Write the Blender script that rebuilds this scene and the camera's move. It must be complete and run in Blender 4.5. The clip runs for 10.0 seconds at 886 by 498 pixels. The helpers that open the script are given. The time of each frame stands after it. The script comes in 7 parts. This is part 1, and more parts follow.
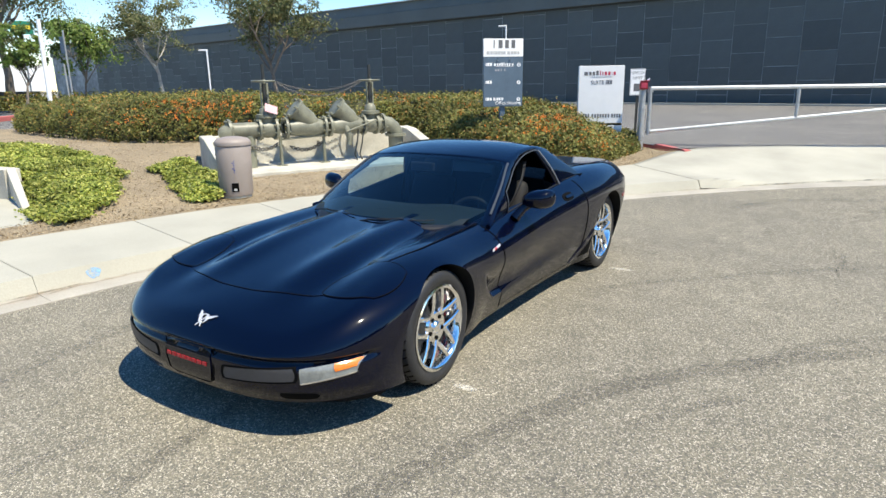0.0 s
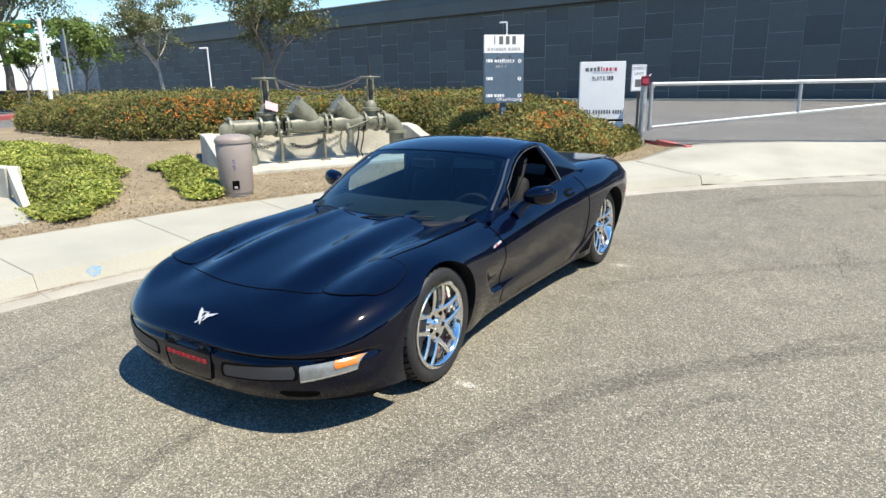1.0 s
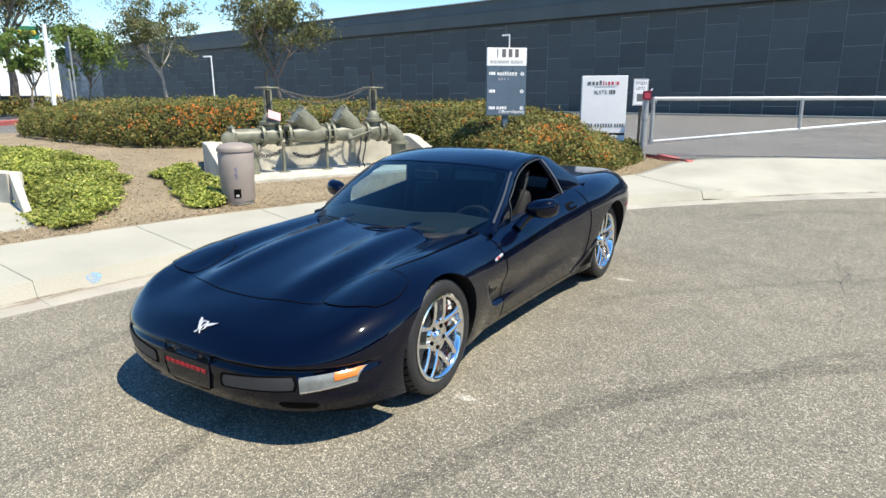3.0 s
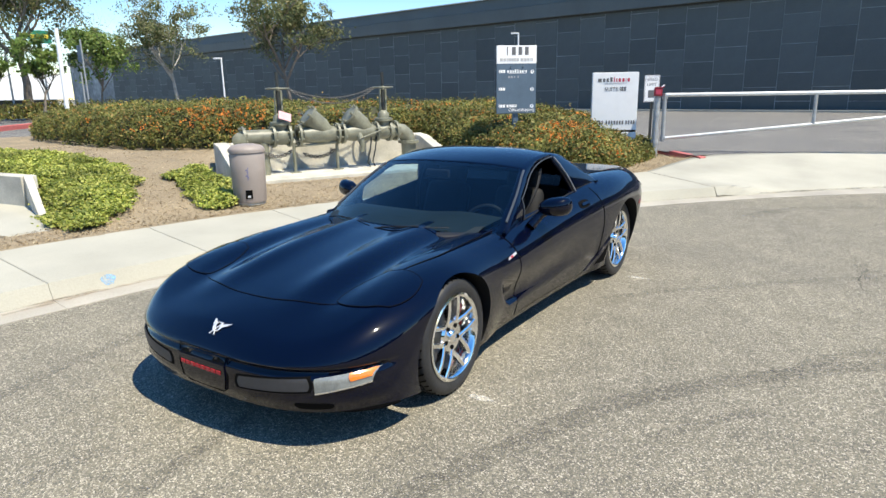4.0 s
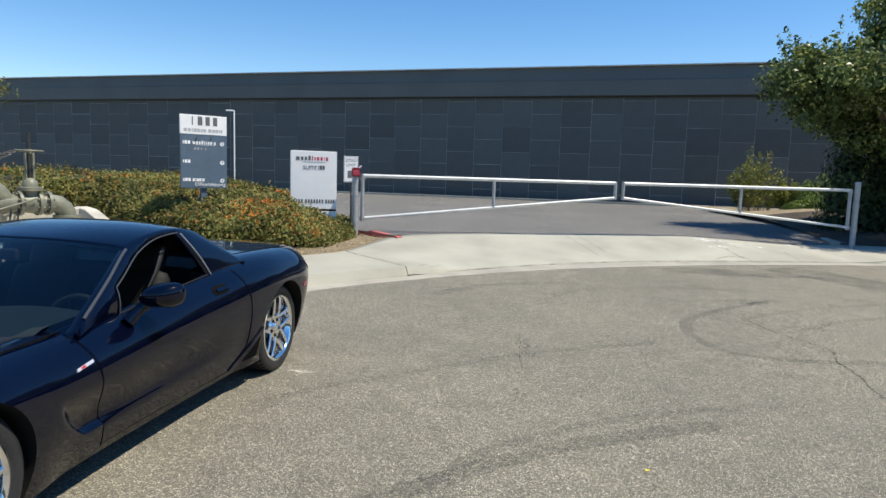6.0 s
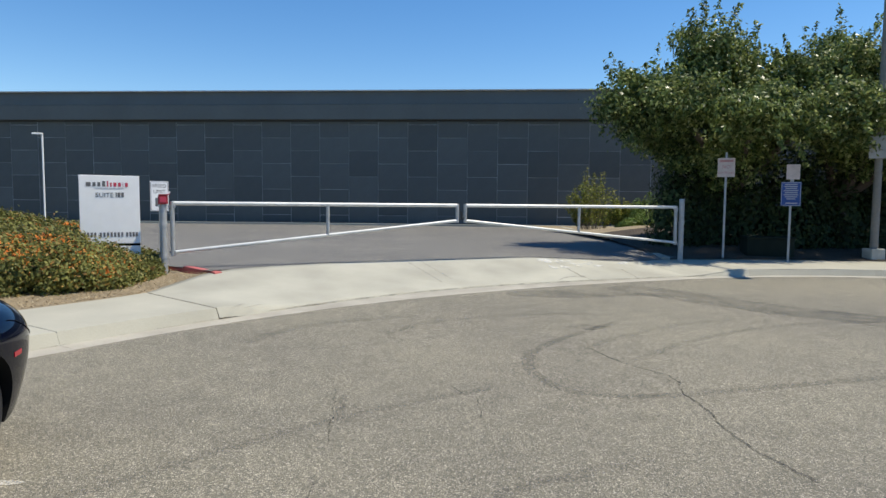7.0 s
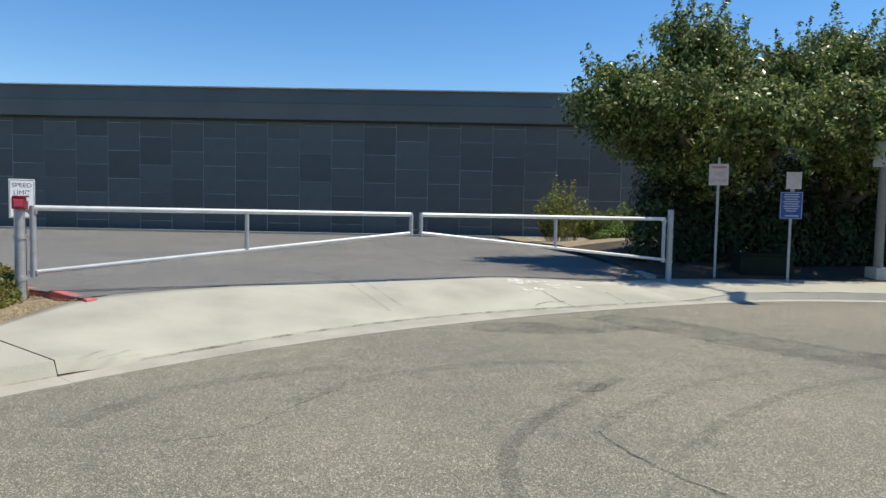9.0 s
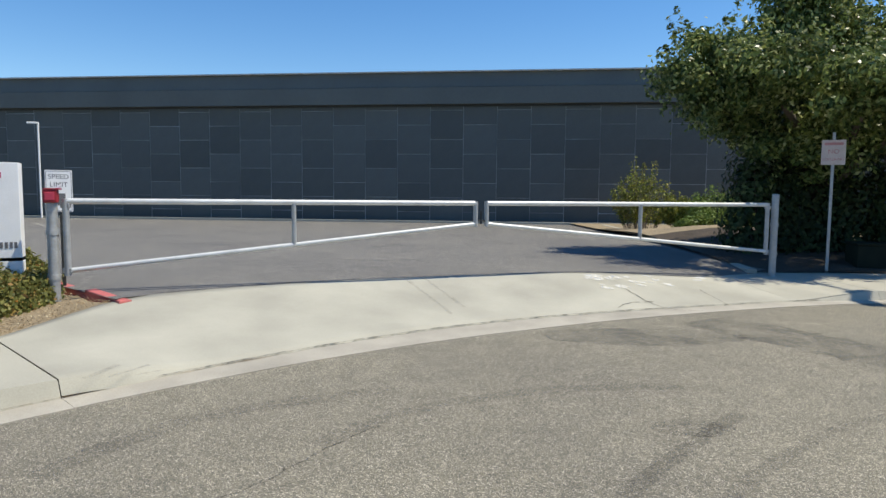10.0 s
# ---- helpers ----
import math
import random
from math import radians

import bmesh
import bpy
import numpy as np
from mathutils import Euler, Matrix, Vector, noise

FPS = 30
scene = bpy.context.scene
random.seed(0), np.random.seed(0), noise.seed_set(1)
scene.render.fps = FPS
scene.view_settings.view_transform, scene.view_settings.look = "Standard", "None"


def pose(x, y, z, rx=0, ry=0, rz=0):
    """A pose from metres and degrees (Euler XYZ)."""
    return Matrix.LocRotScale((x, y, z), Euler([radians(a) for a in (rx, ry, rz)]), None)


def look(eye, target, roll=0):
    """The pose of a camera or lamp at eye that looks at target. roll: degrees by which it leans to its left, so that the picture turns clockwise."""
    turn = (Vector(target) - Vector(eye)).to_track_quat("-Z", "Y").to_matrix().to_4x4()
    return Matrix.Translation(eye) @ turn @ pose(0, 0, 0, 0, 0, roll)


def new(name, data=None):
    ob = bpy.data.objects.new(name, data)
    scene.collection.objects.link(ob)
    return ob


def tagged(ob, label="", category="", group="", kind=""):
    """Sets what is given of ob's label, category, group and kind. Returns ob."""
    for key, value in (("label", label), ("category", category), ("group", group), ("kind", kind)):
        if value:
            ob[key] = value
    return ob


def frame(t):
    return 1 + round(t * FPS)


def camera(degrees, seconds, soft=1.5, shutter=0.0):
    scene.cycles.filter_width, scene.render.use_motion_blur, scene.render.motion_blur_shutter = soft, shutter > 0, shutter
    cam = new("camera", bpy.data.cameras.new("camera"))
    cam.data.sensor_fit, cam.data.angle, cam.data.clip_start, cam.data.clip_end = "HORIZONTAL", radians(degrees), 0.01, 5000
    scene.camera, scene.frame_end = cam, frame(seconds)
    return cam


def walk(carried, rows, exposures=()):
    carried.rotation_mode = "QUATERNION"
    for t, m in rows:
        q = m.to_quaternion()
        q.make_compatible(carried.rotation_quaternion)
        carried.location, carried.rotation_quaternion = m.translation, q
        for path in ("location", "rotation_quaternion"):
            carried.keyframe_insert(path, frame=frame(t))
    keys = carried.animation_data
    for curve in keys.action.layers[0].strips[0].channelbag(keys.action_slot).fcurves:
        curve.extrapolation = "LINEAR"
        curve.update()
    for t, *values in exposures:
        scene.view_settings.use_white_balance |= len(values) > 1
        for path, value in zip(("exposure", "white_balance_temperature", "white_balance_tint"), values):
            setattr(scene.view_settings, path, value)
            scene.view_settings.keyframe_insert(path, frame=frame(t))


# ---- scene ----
cam = camera(70.12, 10.0)
PATH = [
    (0, (0.195, -0.090, 1.601), (-0.8568, 1.5346, 1.0963), -0.83),
    (0.5, (0.194, -0.084, 1.599), (-0.8621, 1.5379, 1.0964), -1.01),
    (1, (0.191, -0.075, 1.594), (-0.8635, 1.5446, 1.0809), -1.08),
    (1.5, (0.187, -0.069, 1.595), (-0.8636, 1.5584, 1.0970), -0.97),
    (2, (0.183, -0.071, 1.594), (-0.8734, 1.5560, 1.1082), -0.87),
    (2.5, (0.182, -0.074, 1.600), (-0.8716, 1.5577, 1.1238), -0.35),
    (4, (0.152, -0.067, 1.597), (-0.9330, 1.5422, 1.1139), -0.97),
    (4.5, (0.140, -0.072, 1.593), (-0.9551, 1.5505, 1.1859), -1.52),
    (5, (0.170, 0.066, 1.535), (-0.7801, 1.7481, 1.0189), -0.42),
    (5.5, (0.345, 0.396, 1.513), (-0.4231, 2.1934, 1.0891), -0.22),
    (6, (0.426, 0.842, 1.502), (0.0889, 2.7997, 1.2737), 1.76),
    (6.2, (0.472, 1.020, 1.527), (0.3348, 3.0096, 1.3755), 0.94),
    (7.3, (0.814, 2.232, 1.479), (1.0077, 4.2179, 1.3388), 0.58),
    (7.5, (0.832, 2.444, 1.503), (1.1012, 4.4162, 1.3080), 0.60),
    (8, (0.926, 2.934, 1.514), (1.0818, 4.9233, 1.3751), 1.19),
    (8.5, (1.041, 3.644, 1.489), (1.2119, 5.6311, 1.3396), 1.08),
    (9, (1.055, 4.152, 1.499), (1.2788, 6.1359, 1.3863), 1.10),
    (9.5, (1.147, 4.718, 1.517), (1.4078, 6.6930, 1.3424), 3.15),
    (10, (1.206, 5.269, 1.548), (1.2089, 7.2624, 1.3857), 0.49),
]
EXPOSURES = [(0, 0.60), (4.9, 0.60), (5.5, 0.64), (6.0, 0.19), (6.6, 0.10), (7.4, 0.09), (8.0, 0.16), (8.5, 0.07), (9.0, 0.13), (10, 0.10)]
walk(cam, [(t, look(eye, target, roll)) for t, eye, target, roll in PATH], EXPOSURES)

# ---- light ----
SUN_EL, SUN_AZ = 61.5, 93.0
world = bpy.data.worlds.new("sky")
scene.world = world
world.use_nodes = True
wn = world.node_tree.nodes
sky = wn.new("ShaderNodeTexSky")
sky.sky_type, sky.sun_disc = "NISHITA", False
sky.sun_elevation, sky.sun_rotation = radians(SUN_EL), radians(SUN_AZ)
sky.air_density, sky.dust_density, sky.ozone_density = 1.0, 0.0, 2.0
wn["Background"].inputs["Strength"].default_value = 0.142
deep = wn.new("ShaderNodeHueSaturation")
deep.inputs["Saturation"].default_value = 1.31
deep.inputs["Hue"].default_value = 0.503
world.node_tree.links.new(sky.outputs[0], deep.inputs["Color"])
world.node_tree.links.new(deep.outputs[0], wn["Background"].inputs["Color"])
sun = new("sun", bpy.data.lights.new("sun", "SUN"))
sun.data.energy, sun.data.angle, sun.data.color = 5.2, radians(0.5), (1.0, 0.92, 0.75)
sun_dir = Vector((math.sin(radians(SUN_AZ)) * math.cos(radians(SUN_EL)), math.cos(radians(SUN_AZ)) * math.cos(radians(SUN_EL)), math.sin(radians(SUN_EL))))
sun.matrix_world = look(sun_dir * 60, (0, 0, 0))


# ---- materials ----
def mat(name, color, rough=0.6, metal=0.0, vary=0.15, scale=3.0, grain=0.1, grain_scale=60.0, bump=0.0, bump_scale=80.0, coat=0.0, spec=0.5, coords="Object", rand=0.0, coat_rough=0.03, coat_ior=1.5):
    """A surface with two scales of variation in tone and a fine relief."""
    m = bpy.data.materials.new(name)
    m.use_nodes = True
    nt = m.node_tree
    n, l = nt.nodes, nt.links
    b = n["Principled BSDF"]
    b.inputs["Roughness"].default_value = rough
    b.inputs["Metallic"].default_value = metal
    b.inputs["Coat Weight"].default_value = coat
    b.inputs["Coat Roughness"].default_value = coat_rough
    b.inputs["Coat IOR"].default_value = coat_ior
    b.inputs["Specular IOR Level"].default_value = spec
    tc = n.new("ShaderNodeTexCoord")
    base = n.new("ShaderNodeRGB")
    base.outputs[0].default_value = (*color, 1)
    last = base.outputs[0]
    for amount, sc, detail in ((vary, scale, 4), (grain, grain_scale, 2)):
        if amount <= 0:
            continue
        tex = n.new("ShaderNodeTexNoise")
        tex.inputs["Scale"].default_value, tex.inputs["Detail"].default_value = sc, detail
        l.new(tc.outputs[coords], tex.inputs["Vector"])
        mr = n.new("ShaderNodeMapRange")
        mr.inputs["From Min"].default_value, mr.inputs["From Max"].default_value = 0.25, 0.75
        mr.inputs["To Min"].default_value, mr.inputs["To Max"].default_value = 1 - amount, 1 + amount
        l.new(tex.outputs["Fac"], mr.inputs["Value"])
        mul = n.new("ShaderNodeVectorMath")
        mul.operation = "SCALE"
        l.new(last, mul.inputs[0])
        l.new(mr.outputs[0], mul.inputs["Scale"])
        last = mul.outputs[0]
    if rand > 0:
        oi = n.new("ShaderNodeObjectInfo")
        mr = n.new("ShaderNodeMapRange")
        mr.inputs["To Min"].default_value, mr.inputs["To Max"].default_value = 1 - rand, 1 + rand
        l.new(oi.outputs["Random"], mr.inputs["Value"])
        mul = n.new("ShaderNodeVectorMath")
        mul.operation = "SCALE"
        l.new(last, mul.inputs[0])
        l.new(mr.outputs[0], mul.inputs["Scale"])
        last = mul.outputs[0]
    l.new(last, b.inputs["Base Color"])
    if bump > 0:
        tex = n.new("ShaderNodeTexNoise")
        tex.inputs["Scale"].default_value, tex.inputs["Detail"].default_value = bump_scale, 3
        l.new(tc.outputs[coords], tex.inputs["Vector"])
        bp = n.new("ShaderNodeBump")
        bp.inputs["Strength"].default_value, bp.inputs["Distance"].default_value = bump, 0.01
        l.new(tex.outputs["Fac"], bp.inputs["Height"])
        l.new(bp.outputs[0], b.inputs["Normal"])
    return m


def asphalt_mat(name, tone, warm, red=1.0):
    """Worn asphalt: dark binder, pale aggregate specks, broad polished and stained areas."""
    m = bpy.data.materials.new(name)
    m.use_nodes = True
    nt = m.node_tree
    n, l = nt.nodes, nt.links
    b = n["Principled BSDF"]
    b.inputs["Roughness"].default_value = 0.85
    b.inputs["Specular IOR Level"].default_value = 0.3
    tc = n.new("ShaderNodeTexCoord")

    def noise_tex(scale, detail, rough=0.6):
        t = n.new("ShaderNodeTexNoise")
        t.inputs["Scale"].default_value, t.inputs["Detail"].default_value, t.inputs["Roughness"].default_value = scale, detail, rough
        l.new(tc.outputs["Object"], t.inputs["Vector"])
        return t.outputs["Fac"]

    def ramp(fac, stops):
        r = n.new("ShaderNodeValToRGB")
        while len(r.color_ramp.elements) < len(stops):
            r.color_ramp.elements.new(0.5)
        for e, (p, c) in zip(r.color_ramp.elements, stops):
            e.position, e.color = p, (*c, 1)
        l.new(fac, r.inputs["Fac"])
        return r.outputs["Color"]

    def mix(kind, fac, a, c):
        x = n.new("ShaderNodeMix")
        x.data_type, x.blend_type = "RGBA", kind
        x.inputs["Factor"].default_value = fac
        l.new(a, x.inputs["A"])
        l.new(c, x.inputs["B"])
        return x.outputs["Result"]

    vor = n.new("ShaderNodeTexVoronoi")
    vor.inputs["Scale"].default_value = 165
    l.new(tc.outputs["Object"], vor.inputs["Vector"])
    sep = n.new("ShaderNodeSeparateColor")
    l.new(vor.outputs["Color"], sep.inputs[0])
    k = tone
    stones = ramp(sep.outputs[0], [(0.0, (k * 0.52, k * 0.50, k * 0.45)), (0.5, (k * 0.92 * red, k * 0.88, k * 0.85 * warm)), (0.8, (k * 1.28 * red, k * 1.2, k * 1.12 * warm)), (0.97, (k * 2.50 * red, k * 2.33, k * 1.95))])
    fine = ramp(noise_tex(210, 2), [(0.3, (0.66, 0.66, 0.66)), (0.7, (1.30, 1.30, 1.30))])
    broad = ramp(noise_tex(0.35, 5, 0.55), [(0.3, (0.82, 0.82, 0.84)), (0.7, (1.10, 1.09, 1.06))])
    mid = ramp(noise_tex(4.0, 4), [(0.3, (0.88, 0.88, 0.88)), (0.7, (1.1, 1.1, 1.1))])
    col = mix("MULTIPLY", 1.0, stones, fine)
    col = mix("MULTIPLY", 1.0, col, broad)
    col = mix("MULTIPLY", 1.0, col, mid)
    col = mix("MULTIPLY", 1.0, col, ramp(noise_tex(34, 4, 0.75), [(0.3, (0.74, 0.74, 0.74)), (0.7, (1.24, 1.24, 1.22))]))
    l.new(col, b.inputs["Base Color"])
    bp = n.new("ShaderNodeBump")
    bp.inputs["Strength"].default_value, bp.inputs["Distance"].default_value = 0.5, 0.006
    l.new(vor.outputs["Distance"], bp.inputs["Height"])
    l.new(bp.outputs[0], b.inputs["Normal"])
    return m


def faded_mat(name, color, cover, scale):
    """A worn mark: it lies on the surface in patches, with gaps where it has rubbed off."""
    m = bpy.data.materials.new(name)
    m.use_nodes = True
    n, l = m.node_tree.nodes, m.node_tree.links
    b = n["Principled BSDF"]
    b.inputs["Base Color"].default_value, b.inputs["Roughness"].default_value = (*color, 1), 0.8
    tc = n.new("ShaderNodeTexCoord")
    t = n.new("ShaderNodeTexNoise")
    t.inputs["Scale"].default_value, t.inputs["Detail"].default_value, t.inputs["Roughness"].default_value = scale, 5, 0.75
    l.new(tc.outputs["Object"], t.inputs["Vector"])
    mr = n.new("ShaderNodeMapRange")
    mr.inputs["From Min"].default_value, mr.inputs["From Max"].default_value = 0.35, 0.68
    mr.inputs["To Min"].default_value, mr.inputs["To Max"].default_value = 0.0, cover
    l.new(t.outputs["Fac"], mr.inputs["Value"])
    l.new(mr.outputs[0], b.inputs["Alpha"])
    return m


def glass_mat(name, tint, gloss=1.5):
    """A thin tinted pane: see-through, with a mirror gloss by the Fresnel law."""
    m = bpy.data.materials.new(name)
    m.use_nodes = True
    n, l = m.node_tree.nodes, m.node_tree.links
    n.remove(n["Principled BSDF"])
    tr = n.new("ShaderNodeBsdfTransparent")
    tr.inputs["Color"].default_value = (*tint, 1)
    gl = n.new("ShaderNodeBsdfGlossy")
    gl.inputs["Roughness"].default_value = 0.01
    fr = n.new("ShaderNodeFresnel")
    fr.inputs["IOR"].default_value = gloss
    mx = n.new("ShaderNodeMixShader")
    l.new(fr.outputs[0], mx.inputs[0])
    l.new(tr.outputs[0], mx.inputs[1])
    l.new(gl.outputs[0], mx.inputs[2])
    l.new(mx.outputs[0], n["Material Output"].inputs["Surface"])
    return m


def leaf_mat(name, stops, rough=0.5, clump=1.6, thin=0.3):
    """Leaves whose tone changes from leaf to leaf, a little see-through."""
    m = bpy.data.materials.new(name)
    m.use_nodes = True
    n, l = m.node_tree.nodes, m.node_tree.links
    b = n["Principled BSDF"]
    b.inputs["Roughness"].default_value = rough
    b.inputs["Specular IOR Level"].default_value = 0.2
    geo = n.new("ShaderNodeNewGeometry")
    r = n.new("ShaderNodeValToRGB")
    while len(r.color_ramp.elements) < len(stops):
        r.color_ramp.elements.new(0.5)
    for e, (p, c) in zip(r.color_ramp.elements, stops):
        e.position, e.color = p, (*c, 1)
    l.new(geo.outputs["Random Per Island"], r.inputs["Fac"])
    tc = n.new("ShaderNodeTexCoord")
    tex = n.new("ShaderNodeTexNoise")
    tex.inputs["Scale"].default_value, tex.inputs["Detail"].default_value = clump, 3
    l.new(tc.outputs["Object"], tex.inputs["Vector"])
    mr = n.new("ShaderNodeMapRange")
    mr.inputs["From Min"].default_value, mr.inputs["From Max"].default_value = 0.3, 0.7
    mr.inputs["To Min"].default_value, mr.inputs["To Max"].default_value = 0.62, 1.38
    l.new(tex.outputs["Fac"], mr.inputs["Value"])
    mul = n.new("ShaderNodeVectorMath")
    mul.operation = "SCALE"
    l.new(r.outputs["Color"], mul.inputs[0])
    l.new(mr.outputs[0], mul.inputs["Scale"])
    l.new(mul.outputs[0], b.inputs["Base Color"])
    tl = n.new("ShaderNodeBsdfTranslucent")
    l.new(mul.outputs[0], tl.inputs["Color"])
    mx = n.new("ShaderNodeMixShader")
    mx.inputs[0].default_value = thin
    l.new(b.outputs[0], mx.inputs[1])
    l.new(tl.outputs[0], mx.inputs[2])
    l.new(mx.outputs[0], n["Material Output"].inputs["Surface"])
    return m


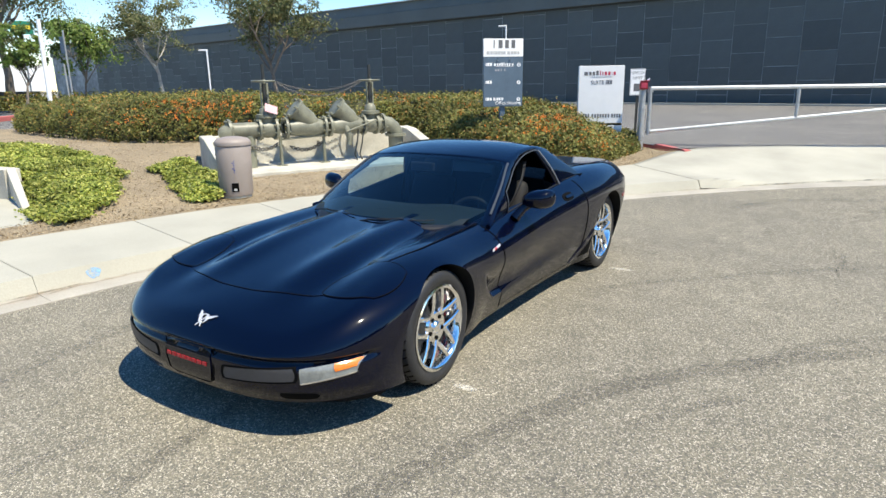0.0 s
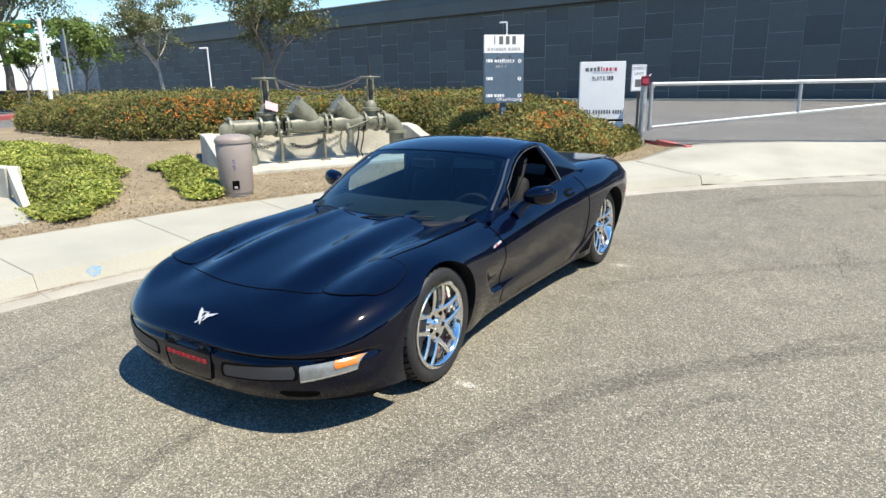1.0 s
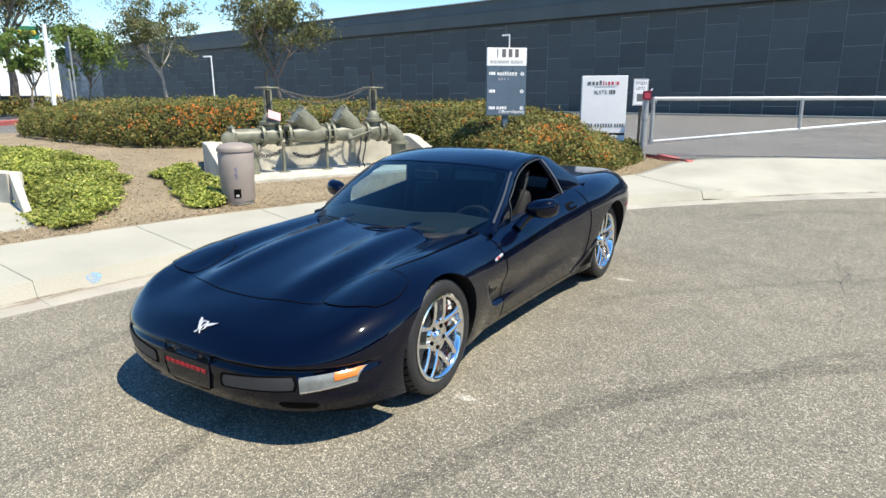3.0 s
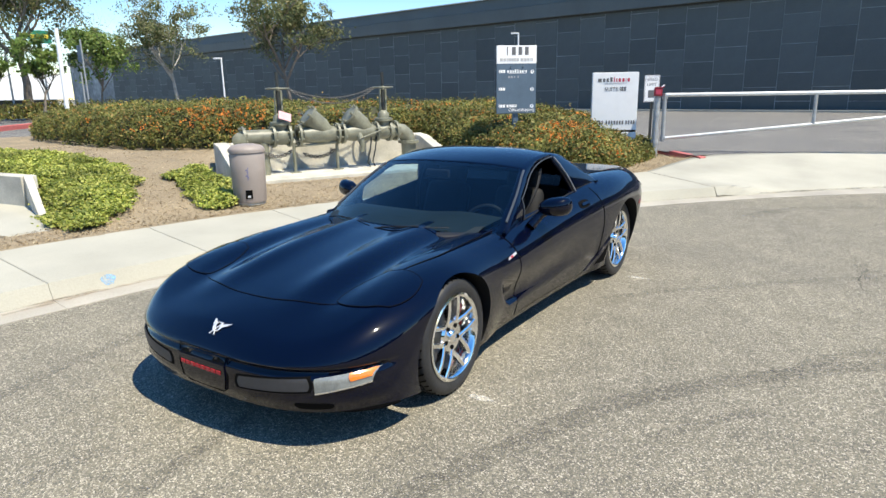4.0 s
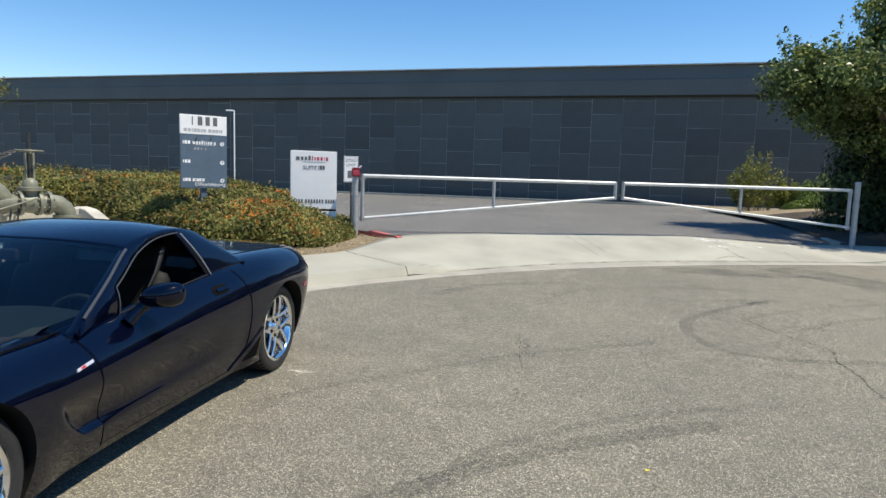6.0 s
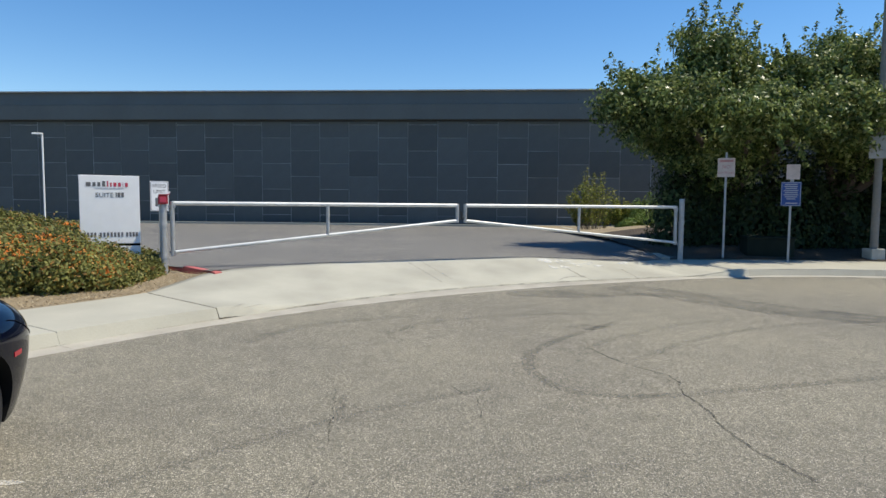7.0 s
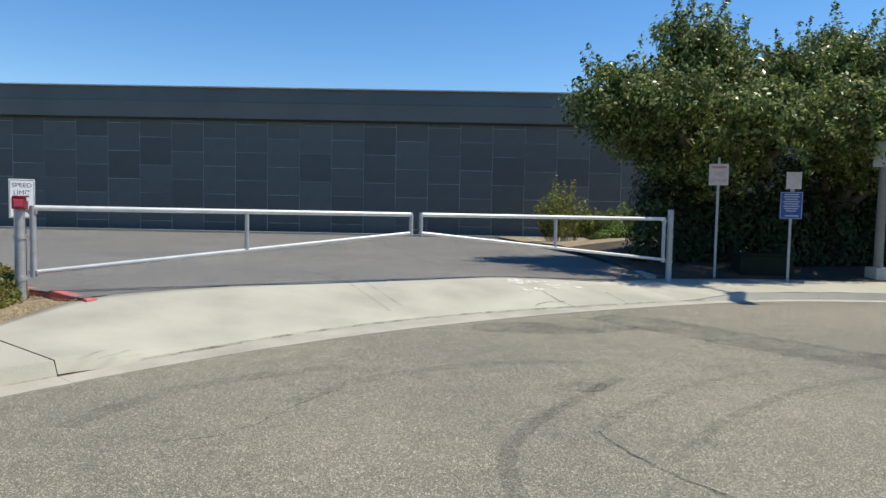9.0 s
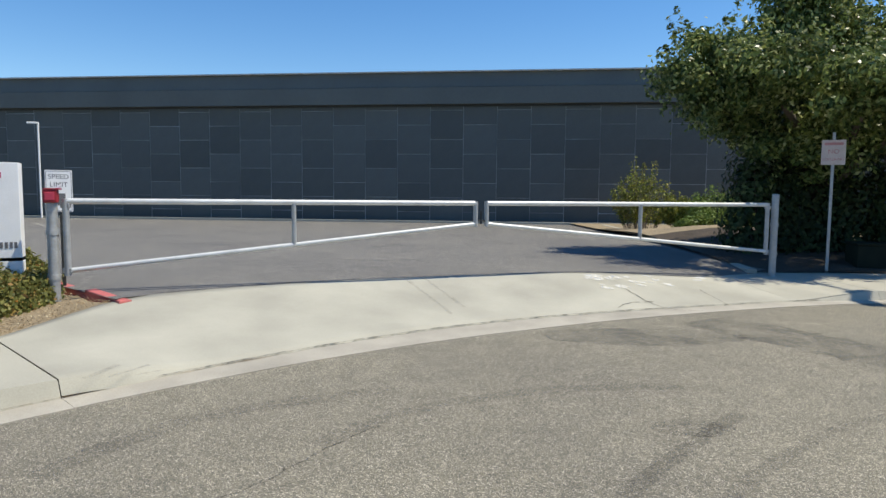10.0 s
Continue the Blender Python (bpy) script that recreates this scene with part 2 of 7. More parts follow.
M = {
    "asphalt": asphalt_mat("asphalt", 0.201, 0.80, 1.025),
    "lot": asphalt_mat("lot_asphalt", 0.165, 1.05, 0.97),
    "concrete": mat("concrete", (0.385, 0.37, 0.305), 0.85, vary=0.10, scale=1.3, grain=0.08, grain_scale=90, bump=0.15, bump_scale=120, rand=0.04),
    "apron_concrete": mat("apron_concrete", (0.368, 0.355, 0.294), 0.85, vary=0.20, scale=0.9, grain=0.08, grain_scale=90, bump=0.15, bump_scale=120),
    "apron_gutter": mat("apron_gutter_concrete", (0.36, 0.335, 0.28), 0.85, vary=0.18, scale=1.8, grain=0.1, grain_scale=70, bump=0.15, bump_scale=100),
    "wall_concrete": mat("cast_concrete", (0.50, 0.475, 0.40), 0.9, vary=0.28, scale=2.5, grain=0.1, grain_scale=50, bump=0.2, bump_scale=60),
    "gutter": mat("gutter_concrete", (0.37, 0.345, 0.29), 0.85, vary=0.16, scale=1.8, grain=0.1, grain_scale=70, bump=0.15, bump_scale=100),
    "soil": mat("mulched_soil", (0.262, 0.208, 0.132), 0.95, vary=0.2, scale=1.2, grain=0.5, grain_scale=80, bump=0.9, bump_scale=45),
    "panel": mat("dark_wall_panel", (0.094, 0.104, 0.099), 0.7, vary=0.16, scale=0.8, grain=0.12, grain_scale=25, bump=0.15, bump_scale=40, rand=0.17),
    "panel_back": mat("dark_wall", (0.27, 0.28, 0.275), 0.8, vary=0.6, scale=0.35, grain=0.3, grain_scale=2),
    "fascia": mat("dark_fascia", (0.115, 0.124, 0.115), 0.6, vary=0.12, scale=0.4, grain=0.06, grain_scale=12),
    "capping": mat("pale_capping", (0.55, 0.56, 0.56), 0.5, vary=0.06),
    "white_paint": mat("white_paint", (0.86, 0.86, 0.85), 0.45, vary=0.03, scale=6, grain=0.03),
    "gate": mat("silver_painted_pipe", (0.62, 0.63, 0.62), 0.45, metal=0.25, vary=0.12, scale=5, grain=0.08),
    "galv": mat("galvanised_steel", (0.42, 0.43, 0.43), 0.5, metal=0.5, vary=0.15, scale=12, grain=0.1),
    "lamp_paint": mat("weathered_lamp_concrete", (0.23, 0.21, 0.18), 0.8, vary=0.15, scale=6, grain=0.12),
    "red_kerb": mat("red_kerb_paint", (0.46, 0.12, 0.11), 0.7, vary=0.2, scale=8, grain=0.15),
    "red_metal": mat("red_enamel", (0.30, 0.02, 0.03), 0.4, vary=0.1),
    "box_green": mat("dull_green_enamel", (0.016, 0.022, 0.014), 0.8, vary=0.2, spec=0.2),
    "dark_metal": mat("dark_post_metal", (0.03, 0.032, 0.03), 0.5, vary=0.2),
    "pipe": mat("olive_pipe_paint", (0.190, 0.190, 0.138), 0.45, vary=0.3, scale=7, grain=0.12, grain_scale=50, bump=0.12, bump_scale=70),
    "chain": mat("chain_steel", (0.13, 0.125, 0.115), 0.55, metal=0.5, vary=0.2, scale=30),
    "bin": mat("mauve_plastic", (0.285, 0.243, 0.215), 0.55, vary=0.06, scale=5, grain=0.06, grain_scale=90),
    "litter": mat("shade_dark_litter", (0.055, 0.042, 0.03), 0.95, vary=0.4, scale=2.5, grain=0.5, grain_scale=45, bump=0.9, bump_scale=40),
    "hedge_core": mat("shade_dark_core", (0.05, 0.05, 0.022), 0.95, vary=0.3, scale=6, grain=0.4, grain_scale=40),
    "faded_sign": mat("sun_faded_sign", (0.60, 0.50, 0.46), 0.7, vary=0.12, scale=6),
    "faded_red": mat("sun_faded_red", (0.52, 0.24, 0.24), 0.7, vary=0.1),
    "scrawl_blue": mat("faint_blue_ink", (0.10, 0.11, 0.24), 0.6, vary=0.1),
    "tag": mat("faded_pink_tag", (0.62, 0.36, 0.37), 0.7, vary=0.06),
    "slate_sign": mat("slate_sign_paint", (0.088, 0.130, 0.178), 0.5, vary=0.08, scale=5),
    "bar_dark": mat("dark_lettering", (0.13, 0.13, 0.135), 0.6, vary=0.0, grain=0.0),
    "bar_pale": mat("pale_lettering", (0.45, 0.45, 0.45), 0.6, vary=0.0, grain=0.0),
    "bar_grey": mat("grey_lettering", (0.34, 0.34, 0.36), 0.6, vary=0.0, grain=0.0),
    "notice": mat("weathered_notice", (0.36, 0.36, 0.35), 0.6, vary=0.15, scale=6),
    "bar_red": mat("red_lettering", (0.5, 0.05, 0.09), 0.6, vary=0.0, grain=0.0),
    "blue_sign": mat("blue_sign_paint", (0.025, 0.075, 0.27), 0.45, vary=0.05),
    "bark": mat("bark", (0.20, 0.165, 0.13), 0.9, vary=0.3, scale=9, grain=0.25, grain_scale=40, bump=0.7, bump_scale=30),
    "pale_bark": mat("pale_bark", (0.42, 0.38, 0.32), 0.9, vary=0.25, scale=9, grain=0.2, grain_scale=40, bump=0.5, bump_scale=30),
    "dark_bark": mat("dark_bark", (0.09, 0.07, 0.055), 0.9, vary=0.3, scale=9, grain=0.2, bump=0.6, bump_scale=30),
    "leaf_tree": leaf_mat("tree_leaves", [(0.0, (0.07, 0.095, 0.042)), (0.5, (0.15, 0.17, 0.072)), (0.85, (0.25, 0.245, 0.11)), (1.0, (0.36, 0.31, 0.16))]),
    "leaf_far": leaf_mat("bright_tree_leaves", [(0.0, (0.09, 0.15, 0.03)), (0.6, (0.15, 0.22, 0.05)), (1.0, (0.24, 0.28, 0.08))]),
    "leaf_big": leaf_mat("ash_leaves", [(0.0, (0.040, 0.070, 0.022)), (0.4, (0.125, 0.175, 0.052)), (0.8, (0.26, 0.30, 0.095)), (1.0, (0.46, 0.48, 0.22))], 0.32, 1.6, 0.40),
    # leaf tones lowered to hold the deep shade below the crowns
    "leaf_shade": leaf_mat("shade_dark_shrub_leaves", [(0.0, (0.016, 0.032, 0.011)), (0.6, (0.036, 0.06, 0.02)), (1.0, (0.09, 0.12, 0.045))]),
    "leaf_hedge": leaf_mat("lantana_leaves", [(0.0, (0.066, 0.080, 0.024)), (0.45, (0.152, 0.160, 0.044)), (0.85, (0.255, 0.245, 0.070)), (1.0, (0.38, 0.21, 0.07))], 0.5, 1.1),
    "flower": leaf_mat("orange_flowers", [(0.0, (0.56, 0.13, 0.03)), (0.55, (0.76, 0.24, 0.04)), (1.0, (0.82, 0.40, 0.08))]),
    "leaf_cover": leaf_mat("ivy_leaves", [(0.0, (0.10, 0.142, 0.027)), (0.5, (0.275, 0.318, 0.056)), (1.0, (0.54, 0.53, 0.15))], 0.45, 1.4),
    "leaf_shrub": leaf_mat("shrub_leaves", [(0.0, (0.11, 0.15, 0.025)), (0.5, (0.24, 0.265, 0.05)), (1.0, (0.40, 0.37, 0.10))]),
    "pillar_edge": mat("grey_window_seal", (0.15, 0.155, 0.16), 0.5, vary=0.1),
    "belt_web": mat("seat_belt_webbing", (0.025, 0.025, 0.026), 0.8, vary=0.1),
    "pillar": mat("pillar_reflection_and_seal_grey", (0.052, 0.058, 0.064), 0.35, vary=0.05),
    "far_leaf": mat("far_foliage", (0.045, 0.06, 0.03), 0.9, vary=0.4, scale=0.8, grain=0.4, grain_scale=4.0),
    "chip": leaf_mat("mulch_chips", [(0.0, (0.14, 0.095, 0.055)), (0.4, (0.28, 0.21, 0.125)), (0.8, (0.46, 0.37, 0.23)), (1.0, (0.64, 0.57, 0.40))], 0.9),
    "paint": mat("black_car_paint", (0.0005, 0.0014, 0.0085), 0.36, vary=0.0, grain=0.0, spec=0.02, coat=1.0, coat_rough=0.05, coat_ior=1.43),
    "gap": mat("panel_gap", (0.002, 0.002, 0.002), 0.8, vary=0.0, grain=0.0, spec=0.1),
    "liner": mat("wheel_well_liner", (0.008, 0.008, 0.008), 0.9, vary=0.2, spec=0.2),
    "rubber": mat("tyre_rubber", (0.026, 0.026, 0.027), 0.5, vary=0.25, scale=8, grain=0.15, bump=0.1, spec=0.4),
    "trim": mat("black_trim", (0.012, 0.012, 0.013), 0.45, vary=0.1),
    "chrome": mat("chrome", (0.92, 0.915, 0.90), 0.11, metal=1.0, vary=0.0, grain=0.0),
    "badge_silver": mat("bright_badge_metal", (0.80, 0.80, 0.80), 0.28, metal=0.5, vary=0.0, grain=0.0),
    "rotor": mat("brake_steel", (0.16, 0.155, 0.15), 0.5, metal=0.9, vary=0.15, scale=20),
    "caliper": mat("red_caliper", (0.45, 0.015, 0.015), 0.4, vary=0.05),
    "red_badge": mat("red_badge", (0.55, 0.02, 0.03), 0.35, vary=0.0, grain=0.0),
    "red_lens": mat("red_lens", (0.42, 0.01, 0.02), 0.12, vary=0.0, grain=0.0, coat=1.0),
    "amber": mat("amber_lens", (0.75, 0.20, 0.02), 0.15, vary=0.1, scale=40, grain=0.15, grain_scale=180, coat=1.0),
    "clear_lens": mat("clear_lens", (0.21, 0.222, 0.21), 0.12, vary=0.25, scale=25, grain=0.15, grain_scale=160, coat=1.0),
    "mesh_grey": mat("grey_grille", (0.05, 0.05, 0.053), 0.5, vary=0.1, scale=20, grain=0.4, grain_scale=420),
    "seat": mat("black_leather", (0.004, 0.004, 0.0045), 0.75, vary=0.15, scale=10, bump=0.2),
    "dash": mat("dash_plastic", (0.006, 0.0125, 0.015), 0.6, vary=0.1, scale=8, grain=0.1),
    "windscreen": glass_mat("windscreen_glass", (0.43, 0.62, 0.70), 1.70),
    "rear_glass": glass_mat("rear_glass", (0.05, 0.06, 0.07), 1.5),
    "skid": faded_mat("tyre_mark", (0.04, 0.04, 0.04), 0.32, 22.0),
    "skid_faint": faded_mat("faint_tyre_mark", (0.05, 0.05, 0.05), 0.24, 14.0),
    "crack": faded_mat("crack_filler", (0.025, 0.024, 0.022), 0.9, 20.0),
    "stain": faded_mat("rust_stain", (0.26, 0.14, 0.05), 0.42, 14.0),
    "dark_stain": faded_mat("damp_stain", (0.08, 0.08, 0.078), 0.42, 1.3),
    "sign_green": mat("sign_green", (0.02, 0.20, 0.12), 0.5, vary=0.05),
    "sign_yellow": mat("sign_yellow", (0.65, 0.50, 0.04), 0.5, vary=0.05),
    "sun_dapple": faded_mat("painted_sun_dapple", (0.80, 0.80, 0.76), 0.85, 9.0),
    "chalk": faded_mat("pale_scuff", (0.75, 0.72, 0.64), 0.7, 25.0),
    "blue_mark": faded_mat("blue_paint_mark", (0.25, 0.50, 0.80), 0.9, 20.0),
}


# ---- building tools ----
def mesh_ob(name, verts, faces, material, parent=None, smooth=False, label="", uv=None):
    me = bpy.data.meshes.new(name)
    me.from_pydata([tuple(v) for v in verts], [], faces)
    me.validate()
    me.materials.append(M[material])
    if smooth:
        me.polygons.foreach_set("use_smooth", [True] * len(me.polygons))
    me.update()
    ob = new(name, me)
    if parent:
        ob.parent = parent
    if label:
        ob["label"] = label
    return ob


def part(name, bm, material, parent=None, label="", smooth=0.0):
    """Links a bmesh as one mesh object, under a thing or a part. smooth: the angle over which edges stay sharp."""
    me = bpy.data.meshes.new(name)
    bmesh.ops.recalc_face_normals(bm, faces=bm.faces)
    bm.to_mesh(me)
    bm.free()
    me.materials.append(M[material])
    if smooth:
        me.polygons.foreach_set("use_smooth", [True] * len(me.polygons))
        me.set_sharp_from_angle(angle=radians(smooth))
    ob = new(name, me)
    if parent:
        ob.parent = parent
    if label:
        ob["label"] = label
    return ob


def thing(name, m, label, category, group="", kind=""):
    ob = new(name)
    ob.empty_display_size = 0.1
    ob.matrix_world = m
    return tagged(ob, label, category, group, kind)


def add_box(bm, x, y, z, sx, sy, sz, bevel=0.0, m=None):
    """A box with its base centre at x, y, z."""
    got = bmesh.ops.create_cube(bm, size=1.0, matrix=(m or Matrix()) @ Matrix.Translation((x, y, z + sz / 2)) @ Matrix.Diagonal((sx, sy, sz, 1)))
    if bevel:
        edges = {e for v in got["verts"] for e in v.link_edges}
        bmesh.ops.bevel(bm, geom=list(edges), offset=bevel, segments=2, affect="EDGES", profile=0.5)


def box(x, y, z, sx, sy, sz, bevel=0.0, m=None):
    bm = bmesh.new()
    add_box(bm, x, y, z, sx, sy, sz, bevel, m)
    return bm


def add_tube(bm, a, b, r, r2=None, seg=14, caps=True):
    """A round bar from a to b."""
    a, b = Vector(a), Vector(b)
    d = b - a
    m = Matrix.Translation((a + b) / 2) @ d.to_track_quat("Z", "Y").to_matrix().to_4x4()
    bmesh.ops.create_cone(bm, cap_ends=caps, segments=seg, radius1=r, radius2=r if r2 is None else r2, depth=d.length, matrix=m)


def tube(a, b, r, r2=None, seg=14):
    bm = bmesh.new()
    add_tube(bm, a, b, r, r2, seg)
    return bm


def path_tube(points, radii, seg=10, caps=True):
    """A round bar along a bent line; radii: one for all, or one a point."""
    bm = bmesh.new()
    pts = [Vector(p) for p in points]
    if not isinstance(radii, (list, tuple)):
        radii = [radii] * len(pts)
    rings = []
    side = None
    for i, p in enumerate(pts):
        d = (pts[min(i + 1, len(pts) - 1)] - pts[max(i - 1, 0)]).normalized()
        if side is None:
            side = d.orthogonal().normalized()
        side = (side - d * side.dot(d)).normalized()
        other = d.cross(side)
        rings.append([bm.verts.new(p + (side * math.cos(2 * math.pi * k / seg) + other * math.sin(2 * math.pi * k / seg)) * radii[i]) for k in range(seg)])
    for r0, r1 in zip(rings, rings[1:]):
        for k in range(seg):
            bm.faces.new((r0[k], r0[(k + 1) % seg], r1[(k + 1) % seg], r1[k]))
    if caps:
        bm.faces.new(rings[0][::-1])
        bm.faces.new(rings[-1])
    return bm


def lathe(profile, seg=32, axis="Z", m=None):
    """Turns a line of (radius, height) about an axis."""
    bm = bmesh.new()
    rings = []
    for r, h in profile:
        ring = []
        for k in range(seg):
            a = 2 * math.pi * k / seg
            p = Vector((r * math.cos(a), r * math.sin(a), h))
            if axis == "X":
                p = Vector((h, r * math.cos(a), r * math.sin(a)))
            ring.append(bm.verts.new(m @ p if m else p))
        rings.append(ring)
    for r0, r1 in zip(rings, rings[1:]):
        for k in range(seg):
            bm.faces.new((r0[k], r0[(k + 1) % seg], r1[(k + 1) % seg], r1[k]))
    bmesh.ops.remove_doubles(bm, verts=bm.verts, dist=1e-5)
    return bm


def keys(table, t):
    """A smooth value between (t, value) keys."""
    if t <= table[0][0]:
        return table[0][1]
    for i in range(len(table) - 1):
        (a, va), (b, vb) = table[i], table[i + 1]
        if t <= b:
            sl = lambda j: (table[min(j + 1, len(table) - 1)][1] - table[max(j - 1, 0)][1]) / (table[min(j + 1, len(table) - 1)][0] - table[max(j - 1, 0)][0])
            h, u = b - a, (t - a) / (b - a)
            return (2 * u ** 3 - 3 * u ** 2 + 1) * va + (u ** 3 - 2 * u ** 2 + u) * h * sl(i) + (3 * u ** 2 - 2 * u ** 3) * vb + (u ** 3 - u ** 2) * h * sl(i + 1)
    return table[-1][1]


def smooth(a, b, t):
    u = min(max((t - a) / (b - a), 0), 1)
    return u * u * (3 - 2 * u)


def leaf_mesh(name, centres, out, size, material, parent=None, aspect=0.5, jitter=0.8, seed=1, label=""):
    """Many small pointed leaves (a bent kite each) at the centres, facing roughly along out."""
    rng = np.random.default_rng(seed)
    c, n = np.asarray(centres, float), np.asarray(out, float)
    k = len(c)
    n = n / (np.linalg.norm(n, axis=1, keepdims=True) + 1e-9) + rng.normal(0, jitter, (k, 3))
    n /= np.linalg.norm(n, axis=1, keepdims=True)
    a = np.cross(n, rng.normal(0, 1, (k, 3)))
    a /= np.linalg.norm(a, axis=1, keepdims=True)
    b = np.cross(n, a)
    s = (size * rng.uniform(0.6, 1.35, k))[:, None]
    v = np.stack([c - a * s, c + b * s * aspect + n * s * 0.12, c + a * s, c - b * s * aspect + n * s * 0.12], 1).reshape(-1, 3)
    me = bpy.data.meshes.new(name)
    me.vertices.add(4 * k)
    me.vertices.foreach_set("co", v.ravel())
    me.loops.add(4 * k)
    me.loops.foreach_set("vertex_index", np.arange(4 * k, dtype=np.int32))
    me.polygons.add(k)
    me.polygons.foreach_set("loop_start", np.arange(0, 4 * k, 4, dtype=np.int32))
    me.update(calc_edges=True)
    me.materials.append(M[material])
    ob = new(name, me)
    if parent:
        ob.parent = parent
    if label:
        ob["label"] = label
    return ob


def sheet(name, fn, us, vs, material, parent=None, smooth_shade=True):
    """A grid surface fn(u, v)."""
    verts = [fn(u, v) for u in us for v in vs]
    n = len(vs)
    faces = [(i * n + j, (i + 1) * n + j, (i + 1) * n + j + 1, i * n + j + 1) for i in range(len(us) - 1) for j in range(n - 1)]
    return mesh_ob(name, verts, faces, material, parent, smooth_shade)


def span(a, b, n):
    return [a + (b - a) * i / n for i in range(n + 1)]


def slab(name, corners, z0, tops, material, parent=None, bevel=0.008):
    """A cast slab with a flat underside at z0 and its own top height at each corner."""
    bm = bmesh.new()
    lo = [bm.verts.new((x, y, z0)) for x, y in corners]
    hi = [bm.verts.new((x, y, z)) for (x, y), z in zip(corners, tops)]
    k = len(lo)
    top = bm.faces.new(hi)
    bm.faces.new(lo[::-1])
    for i in range(k):
        bm.faces.new((lo[i], lo[(i + 1) % k], hi[(i + 1) % k], hi[i]))
    if bevel:
        bmesh.ops.bevel(bm, geom=list(top.edges), offset=bevel, segments=2, affect="EDGES", profile=0.5)
    return part(name, bm, material, parent)


# ---- ground, street, kerbs ----
CX, CY = 8.55, 0.61          # middle of the turning circle


def polar(r, a):
    return CX + r * math.cos(radians(a)), CY + r * math.sin(radians(a))


def road_edge(a):
    """Radius at which the asphalt meets the gutter."""
    return keys([(20, 14.3), (82, 14.3), (90, 14.25), (99, 13.95), (105, 13.75), (112, 13.62), (118, 13.55), (150, 13.54), (216, 13.54)], a)


def kerb_foot(a):
    """Radius of the foot of the kerb."""
    return keys([(20, 14.6), (85, 14.58), (94, 14.40), (99, 14.27), (104, 14.12), (112, 14.05), (118, 14.05), (127, 13.96), (133, 13.87), (150, 13.86), (216, 13.86)], a)


def kerb_height(a):
    return 0.028 + 0.122 * max(smooth(131.5, 137.6, a), 1 - smooth(92.0, 98.0, a))


def walk_edge(a):
    return keys([(20, 16.7), (90, 16.7), (95, 16.55), (101, 15.95), (108, 15.72), (112, 15.75), (118.5, 15.97), (125.6, 16.20), (132.2, 16.25), (135.6, 16.03), (138.4, 15.66), (143, 15.48), (150, 15.42), (216, 15.38)], a)


def rear_height(a):
    return 0.17 + 0.195 * smooth(138, 131.5, a) * smooth(97, 111, a)


def land(x, y):
    """Height of the planted bank and of the lot behind it."""
    r, a = math.hypot(x - CX, y - CY), math.degrees(math.atan2(y - CY, x - CX)) % 360
    z = 0.165 + min(max(r - walk_edge(a), 0) * 0.075, 0.40)
    if x < -7.0 and y < 4.2:
        # the bank stops at the walls of the drain inlet
        wall = 3.75 + 0.113 * (x + 8.93) if x < -8.93 else 3.75 - 0.12 * (x + 8.93)
        dip = smooth(-7.1, -7.45, x) * smooth(wall + 0.10, wall - 0.05, y)
        z += (0.17 - z) * dip
    # level bed of the pipe bay
    u, v = 0.432 * (x + 8.27) + 0.902 * (y - 7.48), -0.902 * (x + 8.27) + 0.432 * (y - 7.48)
    bed = smooth(-1.45, -1.10, u) * smooth(3.45, 3.15, u) * smooth(-1.75, -0.95, v) * smooth(0.78, 0.62, v)
    return z + min(0.212 - z, 0) * bed


def lot_height(x, y):
    """The car park lies almost level, a little lower by the gate post under the trees."""
    return 0.365 - 0.14 * smooth(2.2, 7.5, x) * (1 - smooth(15.5, 22, y))


ground = mesh_ob("ground", [(-700, -700, 0), (700, -700, 0), (700, 700, 0), (-700, 700, 0)], [(0, 1, 2, 3)], "asphalt")
tagged(ground, "sun-bleached grey asphalt of a turning circle", "road", kind="structure")


def lot_point(a, s):
    r0 = walk_edge(a) - 0.01 if a < 133.1 else keys([(133.1, 16.16), (133.25, 16.2), (133.57, 16.98), (133.94, 17.86), (134.2, 18.69), (134.35, 19.33), (136.5, 22.8), (150, 26.5), (158, 28.5), (172, 29.0)], a)
    d = Vector((math.cos(radians(a)), math.sin(radians(a))))
    n = Vector((math.sin(radians(7.05)), math.cos(radians(7.05))))
    far = min((35.3 - n.dot(Vector((CX, CY)))) / max(n.dot(d), 0.05), 120)
    r = r0 + (far - r0) * s ** 1.6
    x, y = polar(r, a)
    z = lot_height(x, y)
    return x, y, z + (rear_height(a) - 0.004 - z) * math.exp(-(r - r0) / 0.35) * smooth(133, 131, a)


lot = sheet("lot", lot_point, span(62, 132.9, 40) + span(133.1, 136.6, 28) + span(137, 172, 20), span(0, 1, 14), "lot")
tagged(lot, "dark grey asphalt of the car park behind the gate", "car park", kind="structure")

def kerb_line(x):
    """Line of the red kerb that parts the bank from the car park."""
    return keys([(-12, 18.9), (-8.0, 16.3), (-4.96, 14.43), (-4.48, 14.01), (-3.84, 13.47), (-3.15, 12.91), (-2.46, 12.35), (-2.0, 11.98)], x)


def bank_point(a, r):
    x, y = polar(walk_edge(a) - 0.03 + r, a)
    z = land(x, y) + (rear_height(a) - 0.17) * math.exp(-r / 1.2) + 0.012 * noise.noise((*polar(15 + r * 3, a * 3), 0))
    if x > -9:
        z -= 0.35 * smooth(-0.02, 0.12, y - kerb_line(x)) * smooth(-9, -8, x)
    return x, y, z


bank = sheet("bank", bank_point, span(132.6, 216, 230), span(0, 14, 110), "soil")
tagged(bank, "brown mulched planting bank sloping up from the pavement", "bank", kind="structure")


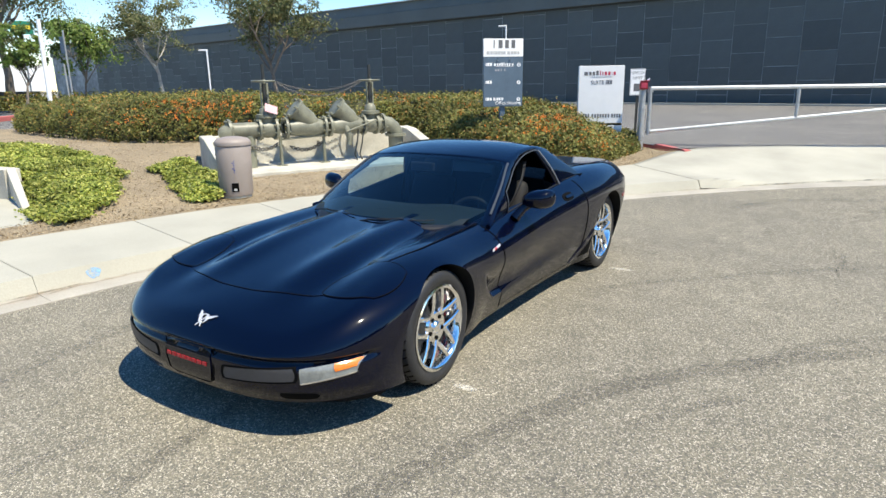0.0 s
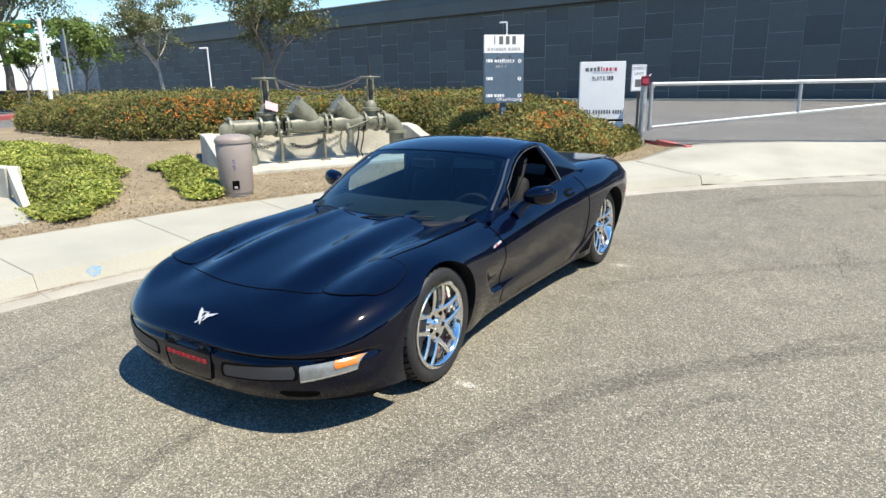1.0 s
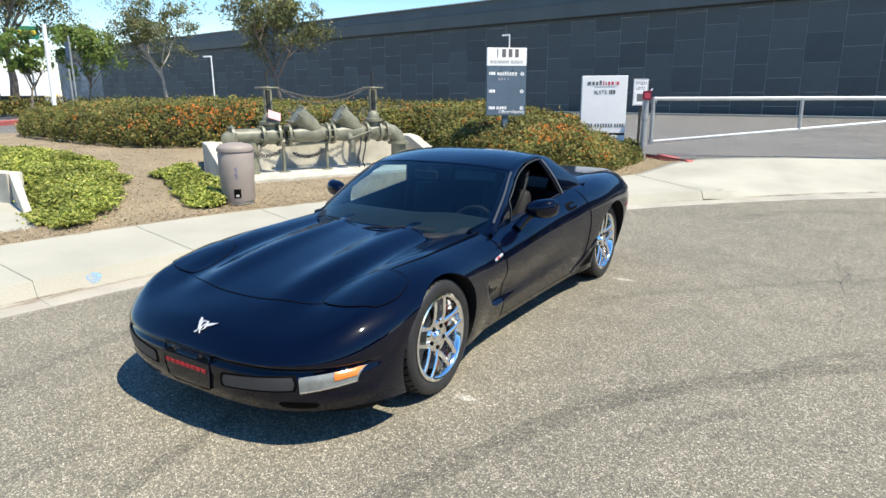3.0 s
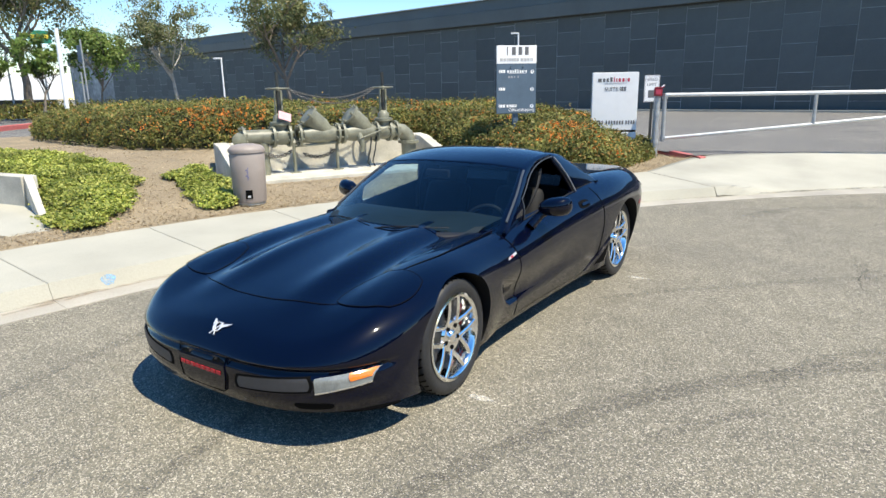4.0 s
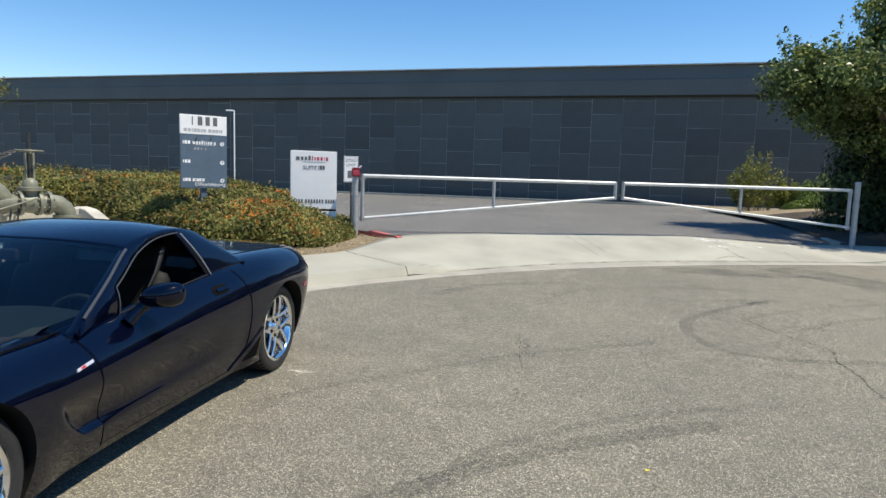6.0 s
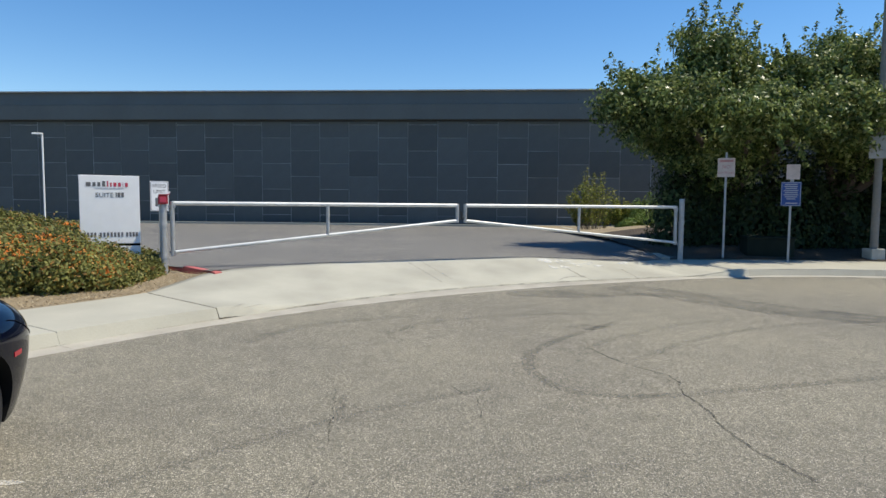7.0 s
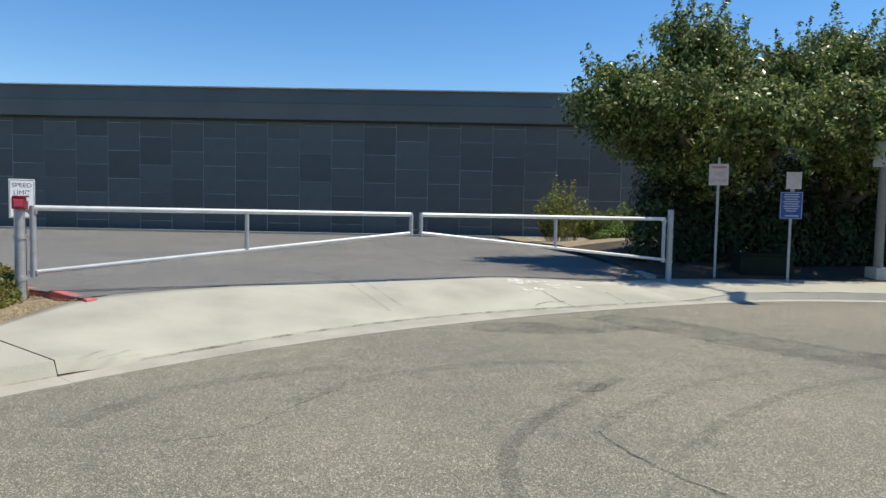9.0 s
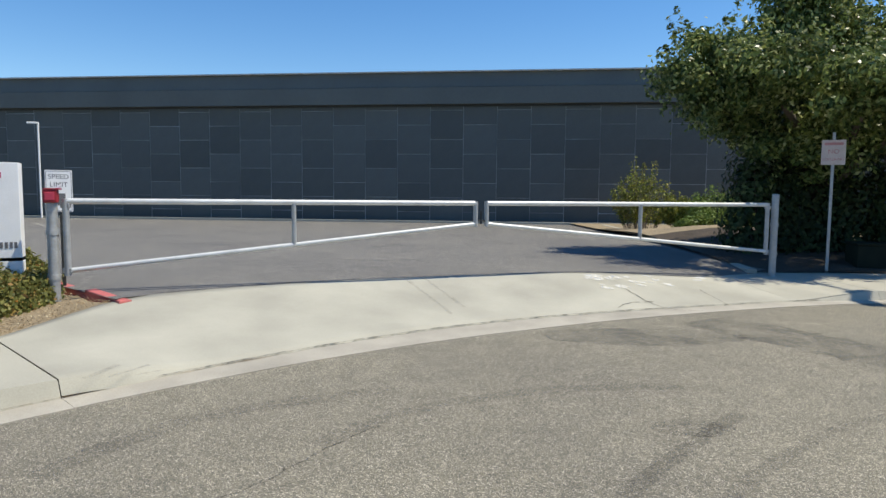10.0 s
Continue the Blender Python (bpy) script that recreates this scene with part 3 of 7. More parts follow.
def planter_point(u, v):
    x = 7.0 + u * 34
    y0 = CY + math.sqrt(max(16.66 ** 2 - (x - CX) ** 2, 8.0 ** 2))
    y = y0 + v * (34.0 - y0)
    z = 0.180 + 0.05 * v + 0.13 * smooth(0.0, 0.08, v) + 0.08 * smooth(0.12, 0.42, v) + 0.42 * math.exp(-(((x - 9.5) / 2.5) ** 2 + ((y - 23.5) / 3.5) ** 2))
    return x, y, z


# brown leaf litter; its colour is lowered further to hold the tree shade
litter = sheet("litter", planter_point, span(0, 1, 40), span(0, 0.34, 10), "litter")
tagged(litter, "leaf litter behind the pavement, its colour darkened for the tree shade", "flower bed", kind="structure")
planter = sheet("planter", planter_point, span(0, 1, 40), span(0.34, 1, 18), "soil")
tagged(planter, "shaded brown soil under the trees beside the car park", "flower bed", kind="structure")

# skid marks and cracks lie on the asphalt as thin worn films
def ribbon(name, line, width, material, label, category, wob=0.0, z=0.004):
    pts = [Vector((x, y)) for x, y in line]
    verts, faces = [], []
    rng = random.Random(len(line) * 7 + int(width * 1000))
    for i, p in enumerate(pts):
        d = (pts[min(i + 1, len(pts) - 1)] - pts[max(i - 1, 0)]).normalized()
        s = Vector((-d.y, d.x))
        w = width * (1 + rng.uniform(-wob, wob)) / 2
        c = p + s * rng.uniform(-wob, wob) * width * 0.5
        for q in (c + s * w, c - s * w):
            verts.append((*q, z(*q) if callable(z) else z))
        if i:
            faces.append((2 * i - 2, 2 * i - 1, 2 * i + 1, 2 * i))
    return tagged(mesh_ob(name, verts, faces, material), label, category, kind="structure")


def bend(points, n=10):
    """A smooth line through a few points."""
    out = []
    p = [Vector(q) for q in points]
    for i in range(len(p) - 1):
        a, b, c, d = p[max(i - 1, 0)], p[i], p[i + 1], p[min(i + 2, len(p) - 1)]
        for k in range(n):
            t = k / n
            out.append(0.5 * ((2 * b) + (c - a) * t + (2 * a - 5 * b + 4 * c - d) * t * t + (3 * b - a - 3 * c + d) * t ** 3))
    return [(q.x, q.y) for q in out + [p[-1]]]


def jagged(points, amount, step=0.07, seed=3):
    rng = random.Random(seed)
    out = []
    for (x0, y0), (x1, y1) in zip(points, points[1:]):
        k = max(int(math.hypot(x1 - x0, y1 - y0) / step), 1)
        for i in range(k):
            out.append((x0 + (x1 - x0) * i / k + rng.uniform(-amount, amount), y0 + (y1 - y0) * i / k + rng.uniform(-amount, amount)))
    return out + [points[-1]]


def apron_z(x, y):
    """Just above the sloping concrete of the driveway apron."""
    a, r = math.degrees(math.atan2(y - CY, x - CX)) % 360, math.hypot(x - CX, y - CY)
    z0, z1, r1 = kerb_height(a), rear_height(a), walk_edge(a)
    return z0 + (z1 - z0) * min(max((r - kerb_foot(a)) / (r1 - kerb_foot(a)), 0), 1) + 0.004


# ---- pavement, kerb and gutter in cast sections ----
pavement = tagged(new("pavement"), "pale concrete pavement with kerb and driveway apron", "pavement", kind="structure")
gutter = tagged(new("gutter"), "stained concrete gutter along the kerb", "gutter", kind="structure")


def sector(name, a0, a1, r0, r1, z0, zin, zout, material, parent, bevel, batter=0.0):
    arc = span(a0, a1, max(4, int((a1 - a0) / 1.2)))
    rin = [polar(r0(a), a) for a in arc]
    rout = [polar(r1(a), a) for a in arc]
    corners = rin[::-1] + rout
    tops = [zin(a) for a in arc][::-1] + [zout(a) for a in arc]
    ob = slab(name, corners, z0, tops, material, parent, bevel)
    for v in ob.data.vertices:
        # the kerb face leans back from its foot
        d = Vector((v.co.x - CX, v.co.y - CY))
        if batter and v.co.z < z0 + 0.01 and d.length < r0(a0) + 0.3:
            k = (d.length - batter) / d.length
            v.co.x, v.co.y = CX + d.x * k, CY + d.y * k
    return ob


edges = [26 + 5.5 * i for i in range(12)] + [92.0, 98.0] + [98.0 + 3.3 * i for i in range(1, 13)] + [145.4, 151.0, 156.6, 162.2, 167.8, 173.4, 179.0, 184.6, 190.2, 195.8, 201.4, 207.0]
for a0, a1 in zip(edges, edges[1:]):
    apron = 97.9 < a0 < 137
    g = 0.0 if apron else 0.006
    if not apron:
        sector("paving_slab", a0 + (0.022 if 137 < a0 < 140 else g), a1 - g, lambda a: kerb_foot(a) + 0.02, walk_edge, -0.05, kerb_height, rear_height, "concrete", pavement, 0.014, 0.09)
    sector("gutter_section", a0 + g, a1 - g, road_edge, lambda a: kerb_foot(a) + 0.012, -0.05, lambda a: 0.008, lambda a: 0.014, "apron_gutter" if apron else "gutter", gutter, 0.0 if apron else 0.004)


def apron_point(a, s):
    """The driveway apron: low at the gutter, up to the car park, its edges turned down."""
    t = min(max(s, 0), 1)
    r0 = kerb_foot(a) + 0.02 - 0.06 * (s < 0)
    r = r0 + (walk_edge(a) - r0) * t
    z = kerb_height(a) + (rear_height(a) - kerb_height(a)) * t + 0.008 * noise.noise(Vector((a * 0.35, t * 3, 0))) * t * (1 - t)
    return *polar(r, a), z - 0.12 * (s < 0 or s > 1)


apron = sheet("apron", apron_point, span(98.0, 137.6, 80), [-0.1] + span(0, 1, 14) + [1.1], "apron_concrete")
tagged(apron, "pale concrete driveway apron rising to the car park", "driveway", kind="structure")

ribbon("apron_seam", [polar(walk_edge(a) + 0.02, a) for a in span(131.3, 100, 60)], 0.05, "crack", "dark seam between the concrete apron and the car park", "seam", 0.4, lambda x, y: apron_z(x, y) + 0.004)


# unseen tree line added on the open side to darken reflections and sky fill
def unseen_woods_point(a, v):
    r = 44 + 5 * noise.noise(Vector((a * 0.12, 0, 0))) + 1.5 * noise.noise(Vector((a * 0.9, v * 3, 4)))
    x, y = polar(r + 3 * v, a)
    top = 8.5 + 4.0 * noise.noise(Vector((a * 0.16, 7, 0))) + 2.2 * noise.noise(Vector((a * 0.8, 3, 0)))
    return x, y, top * math.sin(v * math.pi / 2) - 0.1


woods = sheet("woods", unseen_woods_point, span(205, 385, 220), span(0, 1, 9), "far_leaf")
tagged(woods, "unseen stand-in tree line added to darken reflections and sky fill", "woods", kind="stuff")

# ---- the long building behind ----
WALL = pose(0, 0, 0, 0, 0, -7.05) @ Matrix.Translation((0, 35.035, 0))
WX0, WX1, WZ0, WZ1, WZ2, WZ3 = -98.0, 40.0, 0.25, 5.86, 6.62, 7.366
building = thing("building", WALL, "long low industrial building clad in dark grey panels", "building", kind="structure")
part("wall_north", box((WX0 + WX1) / 2, 0.288, 0, WX1 - WX0, 0.6, WZ3 - 0.1), "panel_back", building)
bm = bmesh.new()
for z0, z1, dep in ((WZ1, WZ2, 0.30), (WZ2 + 0.02, WZ3 - 0.04, 0.22)):
    add_box(bm, (WX0 + WX1) / 2, -dep / 2 + 0.02, z0, WX1 - WX0 + 0.3, dep + 0.04, z1 - z0)
for v in bm.verts:
    # the upper band leans back
    if v.co.z > WZ3 - 0.06 and v.co.y < 0:
        v.co.y += 0.12
part("fascia", bm, "fascia", building, "smooth dark fascia band in two steps")
# dark strip, proud of the panels, paints the shade line below the fascia
part("shade_strip", box((WX0 + WX1) / 2, -0.018, WZ1 - 0.10, WX1 - WX0, 0.07, 0.096), "dark_metal", building, "dark strip standing in for the shade line under the fascia")
part("capping", box((WX0 + WX1) / 2, 0.1, WZ3 - 0.04, WX1 - WX0 + 0.4, 0.72, 0.05), "capping", building, "pale metal roof edge")
part("end_wall", box(WX0 - 0.2, 12, 0, 0.4, 24, WZ3 - 0.1), "panel_back", building)

wall_kerb = part("wall_kerb", box((WX0 + 7) / 2, -0.45, 0.25, 7 - WX0, 0.22, 0.22, 0.02, None), "concrete")
wall_kerb.matrix_world = WALL
tagged(wall_kerb, "pale concrete kerb along the foot of the dark wall", "kerb", kind="structure")


# ---- the car ----
# X to its left side, Y from the nose backwards, Z up
CAR = pose(-2.397, 1.615, 0, 0, 0, 0.25)
HUB_F, HUB_R, LENGTH = 0.98, 3.634, 4.566
car = thing("sports_car", CAR, "glossy black two-door sports coupe with chrome wheels and open windows, parked", "car")
W_KEYS = [(0.0, 0.89), (0.8, 0.89), (1.0, 0.89), (1.45, 0.86), (2.0, 0.850), (2.6, 0.862), (3.1, 0.89), (3.5, 0.908), (3.8, 0.905), (4.6, 0.88)]
ZC = [(0, 0.475), (0.15, 0.548), (0.4, 0.615), (0.8, 0.692), (1.2, 0.745), (1.55, 0.780), (2.0, 0.85), (3.0, 0.90), (3.4, 0.92), (3.8, 0.92), (4.2, 0.905), (4.5, 0.88), (4.6, 0.87)]
ZF = [(0, 0.455), (0.15, 0.515), (0.4, 0.615), (0.7, 0.695), (1.0, 0.735), (1.3, 0.750), (1.7, 0.768), (2.2, 0.818), (2.7, 0.868), (3.1, 0.902), (3.6, 0.918), (4.1, 0.905), (4.5, 0.875), (4.6, 0.865)]
ZS = [(0, 0.42), (0.3, 0.44), (0.7, 0.56), (1.0, 0.59), (1.5, 0.55), (2.2, 0.59), (3.0, 0.65), (3.6, 0.68), (4.2, 0.66), (4.6, 0.66)]
ZB = [(0, 0.205), (0.25, 0.200), (0.45, 0.185), (0.66, 0.150), (1.4, 0.145), (3.0, 0.155), (3.9, 0.20), (4.3, 0.27), (4.6, 0.32)]
Y_IN, Y_OUT = 0.80, 3.80


def top_height(x, y):
    """Bonnet, wings and rear deck."""
    a = min(abs(x) / 0.66, 1.0)
    zc, zf = keys(ZC, y), keys(ZF, y)
    bonnet = smooth(0.15, 0.7, y) * (1 - smooth(1.5, 1.9, y))
    ridge = math.exp(-((abs(x) - 0.27) / 0.10) ** 2) * 0.016 - math.exp(-((abs(x) - 0.46) / 0.10) ** 2) * 0.026
    return zc + (zf - zc) * a * a * (3 - 2 * a) + ridge * bonnet - 0.01 * a * a


def outline(s):
    """Plan of the body at its widest, s from the nose (0) along the left side to the tail (1)."""
    n, m = 3.1, 3.0
    if s < 0.3:
        t = s / 0.3 * math.pi / 2
        return 0.89 * math.sin(t) ** (2 / n), Y_IN - Y_IN * max(math.cos(t), 0) ** (2 / m)
    if s < 0.75:
        y = Y_IN + (Y_OUT - Y_IN) * (s - 0.3) / 0.45
        return keys(W_KEYS, y), y
    t = (s - 0.75) / 0.25 * math.pi / 2
    return keys(W_KEYS, Y_OUT) * max(math.cos(t), 0) ** (2 / 2.7), Y_OUT + (LENGTH - Y_OUT) * math.sin(t) ** (2 / 2.7)


def side_scale(y, z, zb, zs):
    """How far the flank pulls in below the widest line, with the step above the sill."""
    u = min(max((z - zb) / (zs - zb), 0), 1)
    k = 1 - 0.085 * (0.15 + 0.85 * smooth(0.35, 0.95, y)) * (1 - u) ** 1.7 - 0.035 * smooth(1.35, 1.6, y) * (1 - smooth(3.0, 3.2, y)) * (1 - u) ** 1.2
    ledge = 0.30 + 0.05 * smooth(1.5, 2.9, y)
    edge = 1.44 + 2.0 * max(0.50 - z, 0) ** 1.5
    deep = (0.62 * (1 - smooth(2.2, 3.0, y)) + 0.38 * (1 - smooth(1.66, 1.95, y))) * smooth(edge, edge + 0.05, y)
    k -= 0.048 * deep * smooth(ledge - 0.012, ledge + 0.03, z) * (1 - smooth(ledge + 0.06, ledge + 0.24, z))
    return k


def body_point(s, v):
    """v 0 to 1: sill to widest line; 1 to 2: over the shoulder; 2 to 3: in to the middle."""
    ox, oy = outline(s)
    sy = min(max(oy, Y_IN), Y_OUT)
    zs, zb = keys(ZS, oy), keys(ZB, oy)
    reach = math.hypot(ox, oy - sy)
    a = (0.12 + 0.14 * smooth(0.2, 0.8, oy) - 0.10 * smooth(4.1, 4.5, oy)) / reach
    if v <= 1:
        z = zb + (zs - zb) * v
        k = side_scale(oy, z, zb, zs)
        if oy < 0.5:
            # a groove under the nose and a lip above the intakes
            k -= 0.026 * smooth(0.5, 0.3, oy) * math.exp(-((z - 0.400) / 0.016) ** 2)
            k -= 0.022 * smooth(0.5, 0.3, oy) * smooth(0.27, 0.19, z)
        return ox * k, sy + (oy - sy) * k, z
    if v <= 2:
        ang = (v - 1) * math.pi / 2
        k, f = 1 - a * (1 - math.cos(ang)), math.sin(ang)
    else:
        k, f = (1 - a) * (3 - v), 1.0
    x, y = ox * k, sy + (oy - sy) * k
    return x, y, zs + (top_height(x, y) - zs) * f


def flank(y, z):
    """The left flank at a given length and height."""
    zs, zb, w = keys(ZS, y), keys(ZB, y), keys(W_KEYS, y)
    if z <= zs:
        return w * side_scale(y, z, zb, zs)
    a = 0.16 + 0.10 * smooth(0.2, 0.8, y) - 0.10 * smooth(4.1, 4.5, y)
    f = min((z - zs) / (keys(ZF, y) - 0.01 - zs), 1)
    return w - a * (1 - math.sqrt(max(1 - f * f, 0)))


def loft_body():
    svals = [0.3 * i / 70 for i in range(70)] + [0.3 + 0.45 * i / 201 for i in range(201)] + [0.75 + 0.25 * i / 44 for i in range(45)]
    vvals = [i / 30 for i in range(30)] + [1 + i / 12 for i in range(12)] + [2 + i / 22 for i in range(22)] + [3.0]
    ring = [(s, 1) for s in svals] + [(s, -1) for s in svals[-2:0:-1]]
    bm = bmesh.new()
    rows = []
    for v in vvals:
        row = []
        for s, sign in ring:
            x, y, z = body_point(s, v)
            row.append(bm.verts.new((x * sign, y, z)))
        rows.append(row)
    n = len(ring)
    for r0, r1 in zip(rows, rows[1:]):
        for k in range(n):
            bm.faces.new((r0[k], r0[(k + 1) % n], r1[(k + 1) % n], r1[k]))
    bm.faces.new(rows[0][::-1])
    bmesh.ops.remove_doubles(bm, verts=bm.verts, dist=2e-4)
    bmesh.ops.recalc_face_normals(bm, faces=bm.faces)
    return bm


def cut(ob, cutter):
    """Takes the cutter's volume out of ob for good."""
    mod = ob.modifiers.new("cut", "BOOLEAN")
    mod.operation, mod.object, mod.solver = "DIFFERENCE", cutter, "EXACT"
    dg = bpy.context.evaluated_depsgraph_get()
    me = bpy.data.meshes.new_from_object(ob.evaluated_get(dg))
    ob.modifiers.clear()
    ob.data = me
    bpy.data.objects.remove(cutter)


bm = loft_body()
from mathutils.bvhtree import BVHTree
TREE = BVHTree.FromBMesh(bm)
body = part("body", bm, "paint")
body.data.materials.append(M["liner"])
bm = bmesh.new()
for y, z, r in ((HUB_F, 0.325, 0.347), (HUB_R, 0.334, 0.356)):
    for sign in (1, -1):
        add_tube(bm, (sign * 0.58, y, z), (sign * 1.2, y, z), r, seg=72)
for v in bm.verts:
    # the front arches reach further forward than back
    if v.co.y < HUB_F:
        v.co.y = HUB_F + (v.co.y - HUB_F) * 1.17
for f in bm.faces:
    f.material_index = 1
me = bpy.data.meshes.new("cutter")
bm.to_mesh(me)
me.materials.append(M["paint"])
me.materials.append(M["liner"])
cut(body, new("cutter", me))
bm = box(0, 2.235, 0.40, 1.26, 1.23, 1.0, 0.06)
for f in bm.faces:
    f.material_index = 1
me = bpy.data.meshes.new("cutter")
bm.to_mesh(me)
bm.free()
me.materials.append(M["paint"])
me.materials.append(M["liner"])
cut(body, new("cutter", me))
bm = box(0, 2.40, 0.46, 1.43, 0.80, 1.0, 0.05)
for f in bm.faces:
    f.material_index = 1
me = bpy.data.meshes.new("cutter")
bm.to_mesh(me)
bm.free()
me.materials.append(M["paint"])
me.materials.append(M["liner"])
cut(body, new("cutter", me))
body.data.polygons.foreach_set("use_smooth", [True] * len(body.data.polygons))
body.data.set_sharp_from_angle(angle=radians(40))
body.parent = car


def on_top(x, y, up=0.0):
    hit = TREE.ray_cast(Vector((x, y, 3)), Vector((0, 0, -1)))
    return (hit[0] + hit[1] * up) if hit[0] else Vector((x, y, 0.5))


def on_front(x, z, out=0.0):
    hit = TREE.ray_cast(Vector((x, -2, z)), Vector((0, 1, 0)))
    return (hit[0] + hit[1] * out) if hit[0] else Vector((x, 0.3, z))


def on_left(y, z, out=0.0):
    hit = TREE.ray_cast(Vector((3, y, z)), Vector((-1, 0, 0)))
    return (hit[0] + hit[1] * out) if hit[0] else Vector((0.85, y, z))


def on_rear(x, z, out=0.0):
    hit = TREE.ray_cast(Vector((x, 7, z)), Vector((0, -1, 0)))
    return (hit[0] + hit[1] * out) if hit[0] else Vector((x, 4.5, z))


def patch(name, corners, land_on, material, out=0.002, nu=14, nv=8, lip=0.008, flip=False, label="", parent=None, round_off=0.0):
    """A panel of four corners laid onto the body, a little proud, with its edge turned in."""
    a, b, c, d = [Vector(p) for p in corners]

    def at(u, v, o):
        if round_off:
            # squeeze the corners into an oval
            x, y = 2 * u - 1, 2 * v - 1
            fx, fy = x * math.sqrt(1 - y * y * round_off / 2), y * math.sqrt(1 - x * x * round_off / 2)
            u, v = (fx + 1) / 2, (fy + 1) / 2
        p = a.lerp(b, u).lerp(d.lerp(c, u), v)
        q = land_on(p.x, p.y, o)
        return Vector((-q.x, q.y, q.z)) if flip else q

    bm = bmesh.new()
    g = [[bm.verts.new(at(i / nu, j / nv, out)) for j in range(nv + 1)] for i in range(nu + 1)]
    for i in range(nu):
        for j in range(nv):
            bm.faces.new((g[i][j], g[i + 1][j], g[i + 1][j + 1], g[i][j + 1]))
    if lip:
        rim = [(i, 0) for i in range(nu + 1)] + [(nu, j) for j in range(1, nv + 1)] + [(i, nv) for i in range(nu - 1, -1, -1)] + [(0, j) for j in range(nv - 1, 0, -1)]
        inner = [bm.verts.new(at(i / nu, j / nv, out - lip)) for i, j in rim]
        k = len(rim)
        for i in range(k):
            (i0, j0), (i1, j1) = rim[i], rim[(i + 1) % k]
            bm.faces.new((g[i0][j0], g[i1][j1], inner[(i + 1) % k], inner[i]))
    return part(name, bm, material, parent or car, label, smooth=50)


def seam(name, line, land_on, width=0.005, out=0.0015, flip=False, material="gap"):
    """A thin dark joint between panels."""
    pts = []
    for (x, y) in line:
        q = land_on(x, y, out)
        pts.append(Vector((-q.x, q.y, q.z)) if flip else q)
    return part(name, path_tube(pts, width / 2, 6), material, car)


# bonnet, headlight covers and their joints
def bonnet_y(x):
    return 0.335 + 0.16 * (abs(x) / 0.62) ** 2.2


bm = bmesh.new()
nu, nv = 56, 40
g = []
for i in range(nu + 1):
    row = []
    for j in range(nv + 1):
        v = j / nv
        half = 0.60 + 0.07 * smooth(0.2, 0.50, v)
        x = (2 * i / nu - 1) * half
        y = bonnet_y(x) + (1.56 + 0.10 * (x / 0.66) ** 2 - bonnet_y(x)) * v
        row.append(bm.verts.new((x, y, top_height(x, y) + 0.0035)))
    g.append(row)
for i in range(nu):
    for j in range(nv):
        bm.faces.new((g[i][j], g[i + 1][j], g[i + 1][j + 1], g[i][j + 1]))
rim = [g[i][0] for i in range(nu + 1)] + [g[nu][j] for j in range(1, nv + 1)] + [g[i][nv] for i in range(nu - 1, -1, -1)] + [g[0][j] for j in range(nv - 1, 0, -1)]
low = [bm.verts.new(v.co - Vector((0, 0, 0.01))) for v in rim]
joint = [v.co + Vector((0, 0, -0.0025)) for v in rim] + [rim[0].co + Vector((0, 0, -0.0025))]
for i in range(len(rim)):
    bm.faces.new((rim[i], rim[(i + 1) % len(rim)], low[(i + 1) % len(rim)], low[i]))
part("bonnet", bm, "paint", car, "broad black bonnet with soft ridges", smooth=50)
part("bonnet_joint", path_tube([p for p in joint[:nu + 1] if abs(p.x) < 0.47], 0.003, 6), "gap", car)
for sg in (1, -1):
    part("bonnet_joint", path_tube([Vector((sg * p.x, p.y, p.z)) for p in joint[nu:nu + nv + 1] if p.y > 0.84], 0.0028, 6), "gap", car)
for flip in (False, True):
    sgn = -1 if flip else 1
    cover = [(0.44, 0.40), (0.81, 0.47), (0.80, 0.80), (0.52, 0.82)]
    patch("headlight_cover", cover, on_top, "paint", 0.0050, 18, 18, 0.008, flip, "", None, 0.74)
    a, b, c, d = [Vector(p) for p in cover]
    ring = []
    for k in range(65):
        ang = 2 * math.pi * k / 64
        x, y = math.cos(ang), math.sin(ang)
        big = max(abs(x), abs(y))
        x, y = x / big, y / big
        u, v = (x * math.sqrt(1 - y * y * 0.37) + 1) / 2, (y * math.sqrt(1 - x * x * 0.37) + 1) / 2
        p = a.lerp(b, u).lerp(d.lerp(c, u), v)
        ring.append((p.x, p.y))
    seam("cover_joint", ring, on_top, 0.0042, 0.0042, flip)

